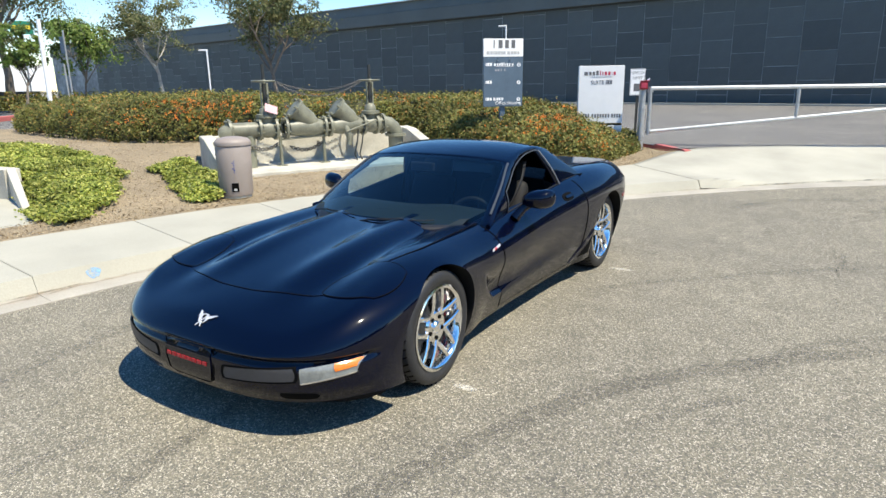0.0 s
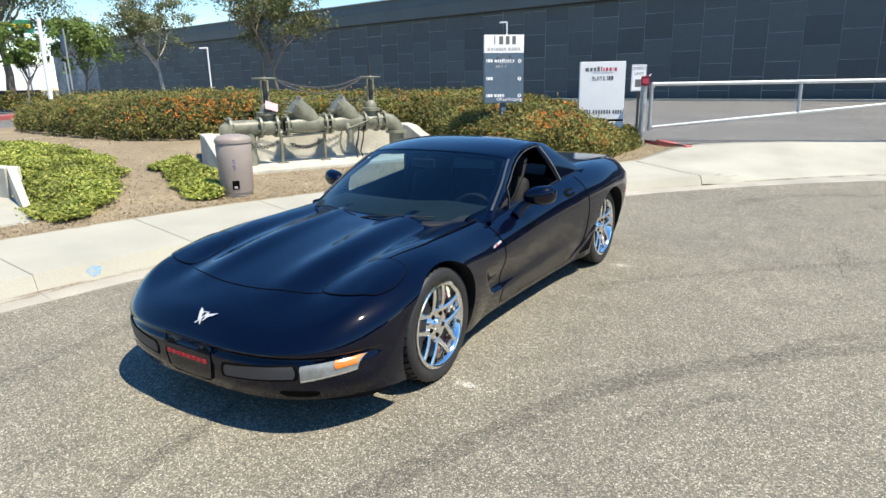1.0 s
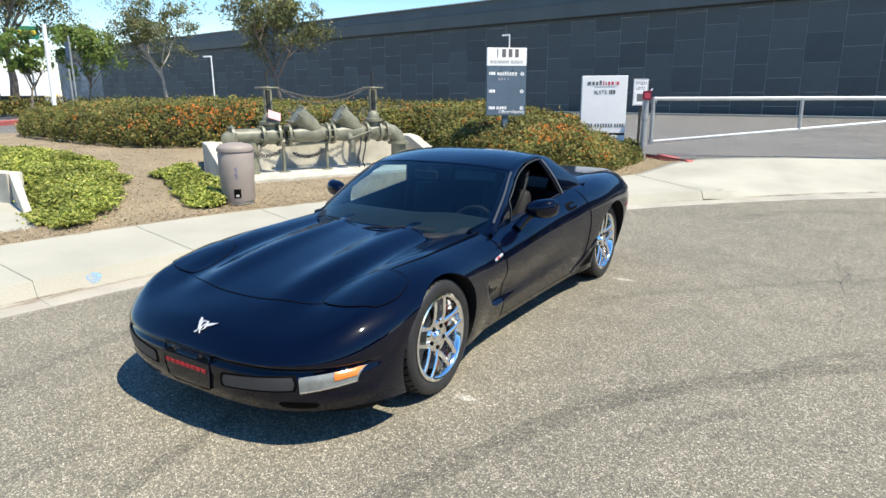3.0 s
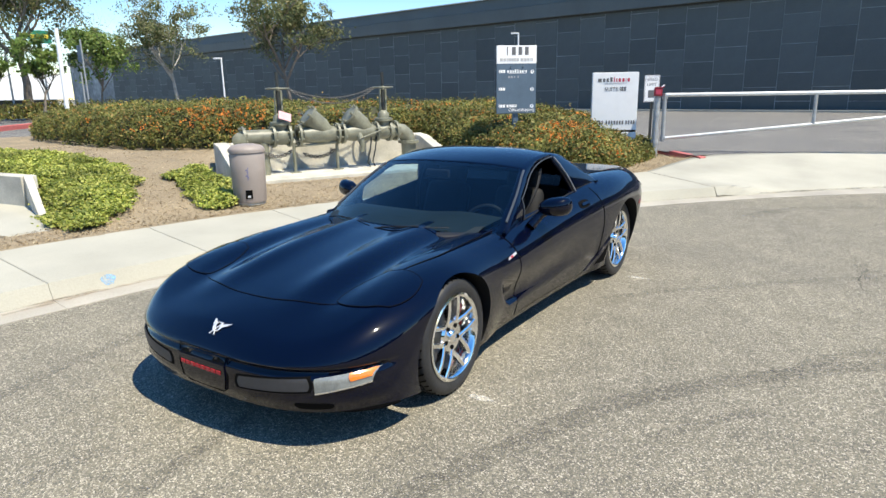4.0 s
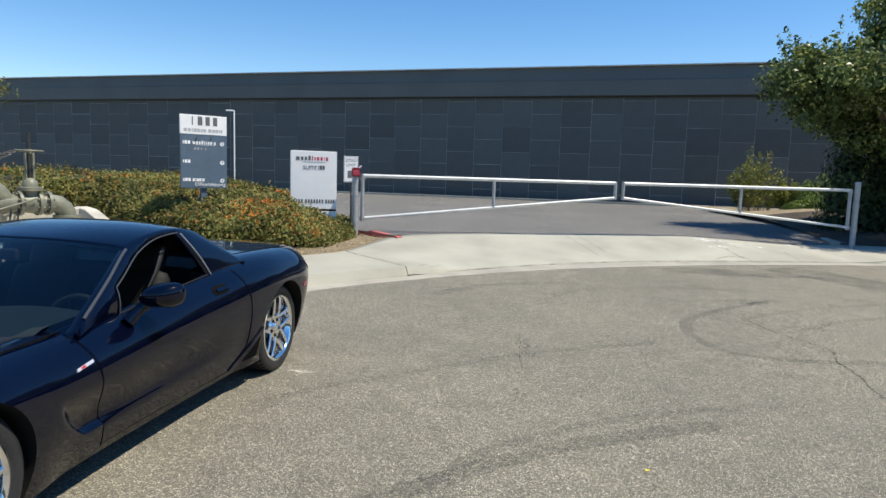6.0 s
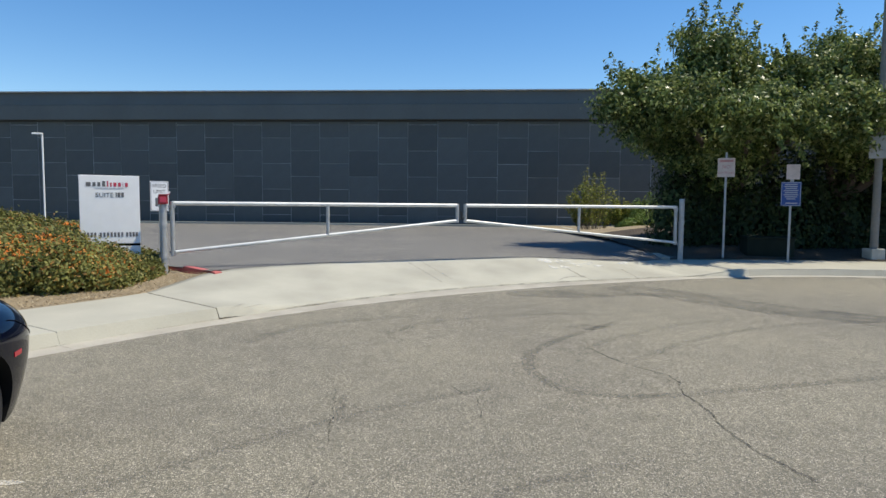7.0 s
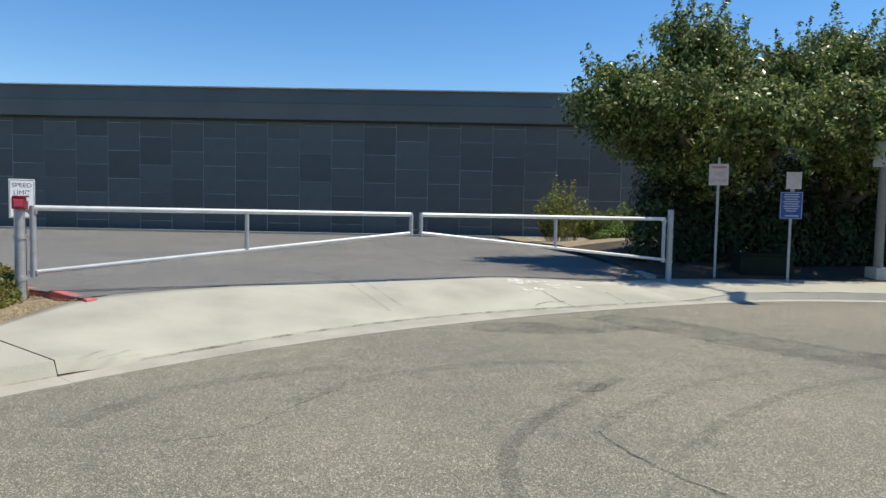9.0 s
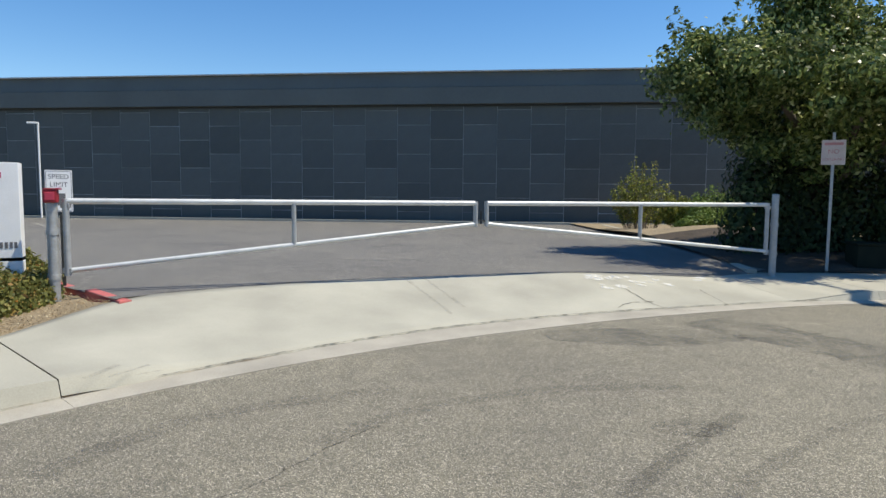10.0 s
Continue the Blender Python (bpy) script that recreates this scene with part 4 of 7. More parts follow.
# nose: intake grilles, number plate cover, lamps, ducts, spoiler
for flip in (False, True):
    patch("grille_frame", [(0.232, 0.281), (0.634, 0.312), (0.632, 0.391), (0.240, 0.357)], on_front, "gap", 0.002, 20, 6, 0.01, flip, "", None, 0.22)
    patch("grille", [(0.250, 0.290), (0.622, 0.320), (0.620, 0.382), (0.256, 0.348)], on_front, "mesh_grey", 0.003, 18, 6, 0.004, flip, "grey mesh intake grille", None, 0.22)
    lamp = patch("front_lamp", [(0.640, 0.312), (0.812, 0.343), (0.822, 0.394), (0.640, 0.379)], on_front, "clear_lens", 0.006, 18, 6, 0.01, flip, "clear corner lamp with amber reflector")
    patch("reflector", [(0.758, 0.359), (0.811, 0.367), (0.819, 0.392), (0.750, 0.387)], on_front, "amber", 0.009, 10, 5, 0.006, flip, "amber side reflector", lamp)
    patch("lamp_trim", [(0.640, 0.305), (0.812, 0.336), (0.812, 0.343), (0.640, 0.312)], on_front, "chrome", 0.007, 16, 2, 0.006, flip, "bright lower lamp edge", lamp)
    patch("brake_duct", [(0.552, 0.226), (0.690, 0.222), (0.705, 0.258), (0.540, 0.262)], on_front, "gap", 0.002, 12, 5, 0.004, flip, "black air duct", None, 0.6)
patch("plate_cover", [(-0.150, 0.240), (0.165, 0.240), (0.180, 0.412), (-0.165, 0.412)], on_front, "paint", 0.006, 14, 10, 0.010, False, "glossy black front plate cover", None, 0.3)
seam("plate_joint", [(-0.172, 0.41), (-0.172, 0.32), (-0.160, 0.255), (-0.12, 0.234), (0.135, 0.234), (0.172, 0.255), (0.186, 0.32), (0.187, 0.41)], on_front, 0.006, 0.003)
for i in range(8):
    x = -0.155 + i * 0.0385
    patch("lettering", [(x, 0.325), (x + 0.029, 0.325), (x + 0.032, 0.344), (x + 0.003, 0.344)], on_front, "red_badge", 0.009, 2, 2, 0.003, False, "red lettering bar")
# crossed badge on the nose: two flag-shaped plates on slanting staffs, and a ring
bm = bmesh.new()
for quad in (((-0.010, 0.122), (0.030, 0.100), (0.034, 0.074), (0.004, 0.092)), ((0.056, 0.096), (0.122, 0.116), (0.098, 0.096), (0.057, 0.078))):
    a, b, c, d = [Vector(p) for p in quad]
    g = [[bm.verts.new(on_top(*a.lerp(b, u).lerp(d.lerp(c, u), v), 0.006)) for v in span(0, 1, 3)] for u in span(0, 1, 4)]
    for p, q in zip(g, g[1:]):
        for k in range(3):
            bm.faces.new((p[k], q[k], q[k + 1], p[k + 1]))
for p, q in (((0.002, 0.116), (0.054, 0.052)), ((0.062, 0.108), (0.020, 0.052))):
    add_tube(bm, on_top(*p, 0.006), on_top(*q, 0.006), 0.0034, seg=6)
ring = [on_top(0.043 + 0.025 * math.cos(a), 0.086 + 0.020 * math.sin(a), 0.005) for a in span(0, 2 * math.pi, 28)]
rb = path_tube(ring, 0.0036, 6)
tmp = bpy.data.meshes.new("ring")
rb.to_mesh(tmp)
rb.free()
bm.from_mesh(tmp)
part("nose_badge", bm, "badge_silver", car, "bright crossed metal badge", smooth=40)
bm = bmesh.new()
g = []
for i in range(41):
    t = (i / 40 * 2 - 1)
    s = 0.245 * abs(t)
    ox, oy = outline(s)
    x, y = ox * 0.90 * (1 if t >= 0 else -1), 0.8 + (oy - 0.8) * 0.70
    g.append((bm.verts.new((x, y, 0.22)), bm.verts.new((x, y - 0.01, 0.115))))
for p, q in zip(g, g[1:]):
    bm.faces.new((p[0], q[0], q[1], p[1]))
sp = part("front_spoiler", bm, "liner", car, "black rubber air dam", smooth=60)
sp.modifiers.new("thick", "SOLIDIFY").thickness = 0.012

# flank joints, door, handle, badge, scoop
for flip in (False, True):
    sg = -1 if flip else 1
    patch("door", [(1.790, 0.185), (3.06, 0.195), (3.02, 0.845), (1.665, 0.752)], on_left, "paint", 0.0025, 40, 30, 0.006, flip, "long black door", None, 0.0)
    seam("door_joint", [(1.785 - 0.125 * smooth(0.18, 0.80, z), z) for z in span(0.18, 0.755, 26)], on_left, 0.004, 0.001, flip)
    seam("door_joint", bend([(3.065, 0.19), (3.10, 0.35), (3.105, 0.55), (3.065, 0.72), (3.025, 0.85)], 8), on_left, 0.006, 0.0015, flip)
    seam("sill_joint", [(y, 0.19) for y in span(1.79, 3.06, 30)], on_left, 0.005, 0.0015, flip)
    patch("handle_recess", [(2.71, 0.730), (2.87, 0.738), (2.87, 0.792), (2.71, 0.784)], on_left, "gap", 0.0045, 10, 6, 0.003, flip, "", None, 0.8)
    patch("door_handle", [(2.74, 0.748), (2.855, 0.756), (2.855, 0.774), (2.74, 0.768)], on_left, "paint", 0.014, 8, 4, 0.012, flip, "", None, 0.5)
    badge = patch("wing_badge", [(1.560, 0.612), (1.668, 0.626), (1.671, 0.639), (1.566, 0.625)], on_left, "badge_silver", 0.004, 6, 3, 0.004, flip, "small silver wing badge with a red centre")
    patch("badge_centre", [(1.588, 0.617), (1.612, 0.620), (1.615, 0.630), (1.591, 0.627)], on_left, "red_badge", 0.006, 3, 3, 0.003, flip, "red badge centre", badge)
    patch("side_marker", [(3.965, 0.592), (4.045, 0.597), (4.045, 0.627), (3.965, 0.621)], on_left, "red_lens", 0.004, 6, 3, 0.004, flip, "red side marker")
    patch("rear_duct", [(2.94, 0.195), (3.255, 0.20), (3.275, 0.42), (3.195, 0.37)], on_left, "paint", 0.012, 10, 8, 0.02, flip, "black brake cooling scoop")
    patch("duct_opening", [(3.07, 0.225), (3.225, 0.23), (3.240, 0.365), (3.185, 0.325)], on_left, "gap", 0.0145, 6, 6, 0.004, flip, "dark scoop mouth")
    seam("bumper_joint", [(y, 0.80 - 0.16 * smooth(3.98, 4.40, y)) for y in span(3.98, 4.36, 14)], on_left, 0.006, 0.0015, flip)
    seam("deck_joint", bend([(0.60, 3.35), (0.66, 3.7), (0.67, 4.1), (0.60, 4.42)], 8), on_top, 0.005, 0.0015, flip)
    for i in (0, 1):
        x = 0.36 + 0.27 * i
        patch("tail_lamp", [(x - 0.1, 0.66), (x + 0.1, 0.66), (x + 0.1, 0.79), (x - 0.1, 0.79)], on_rear, "red_lens", 0.006, 10, 8, 0.008, flip, "round red tail lamp", None, 0.95)
    for x, r in ((0.07, 0.045), (0.18, 0.045)):
        bm = lathe([(r * 0.8, 4.40), (r, 4.40), (r, 4.585), (r * 0.85, 4.585), (r * 0.8, 4.44)], 20, "Z", Matrix.Translation((sg * x, 0, 0.29)) @ Matrix.Rotation(radians(-90), 4, "X"))
        part("exhaust_tip", bm, "chrome", car, smooth=40)


# wheels
def wheel(y, sign, radius, rim_r, width, hub_z, caliper_front, steer=0.0):
    """Tyre with grooves, deep chrome rim with five pairs of spokes, drilled disc and red caliper."""
    root = Matrix.Translation((sign * 0.838, y, hub_z)) @ Matrix.Rotation(radians(steer), 4, "Z") @ Matrix.Diagonal((sign, 1, 1, 1))
    w = width
    prof = [(rim_r - 0.008, -0.022), (rim_r + 0.012, -0.008), (rim_r + 0.035, 0.0), (radius - 0.028, -0.003), (radius - 0.012, -0.010), (radius - 0.003, -0.024)]
    for g0 in (0.065, 0.12, 0.175, 0.225):
        if g0 < w - 0.03:
            prof += [(radius, -g0 + 0.007), (radius - 0.007, -g0 + 0.005), (radius - 0.007, -g0 - 0.005), (radius, -g0 - 0.007)]
    prof += [(radius - 0.003, -w + 0.024), (radius - 0.012, -w + 0.010), (radius - 0.03, -w), (rim_r, -w + 0.02)]
    wh = part("wheel", lathe(prof, 72, "X", root), "rubber", car, "low-profile black tyre on a chrome rim", smooth=35)
    # slanting sipes across the shoulders
    bm = bmesh.new()
    for k in range(44):
        a = 2 * math.pi * k / 44
        for x0 in (-0.040, -0.092, -w + 0.045):
            m = root @ Matrix.Rotation(a + x0 * 2, 4, "X") @ Matrix.Translation((x0, 0, radius - 0.0032)) @ Matrix.Rotation(radians(28), 4, "Z")
            bmesh.ops.create_cube(bm, size=1, matrix=m @ Matrix.Diagonal((0.050, 0.007, 0.0066, 1)))
    tagged(part("tread", bm, "gap", wh), kind="stuff")
    lip = lathe([(rim_r, -0.020), (rim_r + 0.004, -0.006), (rim_r - 0.006, -0.002), (rim_r - 0.016, -0.006), (rim_r - 0.022, -0.016), (rim_r - 0.026, -0.045), (rim_r - 0.040, -0.075), (rim_r - 0.045, -w + 0.05), (rim_r - 0.02, -w + 0.02)], 72, "X", root)
    part("rim", lip, "chrome", wh, "polished chrome rim", smooth=40)
    for k in range(5):
        for off in (-1, 1):
            bm = bmesh.new()
            a = math.pi / 2 + 2 * math.pi * k / 5
            rows = []
            for t in span(0, 1, 6):
                r = 0.050 + (rim_r - 0.061) * t
                x = -0.036 + 0.022 * t + 0.010 * math.sin(math.pi * t)
                half, lat = 0.0155 - 0.003 * t, off * (0.049 - 0.007 * t)
                row = []
                for dx, dl in ((-0.003, -half), (0.002, -half * 0.5), (0.002, half * 0.5), (-0.003, half), (-0.035, half * 0.8), (-0.035, -half * 0.8)):
                    l = lat + dl
                    p = Vector((x + dx, r * math.cos(a) - l * math.sin(a), r * math.sin(a) + l * math.cos(a)))
                    row.append(bm.verts.new(root @ p))
                rows.append(row)
            for r0, r1 in zip(rows, rows[1:]):
                for q in range(6):
                    bm.faces.new((r0[q], r0[(q + 1) % 6], r1[(q + 1) % 6], r1[q]))
            bm.faces.new(rows[0])
            bm.faces.new(rows[-1])
            part("spoke", bm, "chrome", wh, smooth=25)
    part("hub_cap", lathe([(0.0, -0.018), (0.026, -0.019), (0.034, -0.026), (0.036, -0.036), (0.084, -0.031), (0.096, -0.044), (0.092, -0.09)], 40, "X", root), "chrome", wh, smooth=40)
    for k in range(5):
        a = math.pi / 2 + 2 * math.pi * (k + 0.5) / 5
        part("wheel_nut", lathe([(0.0, -0.027), (0.010, -0.027), (0.0135, -0.031), (0.0135, -0.06)], 8, "X", root @ Matrix.Translation((0, 0.062 * math.cos(a), 0.062 * math.sin(a)))), "gap", wh)
    part("brake_disc", lathe([(0.06, -0.105), (0.165, -0.105), (0.165, -0.135), (0.06, -0.135)], 48, "X", root), "rotor", wh, "worn steel brake disc", smooth=40)
    bm = bmesh.new()
    for k in range(4):
        a = radians((12 if caliper_front else 172) + (k - 2) * 8)
        m = root @ Matrix.Rotation(a, 4, "X") @ Matrix.Translation((-0.100, 0.142, 0))
        add_box(bm, -0.01, 0, -0.012, 0.03, 0.045, 0.024, 0.004, m)
    part("caliper", bm, "caliper" if caliper_front else "rotor", wh, "red brake caliper" if caliper_front else "")
    part("barrel", lathe([(0.0, -w + 0.06), (rim_r - 0.05, -w + 0.055)], 40, "X", root), "liner", wh)


for sign in (1, -1):
    wheel(HUB_F, sign, 0.320, 0.238, 0.25, 0.319, True, 1.5)
    wheel(HUB_R, sign, 0.330, 0.248, 0.28, 0.329, False)

# cabin: roof, glass, pillars
G_Z = [(1.36, 0.742), (1.44, 0.785), (1.62, 0.876), (1.85, 0.988), (2.05, 1.072), (2.2, 1.122), (2.45, 1.165), (2.7, 1.176), (2.9, 1.148), (3.0, 1.112), (3.1, 1.06), (3.17, 1.005), (3.22, 0.93), (3.30, 0.87)]
G_W = [(1.36, 0.735), (1.44, 0.725), (1.8, 0.675), (2.2, 0.60), (2.6, 0.582), (2.9, 0.580), (3.2, 0.575), (3.46, 0.57)]
G_BOW = [(1.36, 0.325), (1.44, 0.31), (1.8, 0.20), (2.2, 0.08), (2.6, 0.03), (3.0, 0.0), (3.46, -0.05)]
G_SLANT = [(1.36, 0.0), (2.2, 0.0), (2.45, 0.05), (2.66, 0.13), (2.9, 0.22), (3.05, 0.19), (3.2, 0.06), (3.30, 0.0)]
U_ROOF = 0.72


def cabin_point(yc, u):
    """u -1 to 1 across: the roof or glass between -U_ROOF and U_ROOF, then the side down to the belt."""
    a, sg = abs(u), (1 if u >= 0 else -1)
    zt, wr, bow = keys(G_Z, yc), keys(G_W, yc), keys(G_BOW, yc)
    t = min(a / U_ROOF, 1.0)
    crown = 0.042 if yc > 2.0 else 0.032 * smooth(1.3, 2.0, yc) + 0.010
    x, y, z = wr * t, yc + bow * t * t, zt - crown * t ** 2.6
    if a > U_ROOF:
        s = (a - U_ROOF) / (1 - U_ROOF)
        yb = y + keys(G_SLANT, yc)
        zb = min(keys(ZF, yb) - 0.036, z - 0.002)
        xb = max(flank(yb, zb) - 0.006, wr + 0.005)
        bulge = 0.018 * math.sin(math.pi * s)
        x, y, z = x + (xb - x) * s + bulge, y + (yb - y) * s, z + (zb - z) * s
    return sg * x, y, z


ys = span(1.36, 2.14, 23) + span(2.17, 2.66, 14) + span(2.70, 2.95, 6) + span(2.99, 3.30, 12)
us = span(-1, -0.735, 20) + span(-U_ROOF, U_ROOF, 36) + span(0.735, 1, 20)
verts = [cabin_point(y, u) for y in ys for u in us]
zones = {"roof": [], "windscreen": [], "rear_window": []}
nu = len(us)
for i in range(len(ys) - 1):
    for j in range(nu - 1):
        y, u = (ys[i] + ys[i + 1]) / 2, abs((us[j] + us[j + 1]) / 2)
        f = (i * nu + j, (i + 1) * nu + j, (i + 1) * nu + j + 1, i * nu + j + 1)
        side_y = cabin_point(y, u)[1]
        if y < 2.14 and u < 0.70:
            zones["windscreen"].append(f)
        elif y > 2.99 and u < 0.60:
            zones["rear_window"].append(f)
        elif 0.735 + 0.045 * (1 - smooth(1.9, 2.5, y)) < u and 1.83 < y < 2.68:
            continue
        else:
            zones["roof"].append(f)
for name, faces in zones.items():
    used = sorted({k for f in faces for k in f})
    index = {k: i for i, k in enumerate(used)}
    ob = mesh_ob(name, [verts[k] for k in used], [tuple(index[k] for k in f)[::-1] for f in faces], {"roof": "paint", "windscreen": "windscreen", "rear_window": "rear_glass"}[name], car, True)
    if name == "roof":
        ob["label"] = "black hardtop roof with slim pillars"
        mod = ob.modifiers.new("thick", "SOLIDIFY")
        mod.thickness, mod.offset = 0.028, -1
    else:
        ob.visible_shadow = name == "rear_window"
for flip in (False, True):
    sg = -1 if flip else 1
    line = [Vector(cabin_point(y, 0.71)) + Vector((0.001, 0, 0.003)) for y in span(1.48, 2.13, 18)]
    # the pillar's pale reflection put in as a grey tube
    part("pillar_sheen", path_tube([Vector((sg * p.x, p.y, p.z)) for p in line], 0.008, 8), "pillar", car, "grey tube standing in for the reflection along the pillar")
    line = [Vector(cabin_point(1.83, u)) + Vector((0.004, 0, 0)) for u in span(1.0, 0.80, 8)] + [Vector(cabin_point(y, 0.740 + 0.045 * (1 - smooth(1.9, 2.5, y)))) + Vector((0.004, 0, 0)) for y in span(1.83, 2.67, 28)]
    part("window_seal", path_tube([Vector((sg * p.x, p.y, p.z)) for p in line], 0.0042, 6), "pillar", car, "grey seal round the open window")
    line = [Vector(cabin_point(2.68, u)) + Vector((0.008, 0, 0)) for u in span(0.745, 1.0, 10)]
    part("window_seal", path_tube([Vector((sg * p.x, p.y, p.z)) for p in line], 0.0065, 8), "pillar_edge", car, "pale grey seal at the rear of the window")
    line = [Vector(cabin_point(y, 1.0)) + Vector((0.004, 0, 0.004)) for y in span(1.83, 2.66, 18)]
    part("belt_trim", path_tube([Vector((sg * p.x, p.y, p.z)) for p in line], 0.006, 6), "trim", car)
    # mirror: rounded pod on a short foot
    bm = bmesh.new()
    bmesh.ops.create_uvsphere(bm, u_segments=24, v_segments=14, radius=1)
    for v in bm.verts:
        x, y, z = v.co
        x2 = math.copysign(abs(x) ** 0.75, x) * 0.104
        z2 = math.copysign(abs(z) ** 0.8, z) * (0.074 + 0.012 * x)
        y2 = y * 0.085 if y < 0 else y * 0.035
        v.co = (sg * (0.895 + x2), 2.11 + y2 + 0.03 * x, 0.856 + z2 * 0.85 + 0.010 * x)
    mirror = part("wing_mirror", bm, "paint", car, smooth=60)
    bm = path_tube([(sg * 0.775, 1.99, 0.735), (sg * 0.790, 2.01, 0.762), (sg * 0.812, 2.05, 0.798), (sg * 0.842, 2.09, 0.830), (sg * 0.870, 2.10, 0.846)], [0.034, 0.030, 0.028, 0.032, 0.044], 12)
    part("mirror_foot", bm, "paint", mirror, smooth=50)
# wipers at the foot of the screen
for u0, u1 in ((-0.52, -0.10), (0.02, 0.44)):
    pts = [Vector(cabin_point(1.385 + 0.02 * t, u0 + (u1 - u0) * t)) + Vector((0, -0.006, 0.014)) for t in span(0, 1, 10)]
    part("wiper", path_tube(pts, 0.0035, 6), "trim", car)
    arm = [pts[6] + Vector((0, -0.004, 0.008)), pts[3] + Vector((0, -0.014, 0.010)), pts[1] + Vector((0, -0.026, 0.002)), pts[0] + Vector((-0.03, -0.034, -0.010))]
    part("wiper_arm", path_tube(arm, [0.003, 0.004, 0.005, 0.007], 6), "trim", car)
bm = bmesh.new()
g = []
for u in span(-0.66, 0.66, 30):
    p = Vector(cabin_point(1.365, u))
    g.append([bm.verts.new(p + Vector((0, dy, dz))) for dy, dz in ((-0.055, -0.030), (-0.030, 0.000), (0.0, 0.006), (0.016, 0.010))])
for p, q in zip(g, g[1:]):
    for k in range(3):
        bm.faces.new((p[k], q[k], q[k + 1], p[k + 1]))
part("cowl", bm, "trim", car, "black plastic cowl", smooth=60)

# inside: dash, seats, wheel, tub
bm = bmesh.new()
for x in span(-0.62, 0.62, 16):
    # the ledge under the foot of the screen
    y = 1.43 + 0.15 * (x / 0.62) ** 2
    bm.verts.new((x, y, top_height(x, y) + 0.005))
for i, (y, z) in enumerate(((1.62, 0.775), (1.78, 0.785), (1.90, 0.79), (1.98, 0.77), (2.02, 0.66), (1.96, 0.52))):
    for x in span(-0.62, 0.62, 16):
        yy = y - 0.03 * math.cos(x * 3)
        hump = 0.02 * math.exp(-((x - 0.33) / 0.18) ** 2) * (1 if i in (1, 2, 3) else 0)
        bm.verts.new((x, yy, max(z, top_height(x, yy) + 0.005) if i == 0 else z + hump))
bm.verts.ensure_lookup_table()
for i in range(6):
    for j in range(16):
        k = i * 17 + j
        bm.faces.new((bm.verts[k], bm.verts[k + 1], bm.verts[k + 18], bm.verts[k + 17]))
part("dashboard", bm, "dash", car, "dark moulded dashboard", smooth=60)
for sx in (0.33, -0.33):
    bm = bmesh.new()
    add_box(bm, sx, 2.38, 0.40, 0.46, 0.50, 0.16, 0.05)
    m = Matrix.Translation((sx, 2.58, 0.48)) @ Matrix.Rotation(radians(-22), 4, "X")
    add_box(bm, 0, 0, 0, 0.40, 0.14, 0.42, 0.06, m)
    add_box(bm, 0, 0.01, 0.40, 0.27, 0.10, 0.19, 0.045, m)
    add_box(bm, 0.18, -0.05, 0.02, 0.07, 0.14, 0.10, 0.03, m)
    add_box(bm, -0.18, -0.05, 0.02, 0.07, 0.14, 0.10, 0.03, m)
    part("seat", bm, "seat", car, "black leather bucket seat", smooth=60)
wm = Matrix.Translation((0.35, 2.12, 0.635)) @ Matrix.Rotation(radians(68), 4, "X")
bm = path_tube([wm @ Vector((0.18 * math.cos(a), 0.18 * math.sin(a), 0)) for a in span(0, 2 * math.pi, 36)], 0.016, 8)
for a in (0.2, 2.9, 4.7):
    add_tube(bm, wm @ Vector((0, 0, -0.02)), wm @ Vector((0.17 * math.cos(a), 0.17 * math.sin(a), 0)), 0.014, seg=8)
part("steering_wheel", bm, "seat", car, smooth=50)
part("rear_mirror", box(0, 2.06, 1.0, 0.20, 0.03, 0.06, 0.012), "trim", car)

# seat belts hanging from the pillars
for sg in (1, -1):
    bm = bmesh.new()
    g = []
    for t in span(0, 1, 10):
        x, y, z = sg * (0.53 - 0.05 * t + 0.03 * math.sin(math.pi * t)), 2.66 - 0.20 * t, 1.02 - 0.34 * t
        g.append((bm.verts.new((x, y - 0.024, z)), bm.verts.new((x, y + 0.024, z + 0.012))))
    for p, q in zip(g, g[1:]):
        bm.faces.new((p[0], q[0], q[1], p[1]))
    part("seat_belt", bm, "belt_web", car, "grey seat belt webbing", smooth=60).modifiers.new("thick", "SOLIDIFY").thickness = 0.003


# ---- gate across the drive ----
GA, GB = Vector((-3.30, 12.75)), Vector((7.16, 16.78))
gdir = (GB - GA).normalized()
GATE_TOP = 1.468


def gate_post(x, y, h, label):
    post = thing("gate_post", pose(x, y, 0.12), label, "gate post", "gate posts")
    part("pole", tube((0, 0, 0), (0, 0, h - 0.12), 0.062, seg=20), "galv", post, smooth=40)
    part("cap", lathe([(0.0, h - 0.105), (0.05, h - 0.11), (0.066, h - 0.13), (0.066, h - 0.15)], 20), "galv", post, smooth=50)
    for z in (0.45, 0.98):
        part("hinge_band", lathe([(0.062, z - 0.03), (0.072, z - 0.03), (0.072, z + 0.03), (0.062, z + 0.03)], 20), "galv", post, smooth=40)
    return post


left_post = gate_post(GA.x - 0.09, GA.y - 0.04, 1.45, "galvanised steel gate post with a red lock box on top")
gate_post(GB.x + 0.13, GB.y + 0.05, 1.655, "galvanised steel gate post under the tree")
lock = thing("lock_box", pose(GA.x - 0.07, GA.y - 0.08, 1.45, 0, 0, 20), "small red key box fixed on the gate post", "lock box")
part("case", box(0, 0, 0, 0.15, 0.12, 0.15, 0.012), "red_metal", lock)
part("face", box(0, -0.065, 0.03, 0.10, 0.012, 0.09, 0.004), "bar_red", lock)
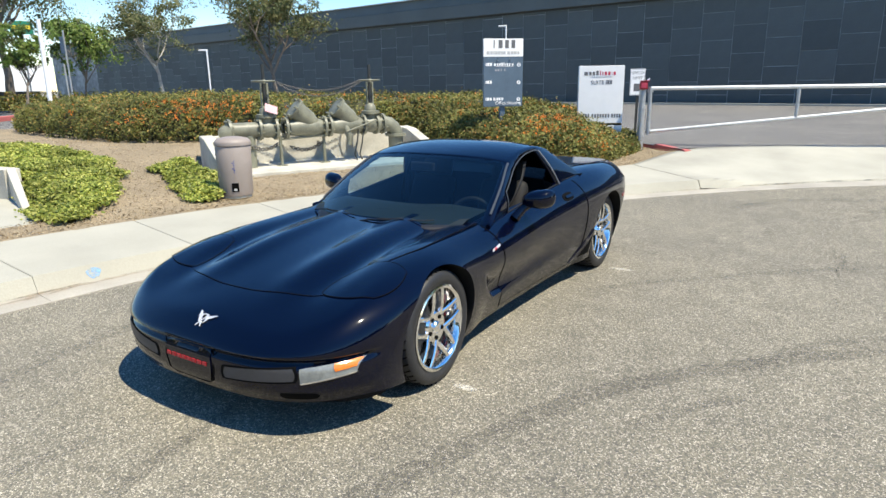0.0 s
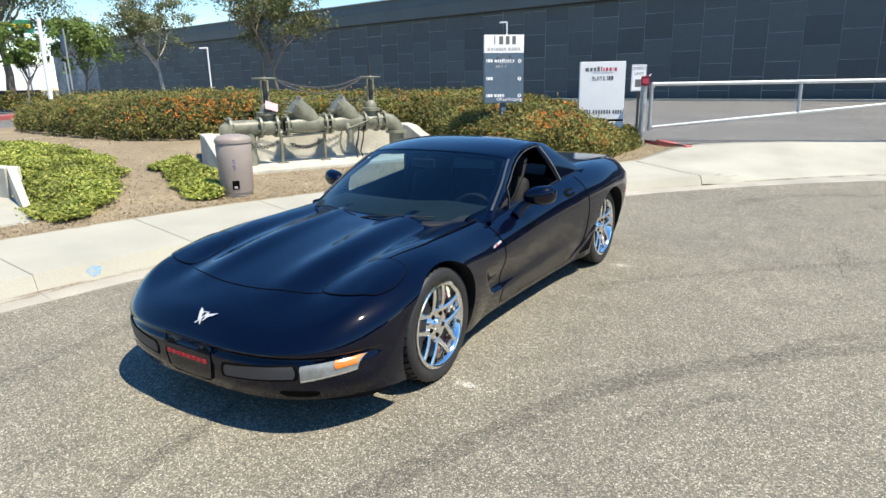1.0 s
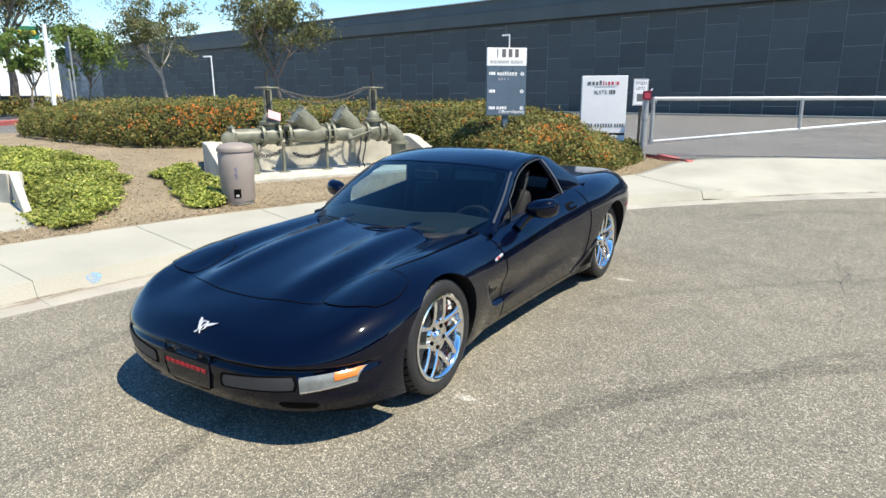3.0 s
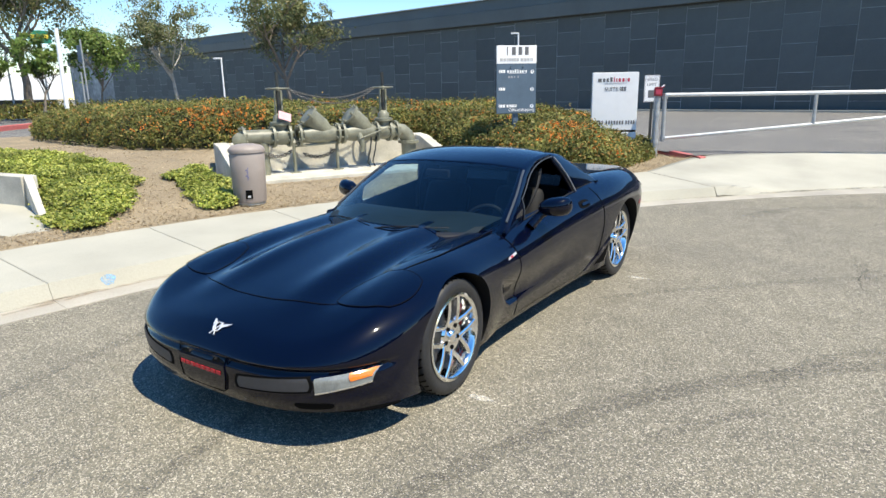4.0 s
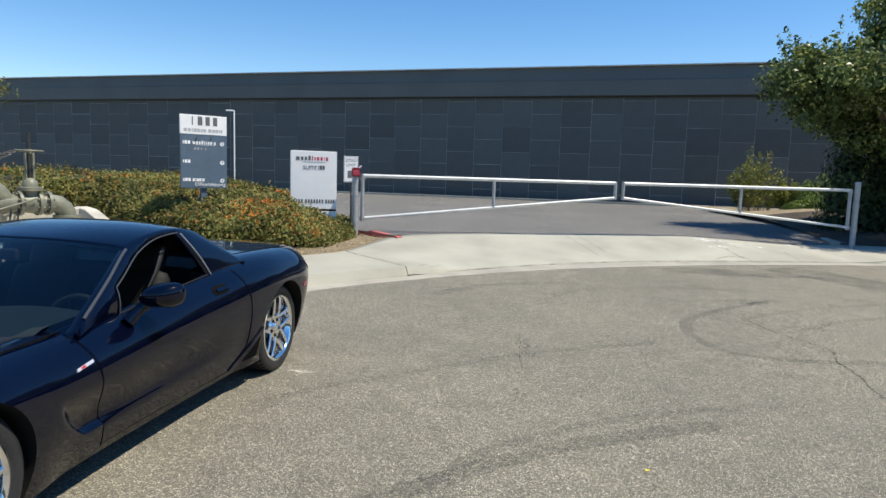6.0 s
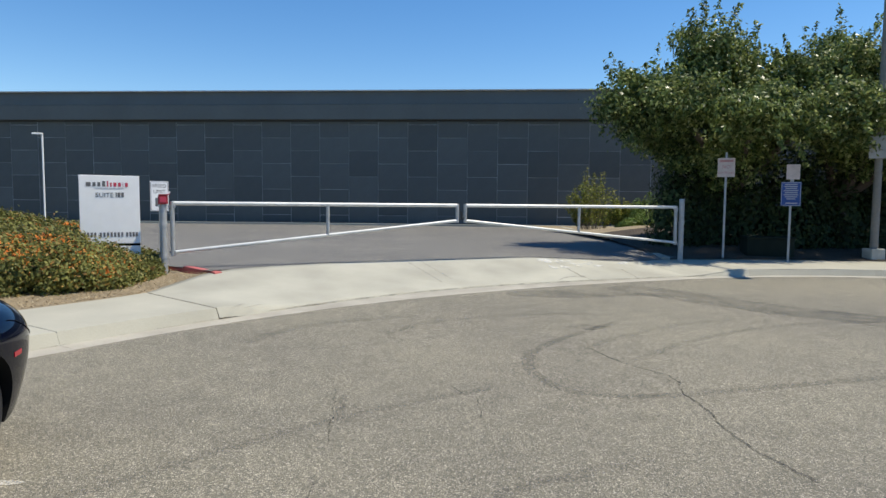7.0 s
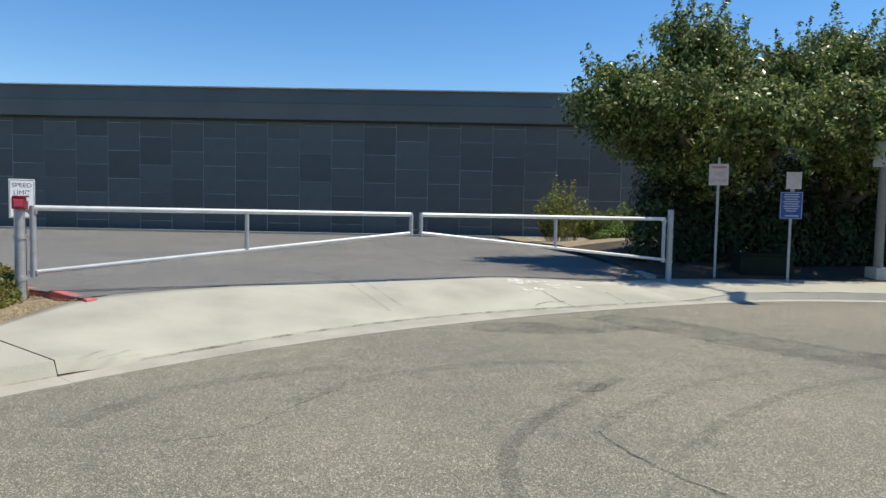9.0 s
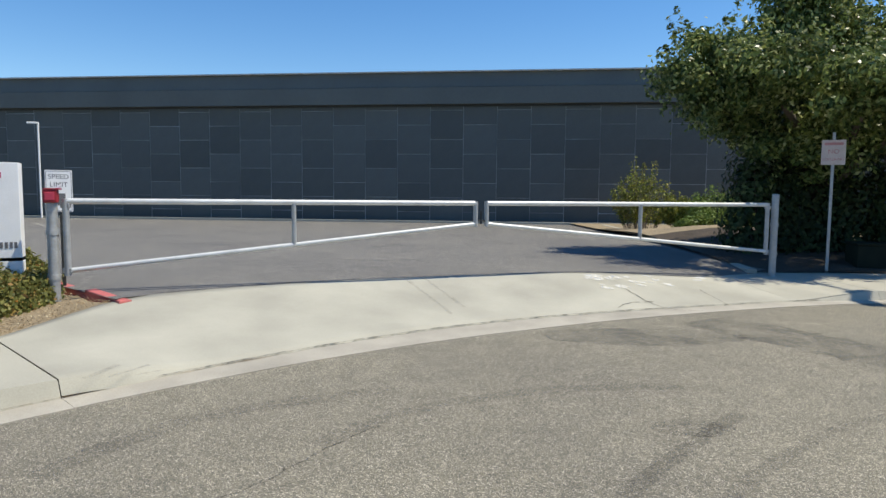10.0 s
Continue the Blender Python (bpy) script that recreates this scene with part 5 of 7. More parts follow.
part("lid", box(0.02, 0, 0.15, 0.17, 0.13, 0.02, 0.006, None), "red_metal", lock)
part("hasp", tube((0.06, 0, 0.16), (0.11, 0, 0.21), 0.014), "white_paint", lock)


def gate_leaf(k0, k1, z0, z1, label):
    """Top rail level, bottom rail rising from the hinge side z0 to the free end z1."""
    p = lambda k, z: (GA.x + (GB - GA).x * k, GA.y + (GB - GA).y * k, z)
    leaf = thing("swing_gate", Matrix(), label, "gate", "gate leaves")
    km = (k0 + k1) / 2
    part("top_rail", tube(p(k0, GATE_TOP), p(k1, GATE_TOP), 0.036, seg=16), "gate", leaf, smooth=40)
    part("bottom_rail", tube(p(k0, z0), p(k1, z1), 0.030, seg=16), "gate", leaf, smooth=40)
    part("hinge_stile", tube(p(k0, z0 - 0.06), p(k0, GATE_TOP + 0.03), 0.038, seg=16), "galv", leaf, smooth=40)
    part("end_stile", tube(p(k1, z1 - 0.04), p(k1, GATE_TOP + 0.03), 0.034, seg=16), "galv", leaf, smooth=40)
    part("middle_bar", tube(p(km, (z0 + z1) / 2), p(km, GATE_TOP), 0.032, seg=16), "galv", leaf, smooth=40)
    for z in (z0, GATE_TOP - 0.05):
        part("hinge", box(*p(k0, z - 0.03), 0.11, 0.05, 0.06, 0.01), "galv", leaf)
    return leaf


g1 = gate_leaf(0.004, 0.478, 0.64, 1.16, "long silver-painted pipe gate leaf, shut")
g2 = gate_leaf(0.996, 0.494, 0.62, 1.16, "silver-painted pipe gate leaf, shut, partly in tree shade")
latch = thing("gate_latch", pose(GA.x + (GB - GA).x * 0.486, GA.y + (GB - GA).y * 0.486, 1.16), "small dark steel latch between the gate leaves", "latch")
part("bolt", tube((-0.07, -0.02, 0.05), (0.07, 0.02, 0.05), 0.014), "dark_metal", latch)
part("plate", box(0, 0, 0, 0.03, 0.03, 0.20, 0.004), "dark_metal", latch)


# ---- signs ----
def lettering(name, text, x, z, size, material, parent, y=-0.001):
    """Raised letters standing on a board's face (local x along, z up)."""
    cu = bpy.data.curves.new(name, "FONT")
    cu.body, cu.size, cu.extrude, cu.align_x = text, size, 0.001, "CENTER"
    tmp = bpy.data.objects.new(name, cu)
    scene.collection.objects.link(tmp)
    me = bpy.data.meshes.new_from_object(tmp.evaluated_get(bpy.context.evaluated_depsgraph_get()))
    bpy.data.objects.remove(tmp)
    me.transform(Matrix.Translation((x, y, z)) @ Matrix.Rotation(radians(90), 4, "X"))
    me.materials.append(M[material])
    ob = new(name, me)
    ob.parent = parent
    return ob


def bars(parent, rows, face_y, material="bar_dark"):
    """Rows of plain bars: (x, z, width, height)."""
    for x, z, w, h in rows:
        part("text_bar", box(x, face_y - 0.001, z, w, 0.003, h), material, parent)


# directory board
yawA = math.degrees(math.atan2(0.54, 0.545))
sa = thing("directory_sign", pose(-5.536, 10.93, 0.185, 0, 0, yawA), "tall slate-blue directory board with white top, in the hedge", "sign")
part("board", box(0, 0, 0.99, 0.77, 0.05, 0.91, 0.006), "slate_sign", sa)
part("header", box(0, -0.004, 1.90, 0.77, 0.052, 0.325, 0.005), "white_paint", sa, "white header panel")
part("post", box(0.0, 0.05, 0, 0.10, 0.08, 1.9, 0.008), "slate_sign", sa)
for i, w in enumerate((0.018, 0.075, 0.07, 0.07)):
    part("text_bar", box(-0.185 + i * 0.125, -0.032, 2.055, w, 0.003, 0.145), "bar_dark", sa)
for x, w in ((-0.30, 0.055), (-0.235, 0.045), (-0.185, 0.022), (-0.140, 0.045), (-0.085, 0.045), (-0.035, 0.036), (0.015, 0.045), (0.10, 0.055), (0.165, 0.045), (0.22, 0.045), (0.262, 0.018), (0.295, 0.028)):
    bars(sa, [(x, 1.945, w, 0.052)], -0.031, "bar_pale")
for z in (1.735, 1.415, 1.105):
    for x, w in ((-0.335, 0.018), (-0.295, 0.040), (-0.245, 0.040)):
        bars(sa, [(x, z, w, 0.055)], -0.026, "white_paint")
x = -0.19
for k, w in enumerate((0.052, 0.036, 0.034, 0.036, 0.022, 0.022, 0.034, 0.034, 0.014, 0.034)):
    bars(sa, [(x + w / 2, 1.735, w - 0.008, 0.062 if k in (3, 4) else 0.048)], -0.026, "white_paint")
    x += w + 0.008
bars(sa, [(0.02, 1.722, 0.34, 0.005)], -0.026, "white_paint")
bars(sa, [(-0.145, 1.640, 0.035, 0.04), (-0.095, 1.640, 0.035, 0.04), (-0.04, 1.640, 0.02, 0.04), (0.03, 1.640, 0.02, 0.04)], -0.026, "bar_grey")
for x, w in ((-0.175, 0.034), (-0.140, 0.014), (-0.108, 0.030), (-0.068, 0.032), (-0.034, 0.012), (-0.008, 0.022)):
    bars(sa, [(x, 1.105, w, 0.052)], -0.026, "white_paint")
lettering("text", "Office/shipping", 0.10, 1.03, 0.085, "white_paint", sa, -0.031)
for z in (1.755, 1.435, 1.125):
    part("arrow_disc", lathe([(0.0, 0.0), (0.037, 0.0), (0.037, 0.004)], 24, "Z", Matrix.Translation((0.305, -0.026, z)) @ Matrix.Rotation(radians(90), 4, "X")), "white_paint", sa)
    part("arrow", box(0.305, -0.0305, z - 0.02, 0.012, 0.004, 0.04), "slate_sign", sa)
for x, y in ((-0.12, 1.84), (0.12, 1.85)):
    part("spotlight", lathe([(0.0, 0), (0.012, 0), (0.012, 0.03)], 10, "Z", Matrix.Translation((x, -0.026, y)) @ Matrix.Rotation(radians(90), 4, "X")), "galv", sa)

# white monument sign
yawB = 25.0
sb = thing("monument_sign", pose(-4.173, 12.543, 0.135, 0, 0, yawB), "white box-shaped company sign standing in the hedge on a white plinth", "sign")
part("box", box(0, 0.12, 0.66, 0.88, 0.24, 1.12, 0.006), "white_paint", sb)
part("plinth", box(0, 0.12, 0, 0.88, 0.22, 0.62, 0.004), "white_paint", sb)
part("shadow_gap", box(0, 0.125, 0.61, 0.87, 0.20, 0.06), "gap", sb)
# the company name and the address as rows of plain bars, one a letter
x = -0.345
for k, w in enumerate((0.082, 0.058, 0.056, 0.058, 0.034, 0.036, 0.056, 0.056, 0.022, 0.056)):
    tall = 0.088 if k in (3, 4) else 0.066
    bars(sb, [(x + w / 2, 1.598, w - 0.014, tall)], -0.002, "bar_dark" if k < 4 else "bar_red")
    x += w + 0.012
bars(sb, [(0.0, 1.565, 0.42, 0.006)], -0.002, "bar_grey")
lettering("text", "SUITE", -0.075, 1.425, 0.105, "bar_dark", sb, -0.004)
for x, w in ((0.095, 0.016), (0.135, 0.040), (0.187, 0.040)):
    bars(sb, [(x, 1.425, w, 0.078)], -0.002, "bar_dark")
for x in (-0.372, -0.325, -0.275, -0.225, -0.145, -0.092, -0.040, 0.012, 0.064, 0.116, 0.168, 0.240, 0.290, 0.338, 0.384):
    bars(sb, [(x, 0.775, 0.030, 0.072)], -0.002, "bar_dark")

# speed limit sign
sp = thing("speed_sign", pose(-3.70, 13.38, 0.36, 0, 0, 30), "small white speed limit sign on a dark post", "sign")
part("post", box(0.02, 0.03, 0, 0.045, 0.045, 1.48, 0.004), "dark_metal", sp)
part("plate", box(0, 0, 0.965, 0.30, 0.006, 0.53, 0.002), "white_paint", sp)
lettering("text", "SPEED", 0, 1.385, 0.085, "bar_dark", sp, -0.004)
lettering("text", "LIMIT", 0, 1.285, 0.085, "bar_dark", sp, -0.004)
bars(sp, [(0, 1.05, 0.14, 0.15)], -0.003, "bar_dark")
for x, z, w, h in ((0, 0.975, 0.27, 0.006), (0, 1.479, 0.27, 0.006), (-0.138, 0.985, 0.006, 0.49), (0.138, 0.985, 0.006, 0.49)):
    part("border", box(x, -0.004, z, w, 0.003, h), "bar_dark", sp)


def post_sign(x, y, z0, h, yaw, label):
    s = thing("sign_post", pose(x, y, z0, 0, 0, yaw), label, "sign", "roadside signs")
    part("post", box(0, 0.03, 0, 0.05, 0.05, h, 0.005), "galv", s)
    return s


s1 = post_sign(8.60, 17.32, 0.1, 2.74, -22, "faded pink-lettered no loitering sign on a thin pale post")
part("plate", box(0, 0, 2.13, 0.40, 0.006, 0.47, 0.002), "faded_sign", s1)
lettering("text", "NO", 0, 2.34, 0.12, "faded_red", s1, -0.004)
lettering("text", "LOITERING", 0, 2.21, 0.072, "faded_red", s1, -0.004)
bars(s1, [(0, 2.50, 0.31, 0.05)], -0.003, "faded_red")
s2 = post_sign(9.93, 16.74, 0.1, 2.15, -28, "blue information sign with white text below a small white sign")
part("plate", box(0, 0, 1.42, 0.43, 0.006, 0.58, 0.002), "blue_sign", s2)
for x, z, w, h in ((0, 1.432, 0.40, 0.010), (0, 1.978, 0.40, 0.010), (-0.2, 1.437, 0.010, 0.546), (0.2, 1.437, 0.010, 0.546)):
    part("border", box(x, -0.0035, z, w, 0.003, h), "bar_pale", s2)
for i, w in enumerate((0.26, 0.29, 0.24, 0.31, 0.27, 0.31, 0.26, 0.19)):
    bars(s2, [(0.0, 1.93 - i * 0.05, w, 0.022)], -0.003, "bar_pale")
bars(s2, [(0.02, 1.475, 0.26, 0.026)], -0.003, "bar_pale")
part("small_plate", box(0.03, 0.0, 2.06, 0.29, 0.006, 0.36, 0.002), "faded_sign", s2, "small faded white plate")
part("post_top", box(0.03, 0.03, 1.9, 0.05, 0.05, 0.50, 0.004), "galv", s2)

# street lamp with its arm over the road
lamp = thing("street_lamp", pose(12.45, 17.22, 0.17), "tall grey street lamp with curved arm and a strapped sign", "street lamp")
part("base", box(0, 0, 0, 0.36, 0.36, 0.30, 0.02), "wall_concrete", lamp)
part("pole", path_tube([(0, 0, 0.3), (0, 0, 3), (0, 0, 6), (0, 0, 8.0)], [0.095, 0.085, 0.072, 0.06], 16), "lamp_paint", lamp, smooth=50)
part("arm", path_tube([(0, 0, 7.9), (0.02, -0.25, 8.45), (0.06, -0.8, 8.85), (0.12, -1.6, 9.0), (0.2, -2.35, 9.02)], [0.045, 0.04, 0.035, 0.03, 0.028], 12), "lamp_paint", lamp, smooth=50)
head = part("lamp_head", box(0.22, -2.62, 8.93, 0.34, 0.78, 0.16, 0.06), "galv", lamp, smooth=50)
part("lens", box(0.22, -2.67, 8.90, 0.22, 0.45, 0.05, 0.02), "clear_lens", head)
sg1 = part("pole_sign", box(-0.03, -0.13, 2.55, 0.40, 0.008, 0.56, 0.003, Matrix.Rotation(radians(-30), 4, "Z")), "notice", lamp, "grey metal notice on the pole")


# lights on slim poles in the car park
def lot_lamp(x, y, h, yaw):
    l = thing("lot_lamp", pose(x, y, 0.3, 0, 0, yaw), "slim white car park lamp with a short flat arm", "lamp post", "car park lamps")
    part("pole", tube((0, 0, 0), (0, 0, h), 0.045, seg=12), "white_paint", l, smooth=40)
    part("lamp_head", box(-0.22, 0, h - 0.03, 0.50, 0.20, 0.09, 0.02), "white_paint", l)


lot_lamp(-18.9, 37.0, 4.75, 20)
lot_lamp(-33.39, 25.82, 3.48, 30)
for x, y, h, r, w in ((-29.09, 15.22, 3.78, 0.035, 1), (-42.45, 19.76, 4.46, 0.05, 1), (-43.0, 18.0, 4.28, 0.055, 0), (-31.8, 16.46, 2.5, 0.04, 0)):
    p = thing("banner_pole", pose(x, y, 0.3), "thin grey pole with a small dark banner" if w else "thin plain grey pole", "pole", "car park poles")
    part("pole", tube((0, 0, 0), (0, 0, h), r, seg=10), "galv", p, smooth=40)
    if w:
        part("banner", box(-0.1, -0.06, h - 0.95, 0.30, 0.03, 0.70, 0.005), "slate_sign", p)
wp = thing("white_pole", pose(-24.1, 11.79, 0.4), "thick white painted pole by the hedge", "pole")
part("pole", path_tube([(0, 0, 0), (0.005, 0.015, 2), (0.015, 0.04, 3.58)], [0.08, 0.07, 0.065], 14), "white_paint", wp, smooth=40)
gs = thing("green_sign", pose(-54.2, 25.3, 0.3, 0, 0, 65), "distant green and yellow sign board on a post", "sign")
part("post", tube((0, 0.1, 0), (0, 0.1, 6.4), 0.08), "galv", gs)
part("board", box(0, 0, 5.45, 1.5, 0.1, 0.95, 0.01), "sign_green", gs)
part("stripe", box(0, -0.06, 5.82, 1.2, 0.03, 0.28), "sign_yellow", gs, "yellow lettering bar")
tr = thing("trailer", pose(-59.0, 17.6, 0.3, 0, 0, 66), "long white trailer parked beyond the car park", "trailer")
part("body", box(0, 0, 1.2, 20, 2.6, 1.98, 0.05), "white_paint", tr)
part("underframe", box(0, 0, 0.4, 19, 2.2, 0.8, 0.03), "dark_metal", tr)
# ---- pipe assembly in its concrete box ----
VZ = 0.265
VM = pose(-8.27, 7.48, VZ, 0, 0, 64.4)
AX = 0.64
bay = thing("concrete_bay", VM, "low cast concrete bay with a back wall and slab round the pipes", "retaining wall", kind="structure")
part("slab", box(1.03, -0.08, -0.35, 4.25, 1.42, 0.353, 0.012), "wall_concrete", bay)
part("back_wall", box(1.05, 0.62, -0.3, 4.0, 0.18, 0.82, 0.02), "wall_concrete", bay)
for x0 in (-0.86, 3.02):
    bm = bmesh.new()
    prof = [(0.70, -0.3), (0.70, 0.535), (0.35, 0.50), (-0.72, 0.13), (-0.72, -0.3)]
    lo = [bm.verts.new((x0 - 0.11, y, z)) for y, z in prof]
    hi = [bm.verts.new((x0 + 0.11, y, z)) for y, z in prof]
    bm.faces.new(lo)
    bm.faces.new(hi[::-1])
    for i in range(5):
        bm.faces.new((lo[i], lo[(i + 1) % 5], hi[(i + 1) % 5], hi[i]))
    bmesh.ops.bevel(bm, geom=list(bm.edges), offset=0.015, segments=2, affect="EDGES", profile=0.5)
    part("wing_wall", bm, "wall_concrete", bay)

va = thing("backflow_preventer", VM, "olive-painted double check pipe assembly with two handwheel valves and chains", "pipe assembly")


def along(name, x0, x1, r, prof=None, material="pipe", label=""):
    m = Matrix.Translation((0, 0, AX))
    return part(name, lathe(prof or [(0, x0), (r, x0), (r, x1), (0, x1)], 28, "X", m), material, va, label, smooth=40)


def flange(x, r=0.188, t=0.042):
    f = along("flange", 0, 0, 0, [(0.10, x - t), (r, x - t), (r, x), (0.10, x)])
    for k in range(8):
        a = 2 * math.pi * (k + 0.5) / 8
        part("bolt", tube((x - t - 0.03, (r - 0.03) * math.cos(a), AX + (r - 0.03) * math.sin(a)), (x + 0.03, (r - 0.03) * math.cos(a), AX + (r - 0.03) * math.sin(a)), 0.017, seg=6), "pipe", f)


along("inlet_pipe", -0.60, -0.12, 0.125, label="olive-painted steel inlet pipe")
part("inlet_elbow", path_tube([(-0.55, 0, AX), (-0.62, 0, AX), (-0.68, -0.03, AX - 0.005), (-0.715, -0.09, AX - 0.015), (-0.725, -0.14, AX - 0.02)], [0.125, 0.115, 0.098, 0.090, 0.088], 20), "pipe", va, smooth=50)
part("blank_cap", lathe([(0.0, 0.095), (0.09, 0.09), (0.115, 0.075), (0.14, 0.07), (0.14, 0.03), (0.12, 0.02), (0.10, 0.0)], 24, "Z", Matrix.Translation((-0.725, -0.13, AX - 0.02)) @ Matrix.Rotation(radians(90), 4, "X") @ Matrix.Scale(0.78, 4)), "pipe", va, smooth=40)
part("riser", tube((-0.31, 0.03, 0), (-0.31, 0.03, AX), 0.12, seg=20), "pipe", va, smooth=40)
part("riser", tube((2.48, 0.0, 0), (2.48, 0.0, AX - 0.2), 0.14, seg=20), "pipe", va, smooth=40)
part("collar", lathe([(0.14, AX - 0.24), (0.20, AX - 0.24), (0.20, AX - 0.19), (0.13, AX - 0.19)], 24, "Z", Matrix.Translation((2.48, 0, 0))), "pipe", va, smooth=40)
part("outlet_elbow", path_tube([(2.10, 0, AX), (2.22, 0, AX + 0.005), (2.35, 0, AX - 0.02), (2.43, 0, AX - 0.09), (2.475, 0, AX - 0.17), (2.48, 0, AX - 0.21)], [0.13, 0.135, 0.14, 0.14, 0.138, 0.135], 20), "pipe", va, smooth=50)
for x in (-0.60, -0.10, 0.18, 0.36, 1.06, 1.16, 1.82, 1.94 + 0.14, 2.22):
    flange(x)


def gate_valve(x):
    along("valve_body", 0, 0, 0, [(0.0, x - 0.12), (0.13, x - 0.12), (0.155, x), (0.13, x + 0.14), (0.0, x + 0.14)])
    part("bonnet", lathe([(0.10, AX), (0.12, AX + 0.18), (0.17, AX + 0.19), (0.17, AX + 0.24), (0.11, AX + 0.25), (0.10, AX + 0.33), (0.05, AX + 0.38), (0.0, AX + 0.39)], 24, "Z", Matrix.Translation((x, 0, 0))), "pipe", va, smooth=40)
    part("yoke", box(x - 0.055, 0, AX + 0.34, 0.022, 0.06, 0.42, 0.008), "pipe", va)
    part("yoke", box(x + 0.052, 0, AX + 0.34, 0.036, 0.06, 0.42, 0.008), "pipe", va)
    part("stem", tube((x, 0, AX + 0.36), (x, 0, AX + 1.06), 0.030, seg=10), "dark_metal", va)
    hw = part("handwheel", path_tube([(x + 0.185 * math.cos(a), 0.185 * math.sin(a), AX + 0.79) for a in span(0, 2 * math.pi, 28)], 0.015, 8), "pipe", va, smooth=50)
    for a in (0.3, 0.3 + 2.09, 0.3 + 4.19):
        part("wheel_spoke", tube((x, 0, AX + 0.785), (x + 0.18 * math.cos(a), 0.18 * math.sin(a), AX + 0.79), 0.011, seg=8), "pipe", hw)
    part("wheel_hub", lathe([(0.0, AX + 0.75), (0.035, AX + 0.75), (0.035, AX + 0.82), (0.0, AX + 0.82)], 14, "Z", Matrix.Translation((x, 0, 0))), "pipe", hw)


gate_valve(0.02)
gate_valve(1.97)


def check_valve(x):
    """A straight body with a fat slanting bonnet and its round cover."""
    along("check_body", 0, 0, 0, [(0.0, x - 0.02), (0.13, x - 0.02), (0.15, x + 0.15), (0.16, x + 0.40), (0.12, x + 0.62), (0.0, x + 0.62)])
    d = Vector((-0.62, 0, 0.52)).normalized()
    foot = Vector((x + 0.50, 0, AX - 0.02))
    m = Matrix.Translation(foot) @ d.to_track_quat("Z", "Y").to_matrix().to_4x4()
    part("check_bonnet", lathe([(0.0, 0.0), (0.12, 0.0), (0.14, 0.14), (0.165, 0.22), (0.172, 0.46), (0.172, 0.50)], 28, "Z", m), "pipe", va, smooth=40)
    cover = part("check_cover", lathe([(0.172, 0.50), (0.20, 0.505), (0.20, 0.545), (0.17, 0.55), (0.09, 0.565), (0.0, 0.57)], 28, "Z", m), "pipe", va, smooth=40)
    for k in range(6):
        a = 2 * math.pi * k / 6
        part("bolt", tube(m @ Vector((0.185 * math.cos(a), 0.185 * math.sin(a), 0.49)), m @ Vector((0.185 * math.cos(a), 0.185 * math.sin(a), 0.60)), 0.020, seg=6), "pipe", cover)


check_valve(0.42)
check_valve(1.20)
for x in (0.23, 1.02):
    part("support_post", tube((x, -0.02, 0), (x, -0.02, AX - 0.12), 0.028, seg=12), "pipe", va, smooth=40)
    part("foot_plate", box(x, -0.02, 0.003, 0.16, 0.16, 0.015), "pipe", va)
part("brace", tube((0.25, -0.05, AX - 0.18), (1.02, -0.05, AX - 0.15), 0.022, seg=8), "pipe", va)
part("drain_pipe", path_tube([(1.42, -0.10, AX - 0.02), (1.44, -0.16, AX - 0.14), (1.46, -0.17, AX - 0.24), (1.44, -0.17, AX - 0.34)], [0.06, 0.06, 0.045, 0.04], 12), "pipe", va, smooth=50)
part("test_rod", tube((1.38, -0.22, AX - 0.10), (1.98, -0.20, AX + 0.08), 0.014, seg=8), "pipe", va)
for x in (1.66, 1.76):
    part("hose", path_tube([(x, -0.12, AX - 0.08), (x - 0.05, -0.16, AX - 0.3), (x - 0.11, -0.16, 0.12), (x - 0.06, -0.14, 0.02)], 0.014, 8), "dark_metal", va)
part("tag", box(0.0, 0, 0, 0.22, 0.006, 0.16, 0.002, Matrix.Translation((0.05, -0.20, AX + 0.275)) @ Matrix.Rotation(radians(18), 4, "Y") @ Matrix.Rotation(radians(-35), 4, "X")), "tag", va, "faded pink inspection tag")


def chain(name, a, b, sag, links, parent, r=0.005, size=0.03):
    """Oval links, each turned a quarter against the one before."""
    a, b = Vector(a), Vector(b)
    bm = bmesh.new()
    for i in range(links):
        t0, t1 = i / links, (i + 1) / links
        f = lambda t: a.lerp(b, t) - Vector((0, 0, sag * 4 * t * (1 - t)))
        p, q = f(t0), f(t1)
        d = (q - p).normalized()
        m = Matrix.Translation((p + q) / 2) @ d.to_track_quat("X", "Z").to_matrix().to_4x4() @ Matrix.Rotation(radians(90 * (i % 2) + 20), 4, "X")
        half = (q - p).length * 0.62
        ring = [m @ Vector((half * math.cos(w), size * 0.5 * math.sin(w), 0)) for w in span(0, 2 * math.pi, 10)]
        rb = path_tube(ring, r, 5)
        tmp = bpy.data.meshes.new("link")
        rb.to_mesh(tmp)
        rb.free()
        bm.from_mesh(tmp)
        bpy.data.meshes.remove(tmp)
    return part(name, bm, "chain", parent, "steel chain")


chain("chain", (0.20, 0, AX + 0.79), (1.80, 0, AX + 0.80), 0.17, 46, va)
chain("chain", (0.20, -0.05, AX + 0.77), (1.80, -0.05, AX + 0.79), 0.25, 46, va)
chain("chain", (-0.40, -0.14, AX - 0.18), (0.20, 0.0, AX - 0.25), 0.12, 15, va, 0.009, 0.06)
chain("chain", (0.50, 0.30, AX - 0.34), (1.08, 0.25, AX - 0.30), 0.10, 15, va, 0.009, 0.06)

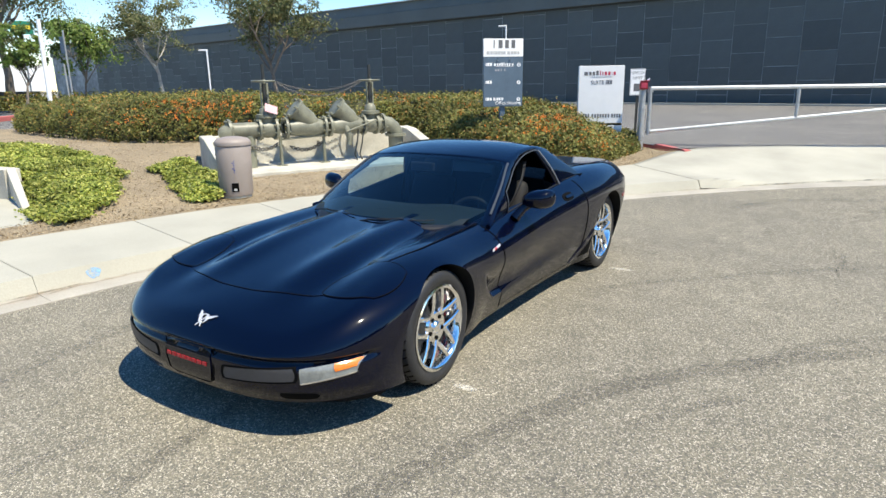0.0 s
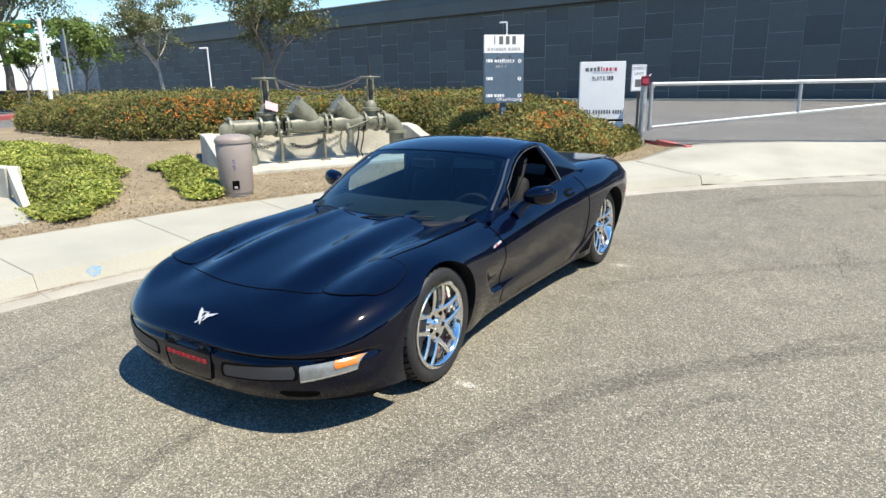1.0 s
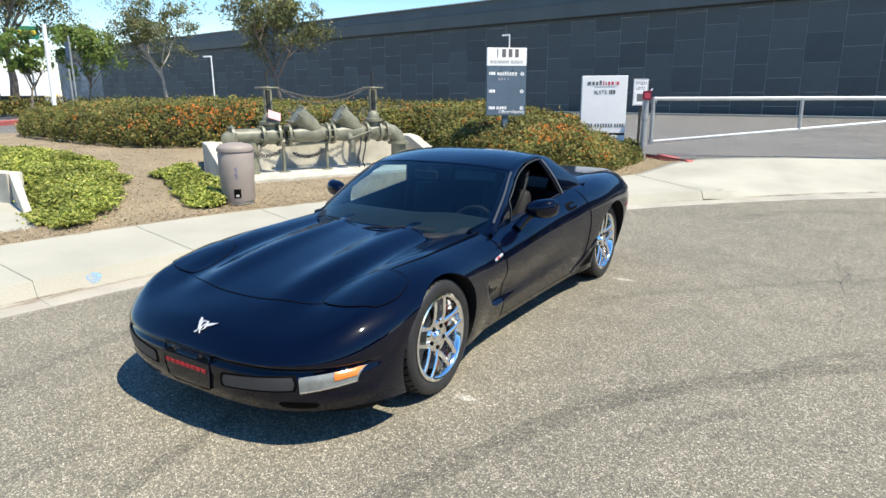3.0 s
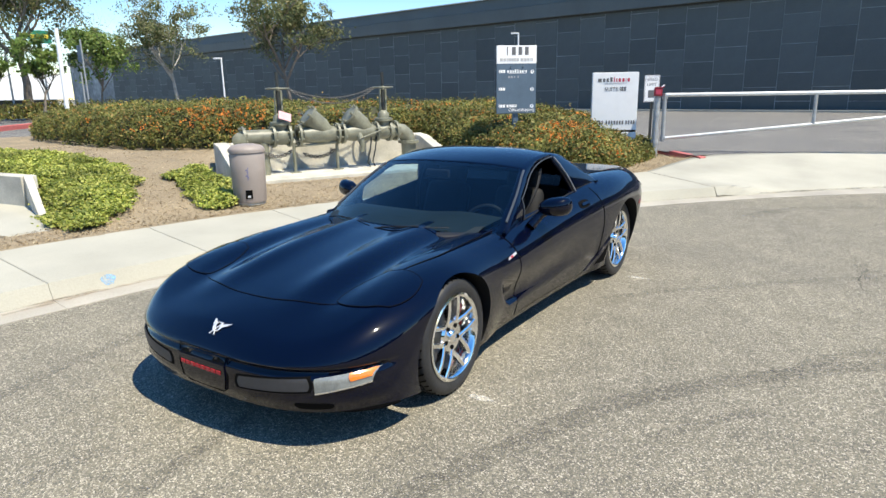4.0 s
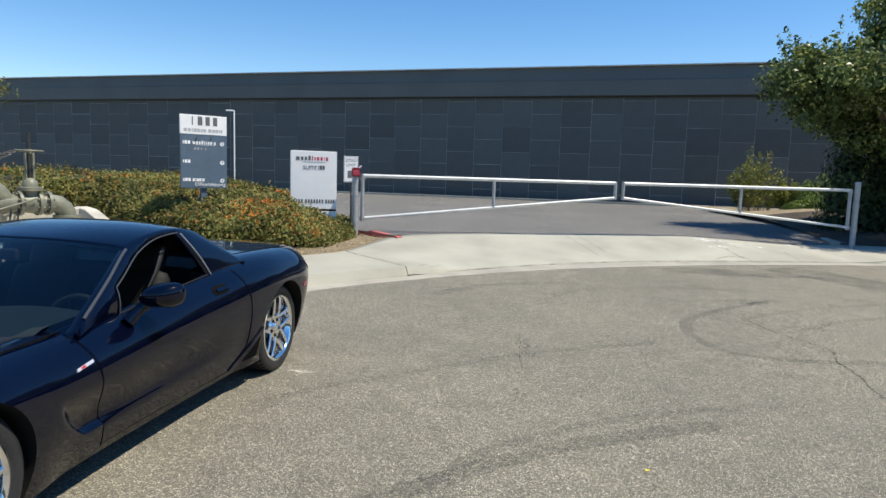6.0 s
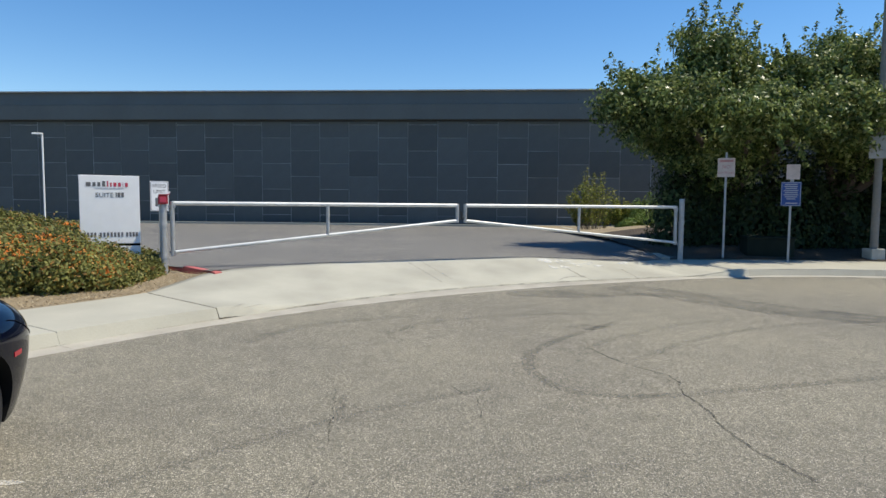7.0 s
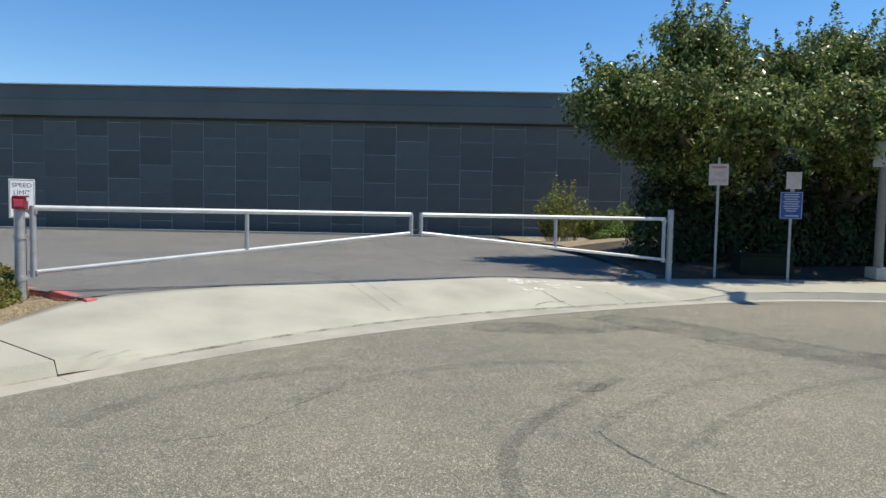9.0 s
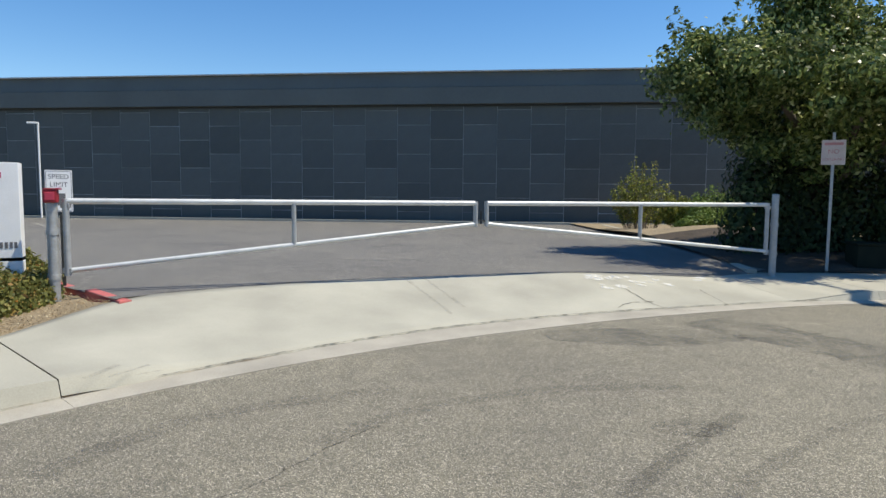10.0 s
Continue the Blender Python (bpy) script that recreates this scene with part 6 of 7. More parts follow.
# plastic drum by the pavement
bn = thing("plastic_enclosure", pose(-6.60, 5.40, 0.20) @ Matrix.Diagonal((0.87, 0.87, 0.93, 1)), "mauve-brown plastic drum cover with a domed lid beside the pavement", "utility cover")
part("base", lathe([(0, 0), (0.22, 0), (0.22, 0.035), (0, 0.035)], 28), "wall_concrete", bn, smooth=40)
part("drum", lathe([(0.0, 0.035), (0.235, 0.035), (0.24, 0.05), (0.252, 0.40), (0.26, 0.70), (0.25, 0.715), (0.25, 0.73)], 40), "bin", bn, smooth=40)
part("lid", lathe([(0.245, 0.725), (0.268, 0.73), (0.27, 0.765), (0.262, 0.785), (0.22, 0.82), (0.12, 0.842), (0.0, 0.848)], 40), "bin", bn, smooth=50)
mm = Matrix.Rotation(radians(48), 4, "Z")
part("label", box(0, -0.243, 0.10, 0.10, 0.012, 0.12, 0.003, mm), "gap", bn, "small dark label")
part("label_mark", box(0, -0.251, 0.115, 0.045, 0.004, 0.03, 0.001, mm), "bar_pale", bn, "pale mark")
for k in range(9):
    part("scrawl", box(0.008 * math.sin(2.3 * k), -0.2505, 0.36 + 0.026 * k, 0.014 + 0.012 * (k % 3), 0.009, 0.018, 0.002, mm), "scrawl_blue", bn, "faint blue scrawl")

# cast concrete inlet with a sloping wing wall
vt = thing("drain_inlet", Matrix(), "low concrete drain inlet with a sloping wing wall beside the ivy", "drain inlet", kind="structure")
fl = slab("floor", [(-13, 2.2), (-7.25, 2.75), (-7.2, 3.15), (-7.45, 3.46), (-9.0, 3.75), (-13, 3.3)], 0.0, [0.24, 0.20, 0.20, 0.20, 0.24, 0.25], "concrete", vt)
slab("back_wall", [(-13, 3.20), (-8.93, 3.66), (-8.95, 3.86), (-13, 3.40)], 0.0, [0.62, 0.62, 0.62, 0.62], "wall_concrete", vt)
slab("wing_wall", [(-8.95, 3.70), (-8.05, 3.42), (-8.02, 3.50), (-8.93, 3.80)], 0.0, [0.64, 0.24, 0.24, 0.64], "wall_concrete", vt)

# utility box in the shade
ub = thing("utility_box", pose(10.0, 17.8, 0.18, 0, 0, -12), "dark green metal utility box in the shade of the trees", "utility box")
part("case", box(0, 0, 0, 1.15, 0.6, 0.50, 0.02), "box_green", ub)
part("lid", box(0, 0, 0.50, 1.20, 0.65, 0.05, 0.015), "box_green", ub)
part("plinth", box(0, 0, -0.1, 1.25, 0.7, 0.11, 0.01), "lamp_paint", ub)

# kerbs of the car park
rk = tagged(new("red_kerb"), "red-painted kerb at the corner of the drive", "kerb", kind="structure")
for (x0, y0), (x1, y1) in (((-2.44, 12.34), (-3.15, 12.91)), ((-3.15, 12.91), (-4.48, 14.01)), ((-4.48, 14.01), (-8.0, 16.3))):
    d = Vector((x1 - x0, y1 - y0)).normalized()
    s = Vector((-d.y, d.x)) * 0.14
    slab("kerb_stone", [(x0, y0), (x1, y1), (x1 - s.x, y1 - s.y), (x0 - s.x, y0 - s.y)], 0.1, [0.350, 0.392, 0.392, 0.350], "red_kerb", rk, 0.015)
rk2 = tagged(new("far_red_kerb"), "distant red-painted kerb round a planted island", "kerb", kind="structure")
slab("kerb_stone", [(-25.5, 8.1), (-31.2, 14.2), (-31.4, 14.0), (-25.7, 7.9)], 0.1, [0.56] * 4, "red_kerb", rk2, 0.02)
pk = tagged(new("planter_kerb"), "pale concrete kerb round the shaded flower bed", "kerb", kind="structure")
slab("kerb_stone", [(6.95, 17.1), (7.15, 17.1), (7.75, 24.0), (7.55, 24.0)], 0.1, [0.25, 0.25, 0.45, 0.45], "concrete", pk, 0.015)
slab("kerb_stone", [(7.55, 24.0), (7.75, 24.0), (8.2, 32.5), (8.0, 32.5)], 0.1, [0.45] * 4, "concrete", pk, 0.015)


# ---- plants ----
def tree(name, x, y, z0, height, crown_r, trunk_r, label, leaf, bark, leaf_size, clumps, per, seed, fork=0.36, squash=0.75, gap=0.62, sprigs=0, hollow=-0.16):
    """A tapered trunk that forks into limbs, with leaf clumps round their ends."""
    rng = random.Random(seed)
    t = thing(name, pose(x, y, z0), label, "tree")
    bm = bmesh.new()
    tips = []

    def limb(p, d, length, r, depth):
        pts, radii = [p.copy()], [r]
        steps = 6
        for i in range(steps):
            d = (d + Vector((rng.uniform(-1, 1), rng.uniform(-1, 1), rng.uniform(-0.3, 0.7))) * 0.16).normalized()
            p = p + d * (length / steps)
            pts.append(p.copy())
            radii.append(r * (1 - 0.6 * (i + 1) / steps))
        rb = path_tube(pts, radii, 9 if depth < 2 else 6)
        tmp = bpy.data.meshes.new("limb")
        rb.to_mesh(tmp)
        rb.free()
        bm.from_mesh(tmp)
        bpy.data.meshes.remove(tmp)
        if depth >= 2:
            tips.extend(pts[2:])
        if depth < 3:
            for k in range(rng.choice((3, 4)) if depth else 6):
                at = pts[rng.randint(3, steps)] if depth else pts[-1 if k < 4 else -2]
                out = Vector((rng.gauss(0, 1), rng.gauss(0, 1), 0)).normalized()
                nd = (d * 0.7 + out * rng.uniform(0.5, 1.0) + Vector((0, 0, 0.25))).normalized()
                limb(at.copy(), nd, length * rng.uniform(0.55, 0.85) if depth else crown_r * rng.uniform(0.7, 1.0), r * rng.uniform(0.32, 0.45), depth + 1)

    limb(Vector((0, 0, -0.1)), Vector((rng.uniform(-0.08, 0.08), rng.uniform(-0.08, 0.08), 1)), height * fork, trunk_r, 0)
    part("trunk", bm, bark, t, smooth=60)
    nrg = np.random.default_rng(seed)
    mid = np.array([0, 0, height - crown_r * squash])
    centres, outs = [], []
    for i in range(clumps):
        if tips and i % 3:
            c = np.array(tips[rng.randrange(len(tips))]) + nrg.normal(0, 0.18, 3) * crown_r * 0.5
        else:
            v = nrg.normal(0, 1, 3)
            v /= np.linalg.norm(v)
            c = mid + v * crown_r * np.array([1, 1, squash]) * nrg.uniform(gap, 1.0)
        rel = (c - mid) / (crown_r * np.array([1, 1, squash]))
        far = np.linalg.norm(rel)
        if far > 1.05:
            c = mid + (c - mid) / far * nrg.uniform(0.85, 1.08)
        if noise.noise(Vector(c) * (1.7 / crown_r) * 1.6 + Vector((seed, 0, 0))) < hollow:
            continue
        spread = crown_r * nrg.uniform(0.04, 0.095)
        pts = c + nrg.normal(0, 1, (per, 3)) * spread * np.array([1.1, 1.1, 0.8])
        centres.append(pts)
        outs.append((pts - c) + (c - mid) * 0.25 + np.array([0, 0, 0.3]) * spread)
    for i in range(sprigs):
        # leafy shoots that stand out of the crown
        v = nrg.normal(0, 1, 3)
        v[2] = abs(v[2]) * 0.9 + 0.15
        v /= np.linalg.norm(v)
        root = mid + v * crown_r * np.array([1, 1, squash]) * 0.86
        tip = root + (v * 0.7 + np.array([0, 0, 0.6])) * crown_r * nrg.uniform(0.2, 0.42)
        s = nrg.uniform(0, 1, 70)[:, None]
        pts = root + (tip - root) * s + nrg.normal(0, 1, (70, 3)) * crown_r * 0.035 * (1.3 - s)
        centres.append(pts)
        outs.append(np.tile(v, (70, 1)))
    leaf_mesh("crown", np.concatenate(centres), np.concatenate(outs), leaf_size, leaf, t, 0.5, 0.55, seed)
    return t


tree("street_tree", -42.0, 18.4, 0.4, 10.2, 4.4, 0.30, "broad leafy tree with a grey trunk beyond the car park", "leaf_tree", "bark", 0.085, 330, 100, 11, 0.42, 0.82)
tree("street_tree", -27.3, 18.55, 0.4, 6.7, 2.35, 0.12, "sparse young tree with a pale trunk and thin crown", "leaf_tree", "pale_bark", 0.058, 240, 64, 12, 0.36, 0.95, 0.5, 0, 0.0)
tree("street_tree", -18.35, 17.15, 0.4, 6.3, 2.2, 0.12, "young tree with grey-green leaves behind the hedge", "leaf_tree", "bark", 0.058, 280, 70, 13, 0.34, 0.92, 0.5, 0, 0.0)
tree("street_tree", -36.3, 16.5, 0.4, 4.5, 1.5, 0.10, "small bright green tree beyond the car park", "leaf_far", "bark", 0.10, 90, 40, 14, 0.4)
tree("street_tree", -34.1, 18.5, 0.4, 4.5, 2.3, 0.10, "small bright green tree beyond the car park", "leaf_far", "bark", 0.09, 150, 44, 15, 0.42, 0.55)
tree("street_tree", -37.2, 14.4, 0.4, 3.9, 1.2, 0.10, "small bright green tree beyond the car park", "leaf_far", "bark", 0.10, 100, 40, 16, 0.4)


def lobed_tree(x, y, z0, trunk_r, fork, lobes, label, leaf_size, seed):
    """A broad tree: limbs run from a short trunk into leafy lobes (place, radii, leaf clumps), with shoots out of the top and drooping twigs."""
    rng = random.Random(seed)
    nrg = np.random.default_rng(seed)
    t = thing("shade_tree", pose(x, y, z0), label, "tree")
    bm = bmesh.new()

    def stick(points, radii, seg):
        rb = path_tube(points, radii, seg)
        tmp = bpy.data.meshes.new("limb")
        rb.to_mesh(tmp)
        rb.free()
        bm.from_mesh(tmp)
        bpy.data.meshes.remove(tmp)

    top = Vector((0.05, 0, fork))
    stick([Vector((0, 0, -0.1)), Vector((0.03, 0.02, fork * 0.5)), top], [trunk_r, trunk_r * 0.8, trunk_r * 0.7], 10)
    centres, outs = [], []
    for (cx, cy, cz), (rx, ry, rz), clumps in lobes:
        c, size = np.array([cx, cy, cz]), np.array([rx, ry, rz])
        mid = top.lerp(Vector(c), 0.55) + Vector((rng.uniform(-0.15, 0.15), rng.uniform(-0.15, 0.15), 0.15))
        stick([top - Vector((0, 0, 0.1)), mid, Vector(c)], [trunk_r * 0.6, trunk_r * 0.38, trunk_r * 0.16], 8)
        for k in range(clumps):
            v = nrg.normal(0, 1, 3)
            v /= np.linalg.norm(v)
            reach = nrg.uniform(0.45, 1.0) * (1 + 0.30 * noise.noise(Vector(v * 2.2) + Vector((seed + cx, cy, cz))))
            p = c + v * size * reach
            if noise.noise(Vector(p) * 1.15 + Vector((seed, 3, 0))) < -0.10:
                continue
            if k % 9 == 0:
                stick([Vector(c), Vector(c + v * size * 0.5) + Vector((0, 0, 0.08)), Vector(p)], [0.03, 0.018, 0.007], 5)
            spread = nrg.uniform(0.10, 0.24)
            pts = p + nrg.normal(0, 1, (110, 3)) * spread * np.array([1.15, 1.15, 0.7])
            centres.append(pts)
            outs.append((pts - p) + v * 0.5 * spread + np.array([0, 0, 0.5]) * spread)
        for k in range(int(9 * (rx + rz))):
            # leafy shoots that stand out of the lobe, some of them hanging
            v = nrg.normal(0, 1, 3)
            v[2] = abs(v[2]) if k % 4 else -0.5 * abs(v[2])
            v /= np.linalg.norm(v)
            root = c + v * size * 0.85
            tip = root + v * nrg.uniform(0.25, 0.65) + np.array([0, 0, 0.35 if k % 4 else -0.55])
            w = nrg.uniform(0, 1, 60)[:, None]
            centres.append(root + (tip - root) * w + nrg.normal(0, 1, (60, 3)) * 0.075 * (1.25 - w))
            outs.append(np.tile(v + np.array([0, 0, 0.3]), (60, 1)))
    part("trunk", bm, "dark_bark", t, smooth=60)
    leaf_mesh("crown", np.concatenate(centres), np.concatenate(outs), leaf_size, "leaf_big", t, 0.5, 0.6, seed)
    return t


lobed_tree(9.9, 20.0, 0.3, 0.22, 1.5, [((-2.75, -0.5, 3.95), (1.15, 1.4, 0.95), 150), ((-0.85, -0.4, 5.15), (0.85, 1.1, 1.45), 165), ((-1.6, 0.2, 3.3), (1.15, 1.3, 1.1), 150),
                                       ((0.35, 0.0, 4.0), (1.35, 1.5, 1.7), 240), ((0.7, 0.3, 4.75), (0.8, 1.0, 1.1), 95), ((-0.4, -0.9, 2.7), (1.6, 0.9, 1.0), 170), ((-2.3, -1.9, 3.75), (1.0, 1.2, 0.65), 90), ((-0.7, -2.9, 3.45), (1.4, 1.1, 0.65), 120), ((1.3, -2.7, 3.5), (1.3, 1.1, 0.7), 110)],
           "large dense green tree overhanging the drive", 0.060, 21)
lobed_tree(13.2, 19.8, 0.25, 0.24, 1.5, [((-0.1, 0.0, 5.15), (0.8, 1.0, 1.15), 130), ((1.2, 0.2, 4.95), (1.0, 1.2, 1.2), 150), ((-1.3, -0.3, 4.45), (1.0, 1.2, 1.25), 170), ((0.2, -0.7, 3.1), (1.7, 1.0, 1.2), 220), ((2.2, 0.0, 3.6), (1.3, 1.3, 1.6), 180), ((-0.3, -2.0, 3.3), (1.5, 1.1, 0.8), 120), ((2.2, -1.9, 3.3), (1.5, 1.1, 0.8), 120)],
           "large dense green tree behind the street lamp", 0.058, 22)
tree("shade_tree", 17.2, 19.4, 0.3, 4.9, 2.6, 0.22, "dense green tree at the end of the flower bed", "leaf_big", "dark_bark", 0.062, 520, 120, 23, 0.28, 0.86, 0.5, 80, 0.06)


def bush(name, spots, label, category, leaf, size, per, seed, core="leaf_big", upright=0.0):
    """Rounded clumps (x, y, z, rx, ry, rz) filled with leaves."""
    b = tagged(new(name), label, category)
    nrg = np.random.default_rng(seed)
    cs, os = [], []
    for x, y, z, rx, ry, rz in spots:
        v = nrg.normal(0, 1, (per, 3))
        v /= np.linalg.norm(v, axis=1, keepdims=True)
        v[:, 2] = np.abs(v[:, 2])
        k = nrg.uniform(0.55, 1.03, per)[:, None]
        lump = 1 + 0.16 * np.sin(v[:, :1] * 7 + x) * np.cos(v[:, 1:2] * 6 + y)
        cs.append(np.array([x, y, z]) + v * k * lump * np.array([rx, ry, rz]))
        os.append(v + np.array([0, 0, upright]))
    leaf_mesh("leaves", np.concatenate(cs), np.concatenate(os), size, leaf, b, seed=seed)
    bm = bmesh.new()
    for x, y, z, rx, ry, rz in spots:
        for k in range(7):
            a = 0.9 * k + x
            add_tube(bm, (x, y, z - 0.08), (x + 0.6 * rx * math.cos(a), y + 0.6 * ry * math.sin(a), z + rz * (0.5 + 0.05 * k)), 0.03 * min(rz, 1), 0.008, 6)
    part("branchwork", bm, "dark_bark", b)
    return b


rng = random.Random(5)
# shrub row whose leaf colour carries the shade under the trees
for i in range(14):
    tagged(bush("shrub", [(8.5 + i * 1.0, 19.7 + rng.uniform(-0.3, 0.3), 0.25, 1.0, 0.9, rng.uniform(2.7, 3.5))], "dense shrub under the large trees, leaf colour darkened for shade", "shrub", "leaf_shade", 0.07, 4200, 31 + i), group="shrubs under the trees")


def spiky(name, x, y, z, r, h, label, seed):
    """An upright shrub of many leafy rods."""
    b = tagged(new(name), label, "shrub")
    nrg = np.random.default_rng(seed)
    cs, os = [], []
    bm = bmesh.new()
    for i in range(80):
        a, d = nrg.uniform(0, 6.28), r * math.sqrt(nrg.uniform(0, 1))
        top = h * (1 - 0.55 * (d / r) ** 2) * nrg.uniform(0.7, 1.05)
        foot = np.array([x + d * 0.5 * math.cos(a), y + d * 0.5 * math.sin(a), z - 0.05])
        tip = np.array([x + d * math.cos(a), y + d * math.sin(a), z + top])
        add_tube(bm, foot, tip, 0.008, 0.004, 5)
        t = nrg.uniform(0.15, 1.0, 75)[:, None]
        cs.append(foot + (tip - foot) * t + nrg.normal(0, 0.035, (75, 3)))
        os.append(np.tile((tip - foot) * 0.4, (75, 1)) + nrg.normal(0, 0.5, (75, 3)))
    part("branchwork", bm, "bark", b)
    leaf_mesh("leaves", np.concatenate(cs), np.concatenate(os), 0.045, "leaf_shrub", b, seed=seed)


spiky("upright_shrub", 8.35, 28.0, 0.55, 1.15, 2.55, "upright yellow-green shrub in the flower bed", 41)
spiky("upright_shrub", 9.3, 27.0, 0.7, 0.6, 1.1, "low yellow-green shrub in the flower bed", 42)
bush("ground_shrub", [(9.75, 26.3, 0.65, 0.65, 0.6, 1.05), (10.4, 26.5, 0.65, 0.8, 0.7, 1.3), (11.1, 26.3, 0.6, 0.7, 0.7, 1.1)], "low bright green mounded shrub in the flower bed", "shrub", "leaf_far", 0.05, 2600, 52)
bush("ground_shrub", [(8.75, 24.5, 0.66, 0.50, 0.4, 0.36), (9.35, 24.5, 0.70, 0.65, 0.5, 0.60), (10.0, 24.6, 0.70, 0.65, 0.5, 0.70)], "low green shrub spreading over the bank", "shrub", "leaf_far", 0.04, 2600, 43)

# lantana hedge: a long mound with flowers
H_FRONT = [(-19.2, 8.9), (-18.2, 8.0), (-16.4, 7.5), (-14.0, 7.2), (-11.9, 7.15), (-10.4, 8.2), (-8.5, 11.0), (-7.0, 10.95), (-5.3, 10.25), (-4.15, 10.6), (-3.62, 11.5), (-3.45, 12.4), (-3.55, 12.85)]
H_BACK = [(-21.8, 11.6), (-21.2, 12.6), (-17.5, 13.2), (-14, 13.0), (-11.8, 13.2), (-10.6, 13.8), (-8.8, 14.6), (-7.3, 14.7), (-6.1, 14.5), (-5.2, 14.3), (-4.6, 14.1), (-4.1, 13.6), (-3.75, 13.1)]
H_HIGH = [(0, 0.30), (0.06, 0.58), (0.2, 0.86), (0.45, 0.80), (0.56, 0.79), (0.66, 0.73), (0.75, 0.66), (0.80, 0.50), (0.85, 0.34), (0.90, 0.25), (1.0, 0.26)]


def track(line, s):
    f = s * (len(line) - 1)
    i = min(int(f), len(line) - 2)
    a, b, c, d = (Vector(line[max(min(k, len(line) - 1), 0)]) for k in (i - 1, i, i + 1, i + 2))
    t = f - i
    return 0.5 * ((2 * b) + (c - a) * t + (2 * a - 5 * b + 4 * c - d) * t * t + (3 * b - a - 3 * c + d) * t ** 3)


def hedge_point(s, w, k=1.0):
    """s along, w across from front foot (0) over the top to the back foot (1)."""
    a, b = track(H_FRONT, s), track(H_BACK, s)
    ang = math.pi * w
    cx = (1 - math.copysign(abs(math.cos(ang)) ** 0.55, math.cos(ang)) * k) / 2
    p = a.lerp(b, cx)
    lump = 0.16 * noise.noise(Vector((p.x * 1.1, p.y * 1.1, w * 3))) + 0.07 * noise.noise(Vector((p.x * 3.2, p.y * 3.2, w * 7)))
    base = land(p.x, p.y) if math.hypot(p.x - CX, p.y - CY) < 30.5 else 0.5
    h = keys(H_HIGH, s) * (math.sin(ang) ** 0.6) * k
    return Vector((p.x + lump * 0.8 * math.cos(ang), p.y - lump * 1.2 * math.cos(ang), base + h * (1 + lump * 0.9)))


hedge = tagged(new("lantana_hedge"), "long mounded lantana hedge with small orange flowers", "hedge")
# inner shell in a dark colour that stands for shade between the leaves
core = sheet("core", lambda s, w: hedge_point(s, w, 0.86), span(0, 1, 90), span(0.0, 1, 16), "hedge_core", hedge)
core["label"] = "plain inner shell of the hedge, coloured as the shade between leaves"
nrg = np.random.default_rng(7)
cs, os = [], []
total = 0
while total < 150000:
    s = nrg.uniform(0, 1) ** 0.85
    w = nrg.uniform(0.0, 0.72) if nrg.uniform() < 0.85 else nrg.uniform(0.7, 1.0)
    p = hedge_point(s, w)
    o = Vector((0.3, -math.cos(math.pi * w), 0.35 + math.sin(math.pi * w)))
    n = 26
    if noise.noise(p * 2.3) < -0.33:
        n = 8
    cs.append(np.array(p) + nrg.normal(0, 0.055, (n, 3)) - np.array(o.normalized()) * nrg.uniform(0, 0.06, (n, 1)))
    os.append(np.tile(np.array(o), (n, 1)))
    total += n
leaf_mesh("leaves", np.concatenate(cs), np.concatenate(os), 0.029, "leaf_hedge", hedge, 0.55, 0.6, 7)
cs, os = [], []
for i in range(8200):
    s, w = nrg.uniform(0, 1), nrg.uniform(0.06, 0.62)
    p = hedge_point(s, w, 1.0)
    near = 0.72 * smooth(0.64, 0.80, s) + 0.45 * math.exp(-((s - 0.39) / 0.055) ** 2) + 0.02
    patchy = noise.noise(p * 0.8) + 0.6 * noise.noise(p * 2.6)
    if nrg.uniform() > near + (1.0 + 0.3 * smooth(0.35, 0.65, s)) * (patchy - 0.22):
        continue
    o = np.array([0.3, -0.5, 0.8])
    k = int(nrg.integers(6, 13))
    cs.append(np.array(p) + o * nrg.uniform(0.0, 0.03) + nrg.normal(0, 0.013, (k, 3)))
    os.append(np.tile(o, (k, 1)))
leaf_mesh("flower", np.concatenate(cs), np.concatenate(os), 0.0118, "flower", hedge, 0.8, 0.4, 8, "small orange flower heads")


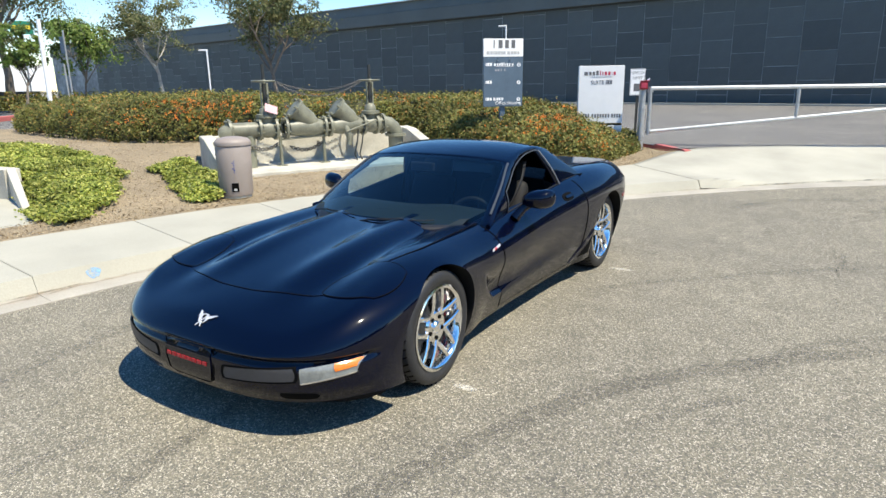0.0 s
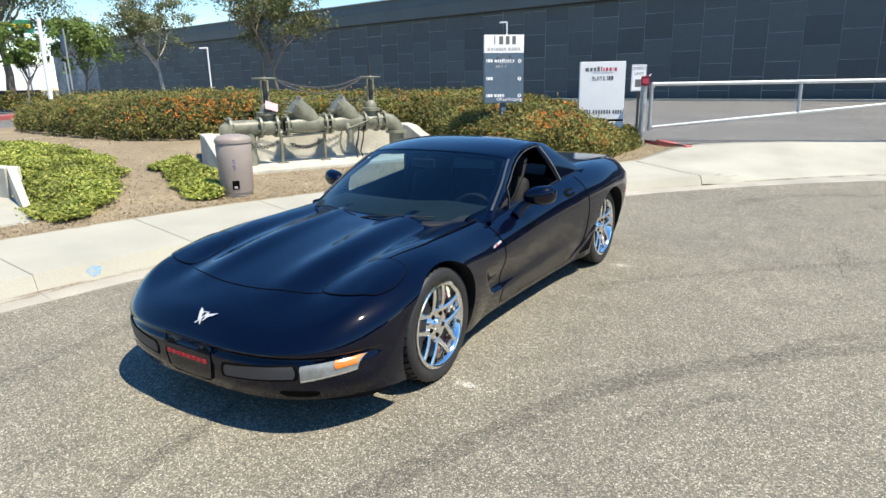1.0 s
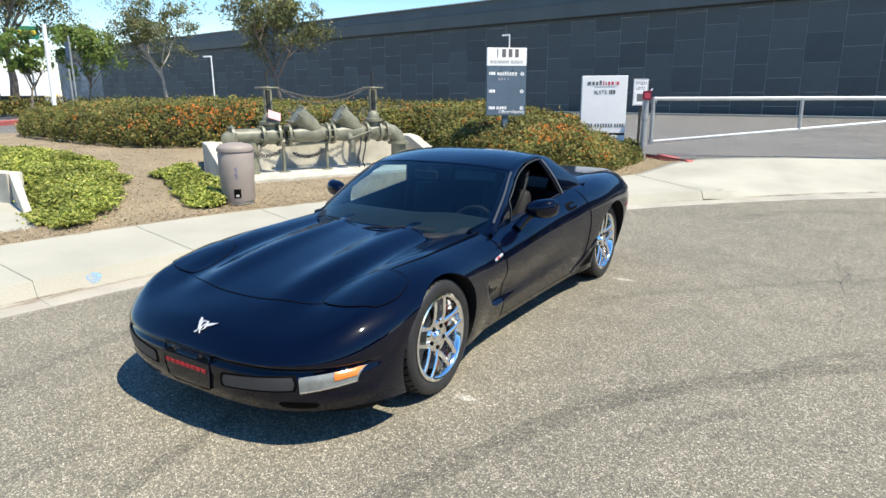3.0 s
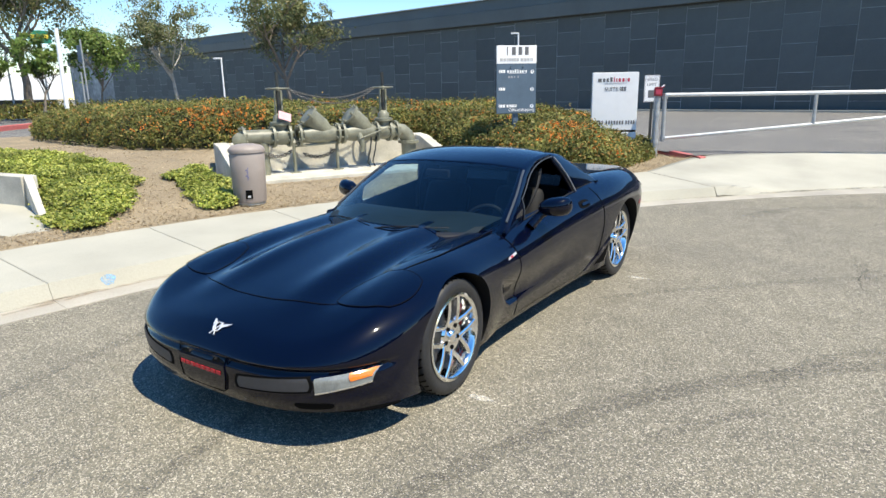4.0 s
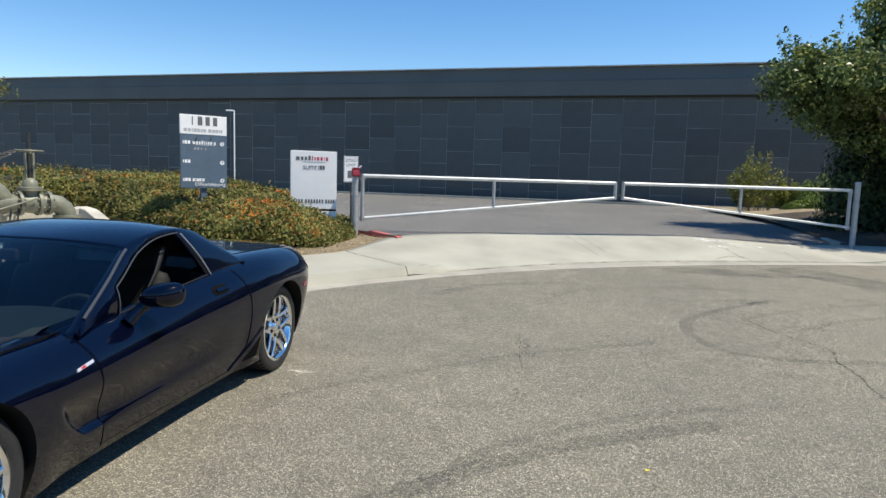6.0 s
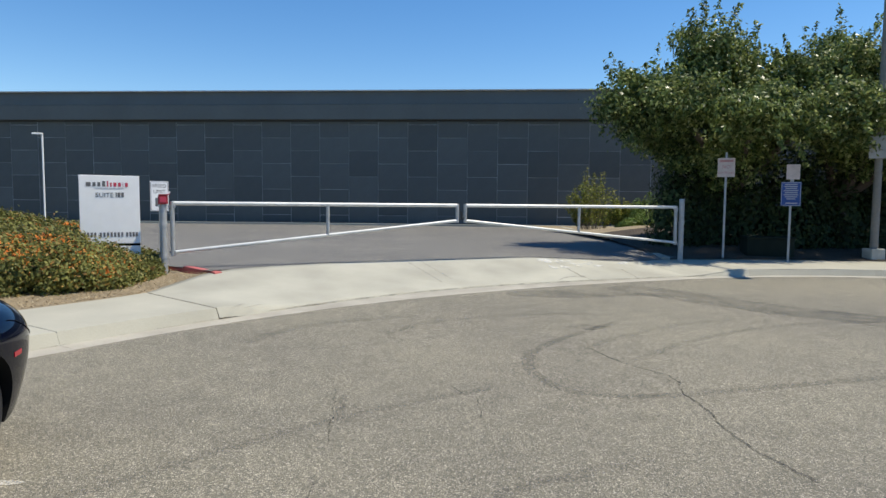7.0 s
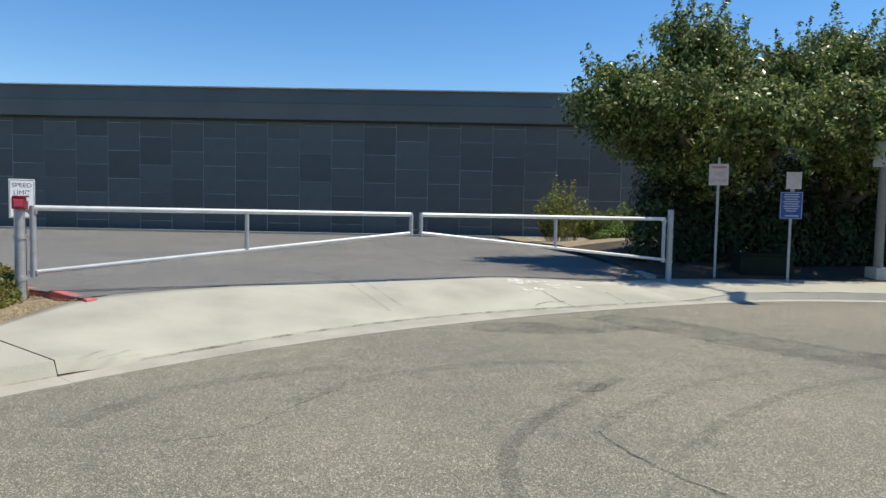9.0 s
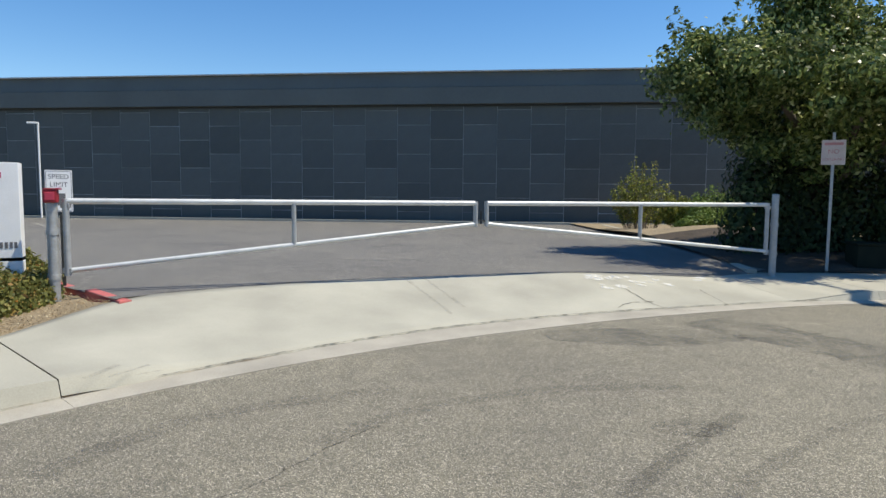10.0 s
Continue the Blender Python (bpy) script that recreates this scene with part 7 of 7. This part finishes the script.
# ivy patches on the bank
def ivy(name, poly, count, label, seed):
    b = tagged(new(name), label, "ground cover", kind="stuff")
    nrg = np.random.default_rng(seed)
    xs, ys_ = [p[0] for p in poly], [p[1] for p in poly]
    cs = []

    def depth(x, y):
        inside, best = False, 9.0
        for (x0, y0), (x1, y1) in zip(poly, poly[1:] + poly[:1]):
            if (y0 > y) != (y1 > y) and x < (x1 - x0) * (y - y0) / (y1 - y0) + x0:
                inside = not inside
            t = min(max(((x - x0) * (x1 - x0) + (y - y0) * (y1 - y0)) / ((x1 - x0) ** 2 + (y1 - y0) ** 2), 0), 1)
            best = min(best, math.hypot(x - x0 - t * (x1 - x0), y - y0 - t * (y1 - y0)))
        return best if inside else -best

    while len(cs) < count:
        x, y = nrg.uniform(min(xs), max(xs)), nrg.uniform(min(ys_), max(ys_))
        d = depth(x, y) + 0.20 * noise.noise(Vector((x * 2, y * 2, 0)))
        if d < 0.12:
            continue
        h = 0.17 * min(d / 0.35, 1) ** 0.6 * (0.8 + 0.5 * noise.noise(Vector((x * 3, y * 3, 5))) + 0.3 * noise.noise(Vector((x * 9, y * 9, 2))))
        for k in range(5):
            cs.append((x + nrg.normal(0, 0.05), y + nrg.normal(0, 0.05), land(x, y) + h * nrg.uniform(0.35, 1.05) + 0.01))
    leaf_mesh("leaves", np.array(cs), np.tile([0.25, -0.15, 1.0], (len(cs), 1)), 0.0215, "leaf_cover", b, 0.7, 0.65, seed)


ivy("ivy_bed", [(-15.5, 4.9), (-13.2, 5.3), (-12.0, 5.6), (-10.7, 5.75), (-9.4, 5.45), (-8.25, 4.95), (-7.5, 4.35), (-6.95, 3.85), (-6.75, 3.45), (-6.85, 3.15), (-7.3, 3.16), (-7.7, 3.30), (-8.1, 3.38), (-8.85, 3.74), (-9.3, 3.98), (-12, 4.0), (-15.5, 4.0)], 98000, "bright green ivy spreading over the bank by the drain inlet", 51)
ivy("ivy_bed", [(-8.9, 5.6), (-9.1, 6.05), (-9.0, 6.6), (-8.1, 6.2), (-7.25, 5.65), (-6.6, 5.3), (-6.5, 4.95), (-6.75, 4.75), (-7.2, 4.85), (-7.9, 5.2)], 40000, "bright yellow-green ivy beside the plastic drum", 52)
bush("far_hedge", [(-47 + i * 1.1, 14.0 + i * 0.62, 0.5, 1.0, 0.9, 1.0) for i in range(18)], "distant clipped green hedge behind the red kerb", "hedge", "leaf_hedge", 0.09, 700, 44)

# mulch chips and crumbs on the bank
nrg = np.random.default_rng(61)
cs = []
for i in range(48000):
    a, r = nrg.uniform(133, 180), nrg.uniform(0.0, 1.0) ** 1.5 * 9
    x, y = polar(walk_edge(a) + 0.04 + r, a)
    cs.append((x, y, land(x, y) + (rear_height(a) - 0.17) * math.exp(-r / 1.2) + 0.012))
chips = leaf_mesh("mulch_chips", np.array(cs), np.tile([0, 0, 1.0], (len(cs), 1)), 0.016, "chip", None, 0.33, 0.35, 61)
tagged(chips, "loose bark chips scattered over the planting bank", "mulch", kind="stuff")


# ---- marks on the asphalt ----
for line, w, m in ((bend([(3.35, 9.73), (2.80, 9.15), (2.33, 8.64), (2.02, 8.18), (1.89, 7.86), (1.85, 7.57), (1.86, 7.26), (1.93, 6.98), (2.07, 6.78), (2.29, 6.68), (2.53, 6.65), (2.83, 6.67), (3.12, 6.73), (3.57, 6.82), (4.05, 6.94), (4.8, 7.10), (6.3, 7.36)], 5), 0.12, "skid"),
                   (bend([(2.90, 7.77), (3.21, 8.04), (3.60, 8.44), (4.10, 8.79), (4.67, 9.16), (5.27, 9.42), (5.94, 9.63), (7.4, 9.8)]), 0.10, "skid_faint"),
                   (bend([(2.59, 8.26), (2.92, 8.64), (3.42, 9.08), (4.04, 9.52), (5.0, 9.95)]), 0.10, "skid_faint"),
                   (bend([(-1.40, 1.15), (-1.29, 1.57), (-1.17, 1.95), (-1.02, 2.38), (-0.89, 2.72), (-0.72, 3.02), (-0.50, 3.30), (-0.28, 3.57), (0.0, 3.86), (0.28, 4.12), (0.58, 4.36), (0.96, 4.60), (1.5, 4.90)], 6), 0.14, "skid"),
                   (bend([(-0.14, 3.74), (0.04, 4.03), (0.24, 4.29), (0.56, 4.59), (0.90, 4.84), (1.45, 5.14), (2.2, 5.45)]), 0.10, "skid_faint"),
                   (bend([(-1.44, 4.53), (-1.06, 4.99), (-0.69, 5.34), (-0.29, 5.72), (0.14, 6.10), (0.70, 6.50), (1.5, 6.95)]), 0.09, "skid_faint"),
                   (bend([(-0.52, 2.7), (-0.44, 2.84), (-0.29, 3.05), (-0.12, 3.25)]), 0.08, "skid_faint"),
                   (bend([(-2.08, 0.72), (-2.16, 1.03), (-2.21, 1.20), (-2.25, 1.37), (-2.28, 1.55), (-2.32, 1.81)]), 0.09, "skid"),
                   (bend([(-2.70, 0.6), (-2.69, 0.86), (-2.68, 1.05), (-2.64, 1.25)]), 0.09, "skid_faint"),
                   (bend([(-3.9, 2.4), (-3.75, 1.4), (-3.4, 0.4), (-2.8, -0.6)]), 0.12, "skid_faint"),
                   (bend([(0.24, 6.75), (0.25, 6.49), (0.25, 6.20)]), 0.06, "skid"),
                   (bend([(0.43, 9.08), (0.88, 9.66), (1.51, 10.06), (2.22, 10.29), (3.2, 10.4)]), 0.16, "skid_faint"),
                   (bend([(-1.00, 8.59), (-0.82, 9.06), (-0.33, 9.69), (0.84, 10.25)]), 0.20, "skid_faint")):
    ribbon("tyre_mark", line, w, m, "faint dark tyre mark curving over the asphalt", "tyre mark", 0.10)
for i, (pts, w) in enumerate((([(2.63, 8.31), (2.67, 8.04), (2.75, 7.73), (2.87, 7.47), (2.96, 7.32), (3.03, 7.24), (3.02, 7.01), (2.96, 6.81), (2.92, 6.67), (2.94, 6.45), (2.91, 6.22), (2.87, 6.04), (2.85, 5.6), (2.95, 5.1)], 0.030),
                              ([(0.16, 6.89), (0.20, 6.33), (0.25, 5.78)], 0.014), ([(0.23, 5.29), (0.24, 4.77)], 0.008),
                              ([(1.09, 6.98), (1.13, 6.85), (1.17, 6.76)], 0.012), ([(1.27, 6.58), (1.26, 6.34), (1.25, 6.17)], 0.012),
                              ([(-0.27, 8.27), (-0.03, 8.35), (0.18, 8.47), (0.37, 8.80), (0.50, 9.02), (0.62, 9.22), (0.80, 9.43)], 0.020),
                              ([(3.03, 7.24), (2.96, 7.05), (2.86, 6.95)], 0.014))):
    ribbon("crack", jagged(pts, 0.014, 0.06, i), w * 0.55, "crack", "thin dark crack in the asphalt", "crack", 0.5, 0.005)
for i, (pts, w, m) in enumerate((([(3.99, 14.80), (4.19, 14.23), (4.47, 13.89), (4.80, 13.82)], 0.020, "crack"), ([(3.66, 13.9), (3.72, 14.0), (3.90, 14.17), (4.26, 14.30)], 0.022, "crack"),
                                 ([(0.05, 15.95), (0.29, 15.3), (0.90, 14.0), (1.33, 13.1)], 0.05, "skid_faint"), ([(0.30, 15.98), (0.57, 15.4), (1.12, 14.2), (1.5, 13.4)], 0.05, "skid_faint"),
                                 ([(5.3, 15.2), (5.37, 14.3)], 0.016, "crack"), ([(-1.52, 9.98), (-1.50, 10.2), (-1.49, 10.46)], 0.05, "skid_faint"), ([(-1.37, 10.06), (-1.33, 10.3), (-1.29, 10.56)], 0.04, "skid_faint"), ([(-1.22, 10.2), (-1.12, 10.45)], 0.03, "skid_faint"))):
    faint = m == "skid_faint"
    ribbon("apron_mark" if faint else "apron_crack", jagged(pts, 0.004 if faint else 0.018, 0.08, i + 20), w, m, "faint tyre track over the concrete apron" if faint else "thin dark crack in the concrete apron", "tyre mark" if faint else "crack", 0.3, apron_z)
# sun dapples painted as white patches along the top of the apron by the gate
rng = random.Random(77)
for i in range(30):
    a = rng.uniform(99.5, 109.0)
    x, y = polar(walk_edge(a) - 0.12 - 0.75 * rng.random() ** 1.5, a)
    n = rng.randint(5, 7)
    turn, size = rng.uniform(0, 6.3), rng.uniform(0.06, 0.15)
    pts = [(x + size * rng.uniform(0.6, 1.1) * math.cos(turn + 2 * math.pi * k / n), y + 0.7 * size * rng.uniform(0.6, 1.1) * math.sin(turn + 2 * math.pi * k / n)) for k in range(n)]
    tagged(mesh_ob("dapple_patch", [(*p, apron_z(*p) + 0.002) for p in pts], [tuple(range(n))], "sun_dapple"), "white patch painted as dappled sunlight on the concrete apron", "paint mark", kind="structure")
ribbon("gutter_crack", jagged([polar(kerb_foot(a) - 0.03, a) for a in span(205, 138, 70)], 0.006, 0.12, 33), 0.020, "crack", "dirty joint at the foot of the kerb", "crack", 0.6, 0.019)
ribbon("gutter_stain", [polar(kerb_foot(a) - 0.10 + 0.02 * math.sin(a), a) for a in span(175, 166, 24)], 0.045, "stain", "rusty stain along the gutter", "stain", 0.5, 0.018)
ribbon("gutter_crack", jagged([polar(kerb_foot(a) + 0.005, a) for a in span(136, 96, 40)], 0.012, 0.08, 31), 0.026, "crack", "dirty joint between gutter and apron", "crack", 0.7, 0.0335)
for i, pts in enumerate(([(1.08, 27.39), (2.06, 23.23), (3.51, 20.96), (5.2, 19.5)], [(-1.21, 17.52), (-0.27, 16.94), (0.61, 17.36), (0.99, 16.6)], [(-6.5, 21.0), (-3.0, 20.2), (0.3, 20.6)])):
    ribbon("lot_crack", jagged(pts, 0.05, 0.2, i + 40), 0.035, "crack", "dark crack in the car park asphalt", "crack", 0.5, lambda x, y: lot_height(x, y) + 0.006)
for a, b in (((-15.5, 31.2), (-13.2, 28.2)), ((-12.66, 30.7), (-9.8, 27.5)), ((-7.9, 25.3), (-7.0, 26.8))):
    ribbon("bay_line", bend([a, ((a[0] + b[0]) / 2, (a[1] + b[1]) / 2), b]), 0.09, "chalk", "worn white parking line on the car park asphalt", "road marking", 0.3, lambda x, y: lot_height(x, y) + 0.006)
ribbon("asphalt_patch", bend([(4.54, 13.3), (5.05, 12.5), (5.70, 11.34), (6.3, 10.5), (7.6, 9.3), (10.5, 8.0)]), 1.0, "dark_stain", "dark band of newer asphalt", "patch", 0.1, 0.0028)
for x, y, rx, ry, m, lab in ((3.4, 12.3, 1.2, 0.45, "dark_stain", "dark patch near the gutter"), (2.92, 9.44, 0.30, 0.16, "skid", "small dark patch in the asphalt"), (0.98, 4.15, 0.012, 0.012, "sign_yellow", "yellow speck on the asphalt"),
                             (-1.42, 2.60, 0.07, 0.028, "chalk", "pale scuff on the asphalt by the wheel"), (-1.39, 5.24, 0.10, 0.03, "chalk", "pale scuff on the asphalt")):
    pts = [(x + rx * math.cos(a) * (1 + 0.25 * noise.noise(Vector((math.cos(a) * 2 + x, math.sin(a) * 2, 0)))), y + ry * math.sin(a), 0.0032) for a in span(0, 2 * math.pi, 30)[:-1]]
    tagged(mesh_ob("stain", pts, [tuple(range(30))], m), lab, "stain", kind="structure")
for a, r, m in ((134.2, 13.88, "stain"), (131.5, 13.90, "stain"), (173.0, 13.80, "stain"), (138.3, 13.84, "stain")):
    x, y = polar(r, a)
    d = Vector((-math.sin(radians(a)), math.cos(radians(a))))
    s = Vector((d.y, -d.x))
    z = 0.024
    v = [(x + d.x * u * 0.32 + s.x * w * 0.035, y + d.y * u * 0.32 + s.y * w * 0.035, z) for u, w in ((-1, -1), (-0.5, -1.3), (0.6, -1), (1, 0), (0.5, 1), (-0.6, 1.2))]
    tagged(mesh_ob("rust_stain", v, [tuple(range(6))], "stain"), "rusty stain in the gutter", "stain", kind="structure")
pts = []
for a in span(0, 2 * math.pi, 16)[:-1]:
    # on the leaning face of the kerb
    z = 0.080 + 0.045 * math.sin(a)
    pts.append((*polar(13.786 + 0.45 * (z + 0.05), 171.55 + 0.24 * math.cos(a) * (1 + 0.2 * math.sin(3 * a))), z))
tagged(mesh_ob("paint_mark", pts, [tuple(range(15))], "blue_mark"), "pale blue paint mark on the kerb face", "paint mark", kind="structure")


# ---- cladding panels of the long wall ----
panel_w, panel_h = 1.56, 1.352
shapes = {}
rng = random.Random(9)


def panel_mesh(w, h):
    key = (round(w, 3), round(h, 3))
    if key not in shapes:
        bm = box(0, 0, 0, w - 0.026, 0.06, h - 0.026, 0.006)
        me = bpy.data.meshes.new("panel")
        bm.to_mesh(me)
        bm.free()
        me.materials.append(M["panel"])
        shapes[key] = me
    return shapes[key]


col = 0
x = -6.841 - 50 * panel_w
while x < 30:
    z = 3.592 - 4 * panel_h + (panel_h * 0.5 if col % 2 == 0 else 0.0)
    while z < WZ1 - 0.05:
        z0, z1 = max(z, WZ0), min(z + panel_h, WZ1 - 0.06)
        if z1 - z0 > 0.04:
            ob = new("panel", panel_mesh(panel_w, z1 - z0))
            ob.parent = building
            ob.location = (x + panel_w / 2, 0.012 - rng.choice((0.0, 0.0, 0.003, 0.006, 0.010)), z0)
        z += panel_h
    x += panel_w
    col += 1
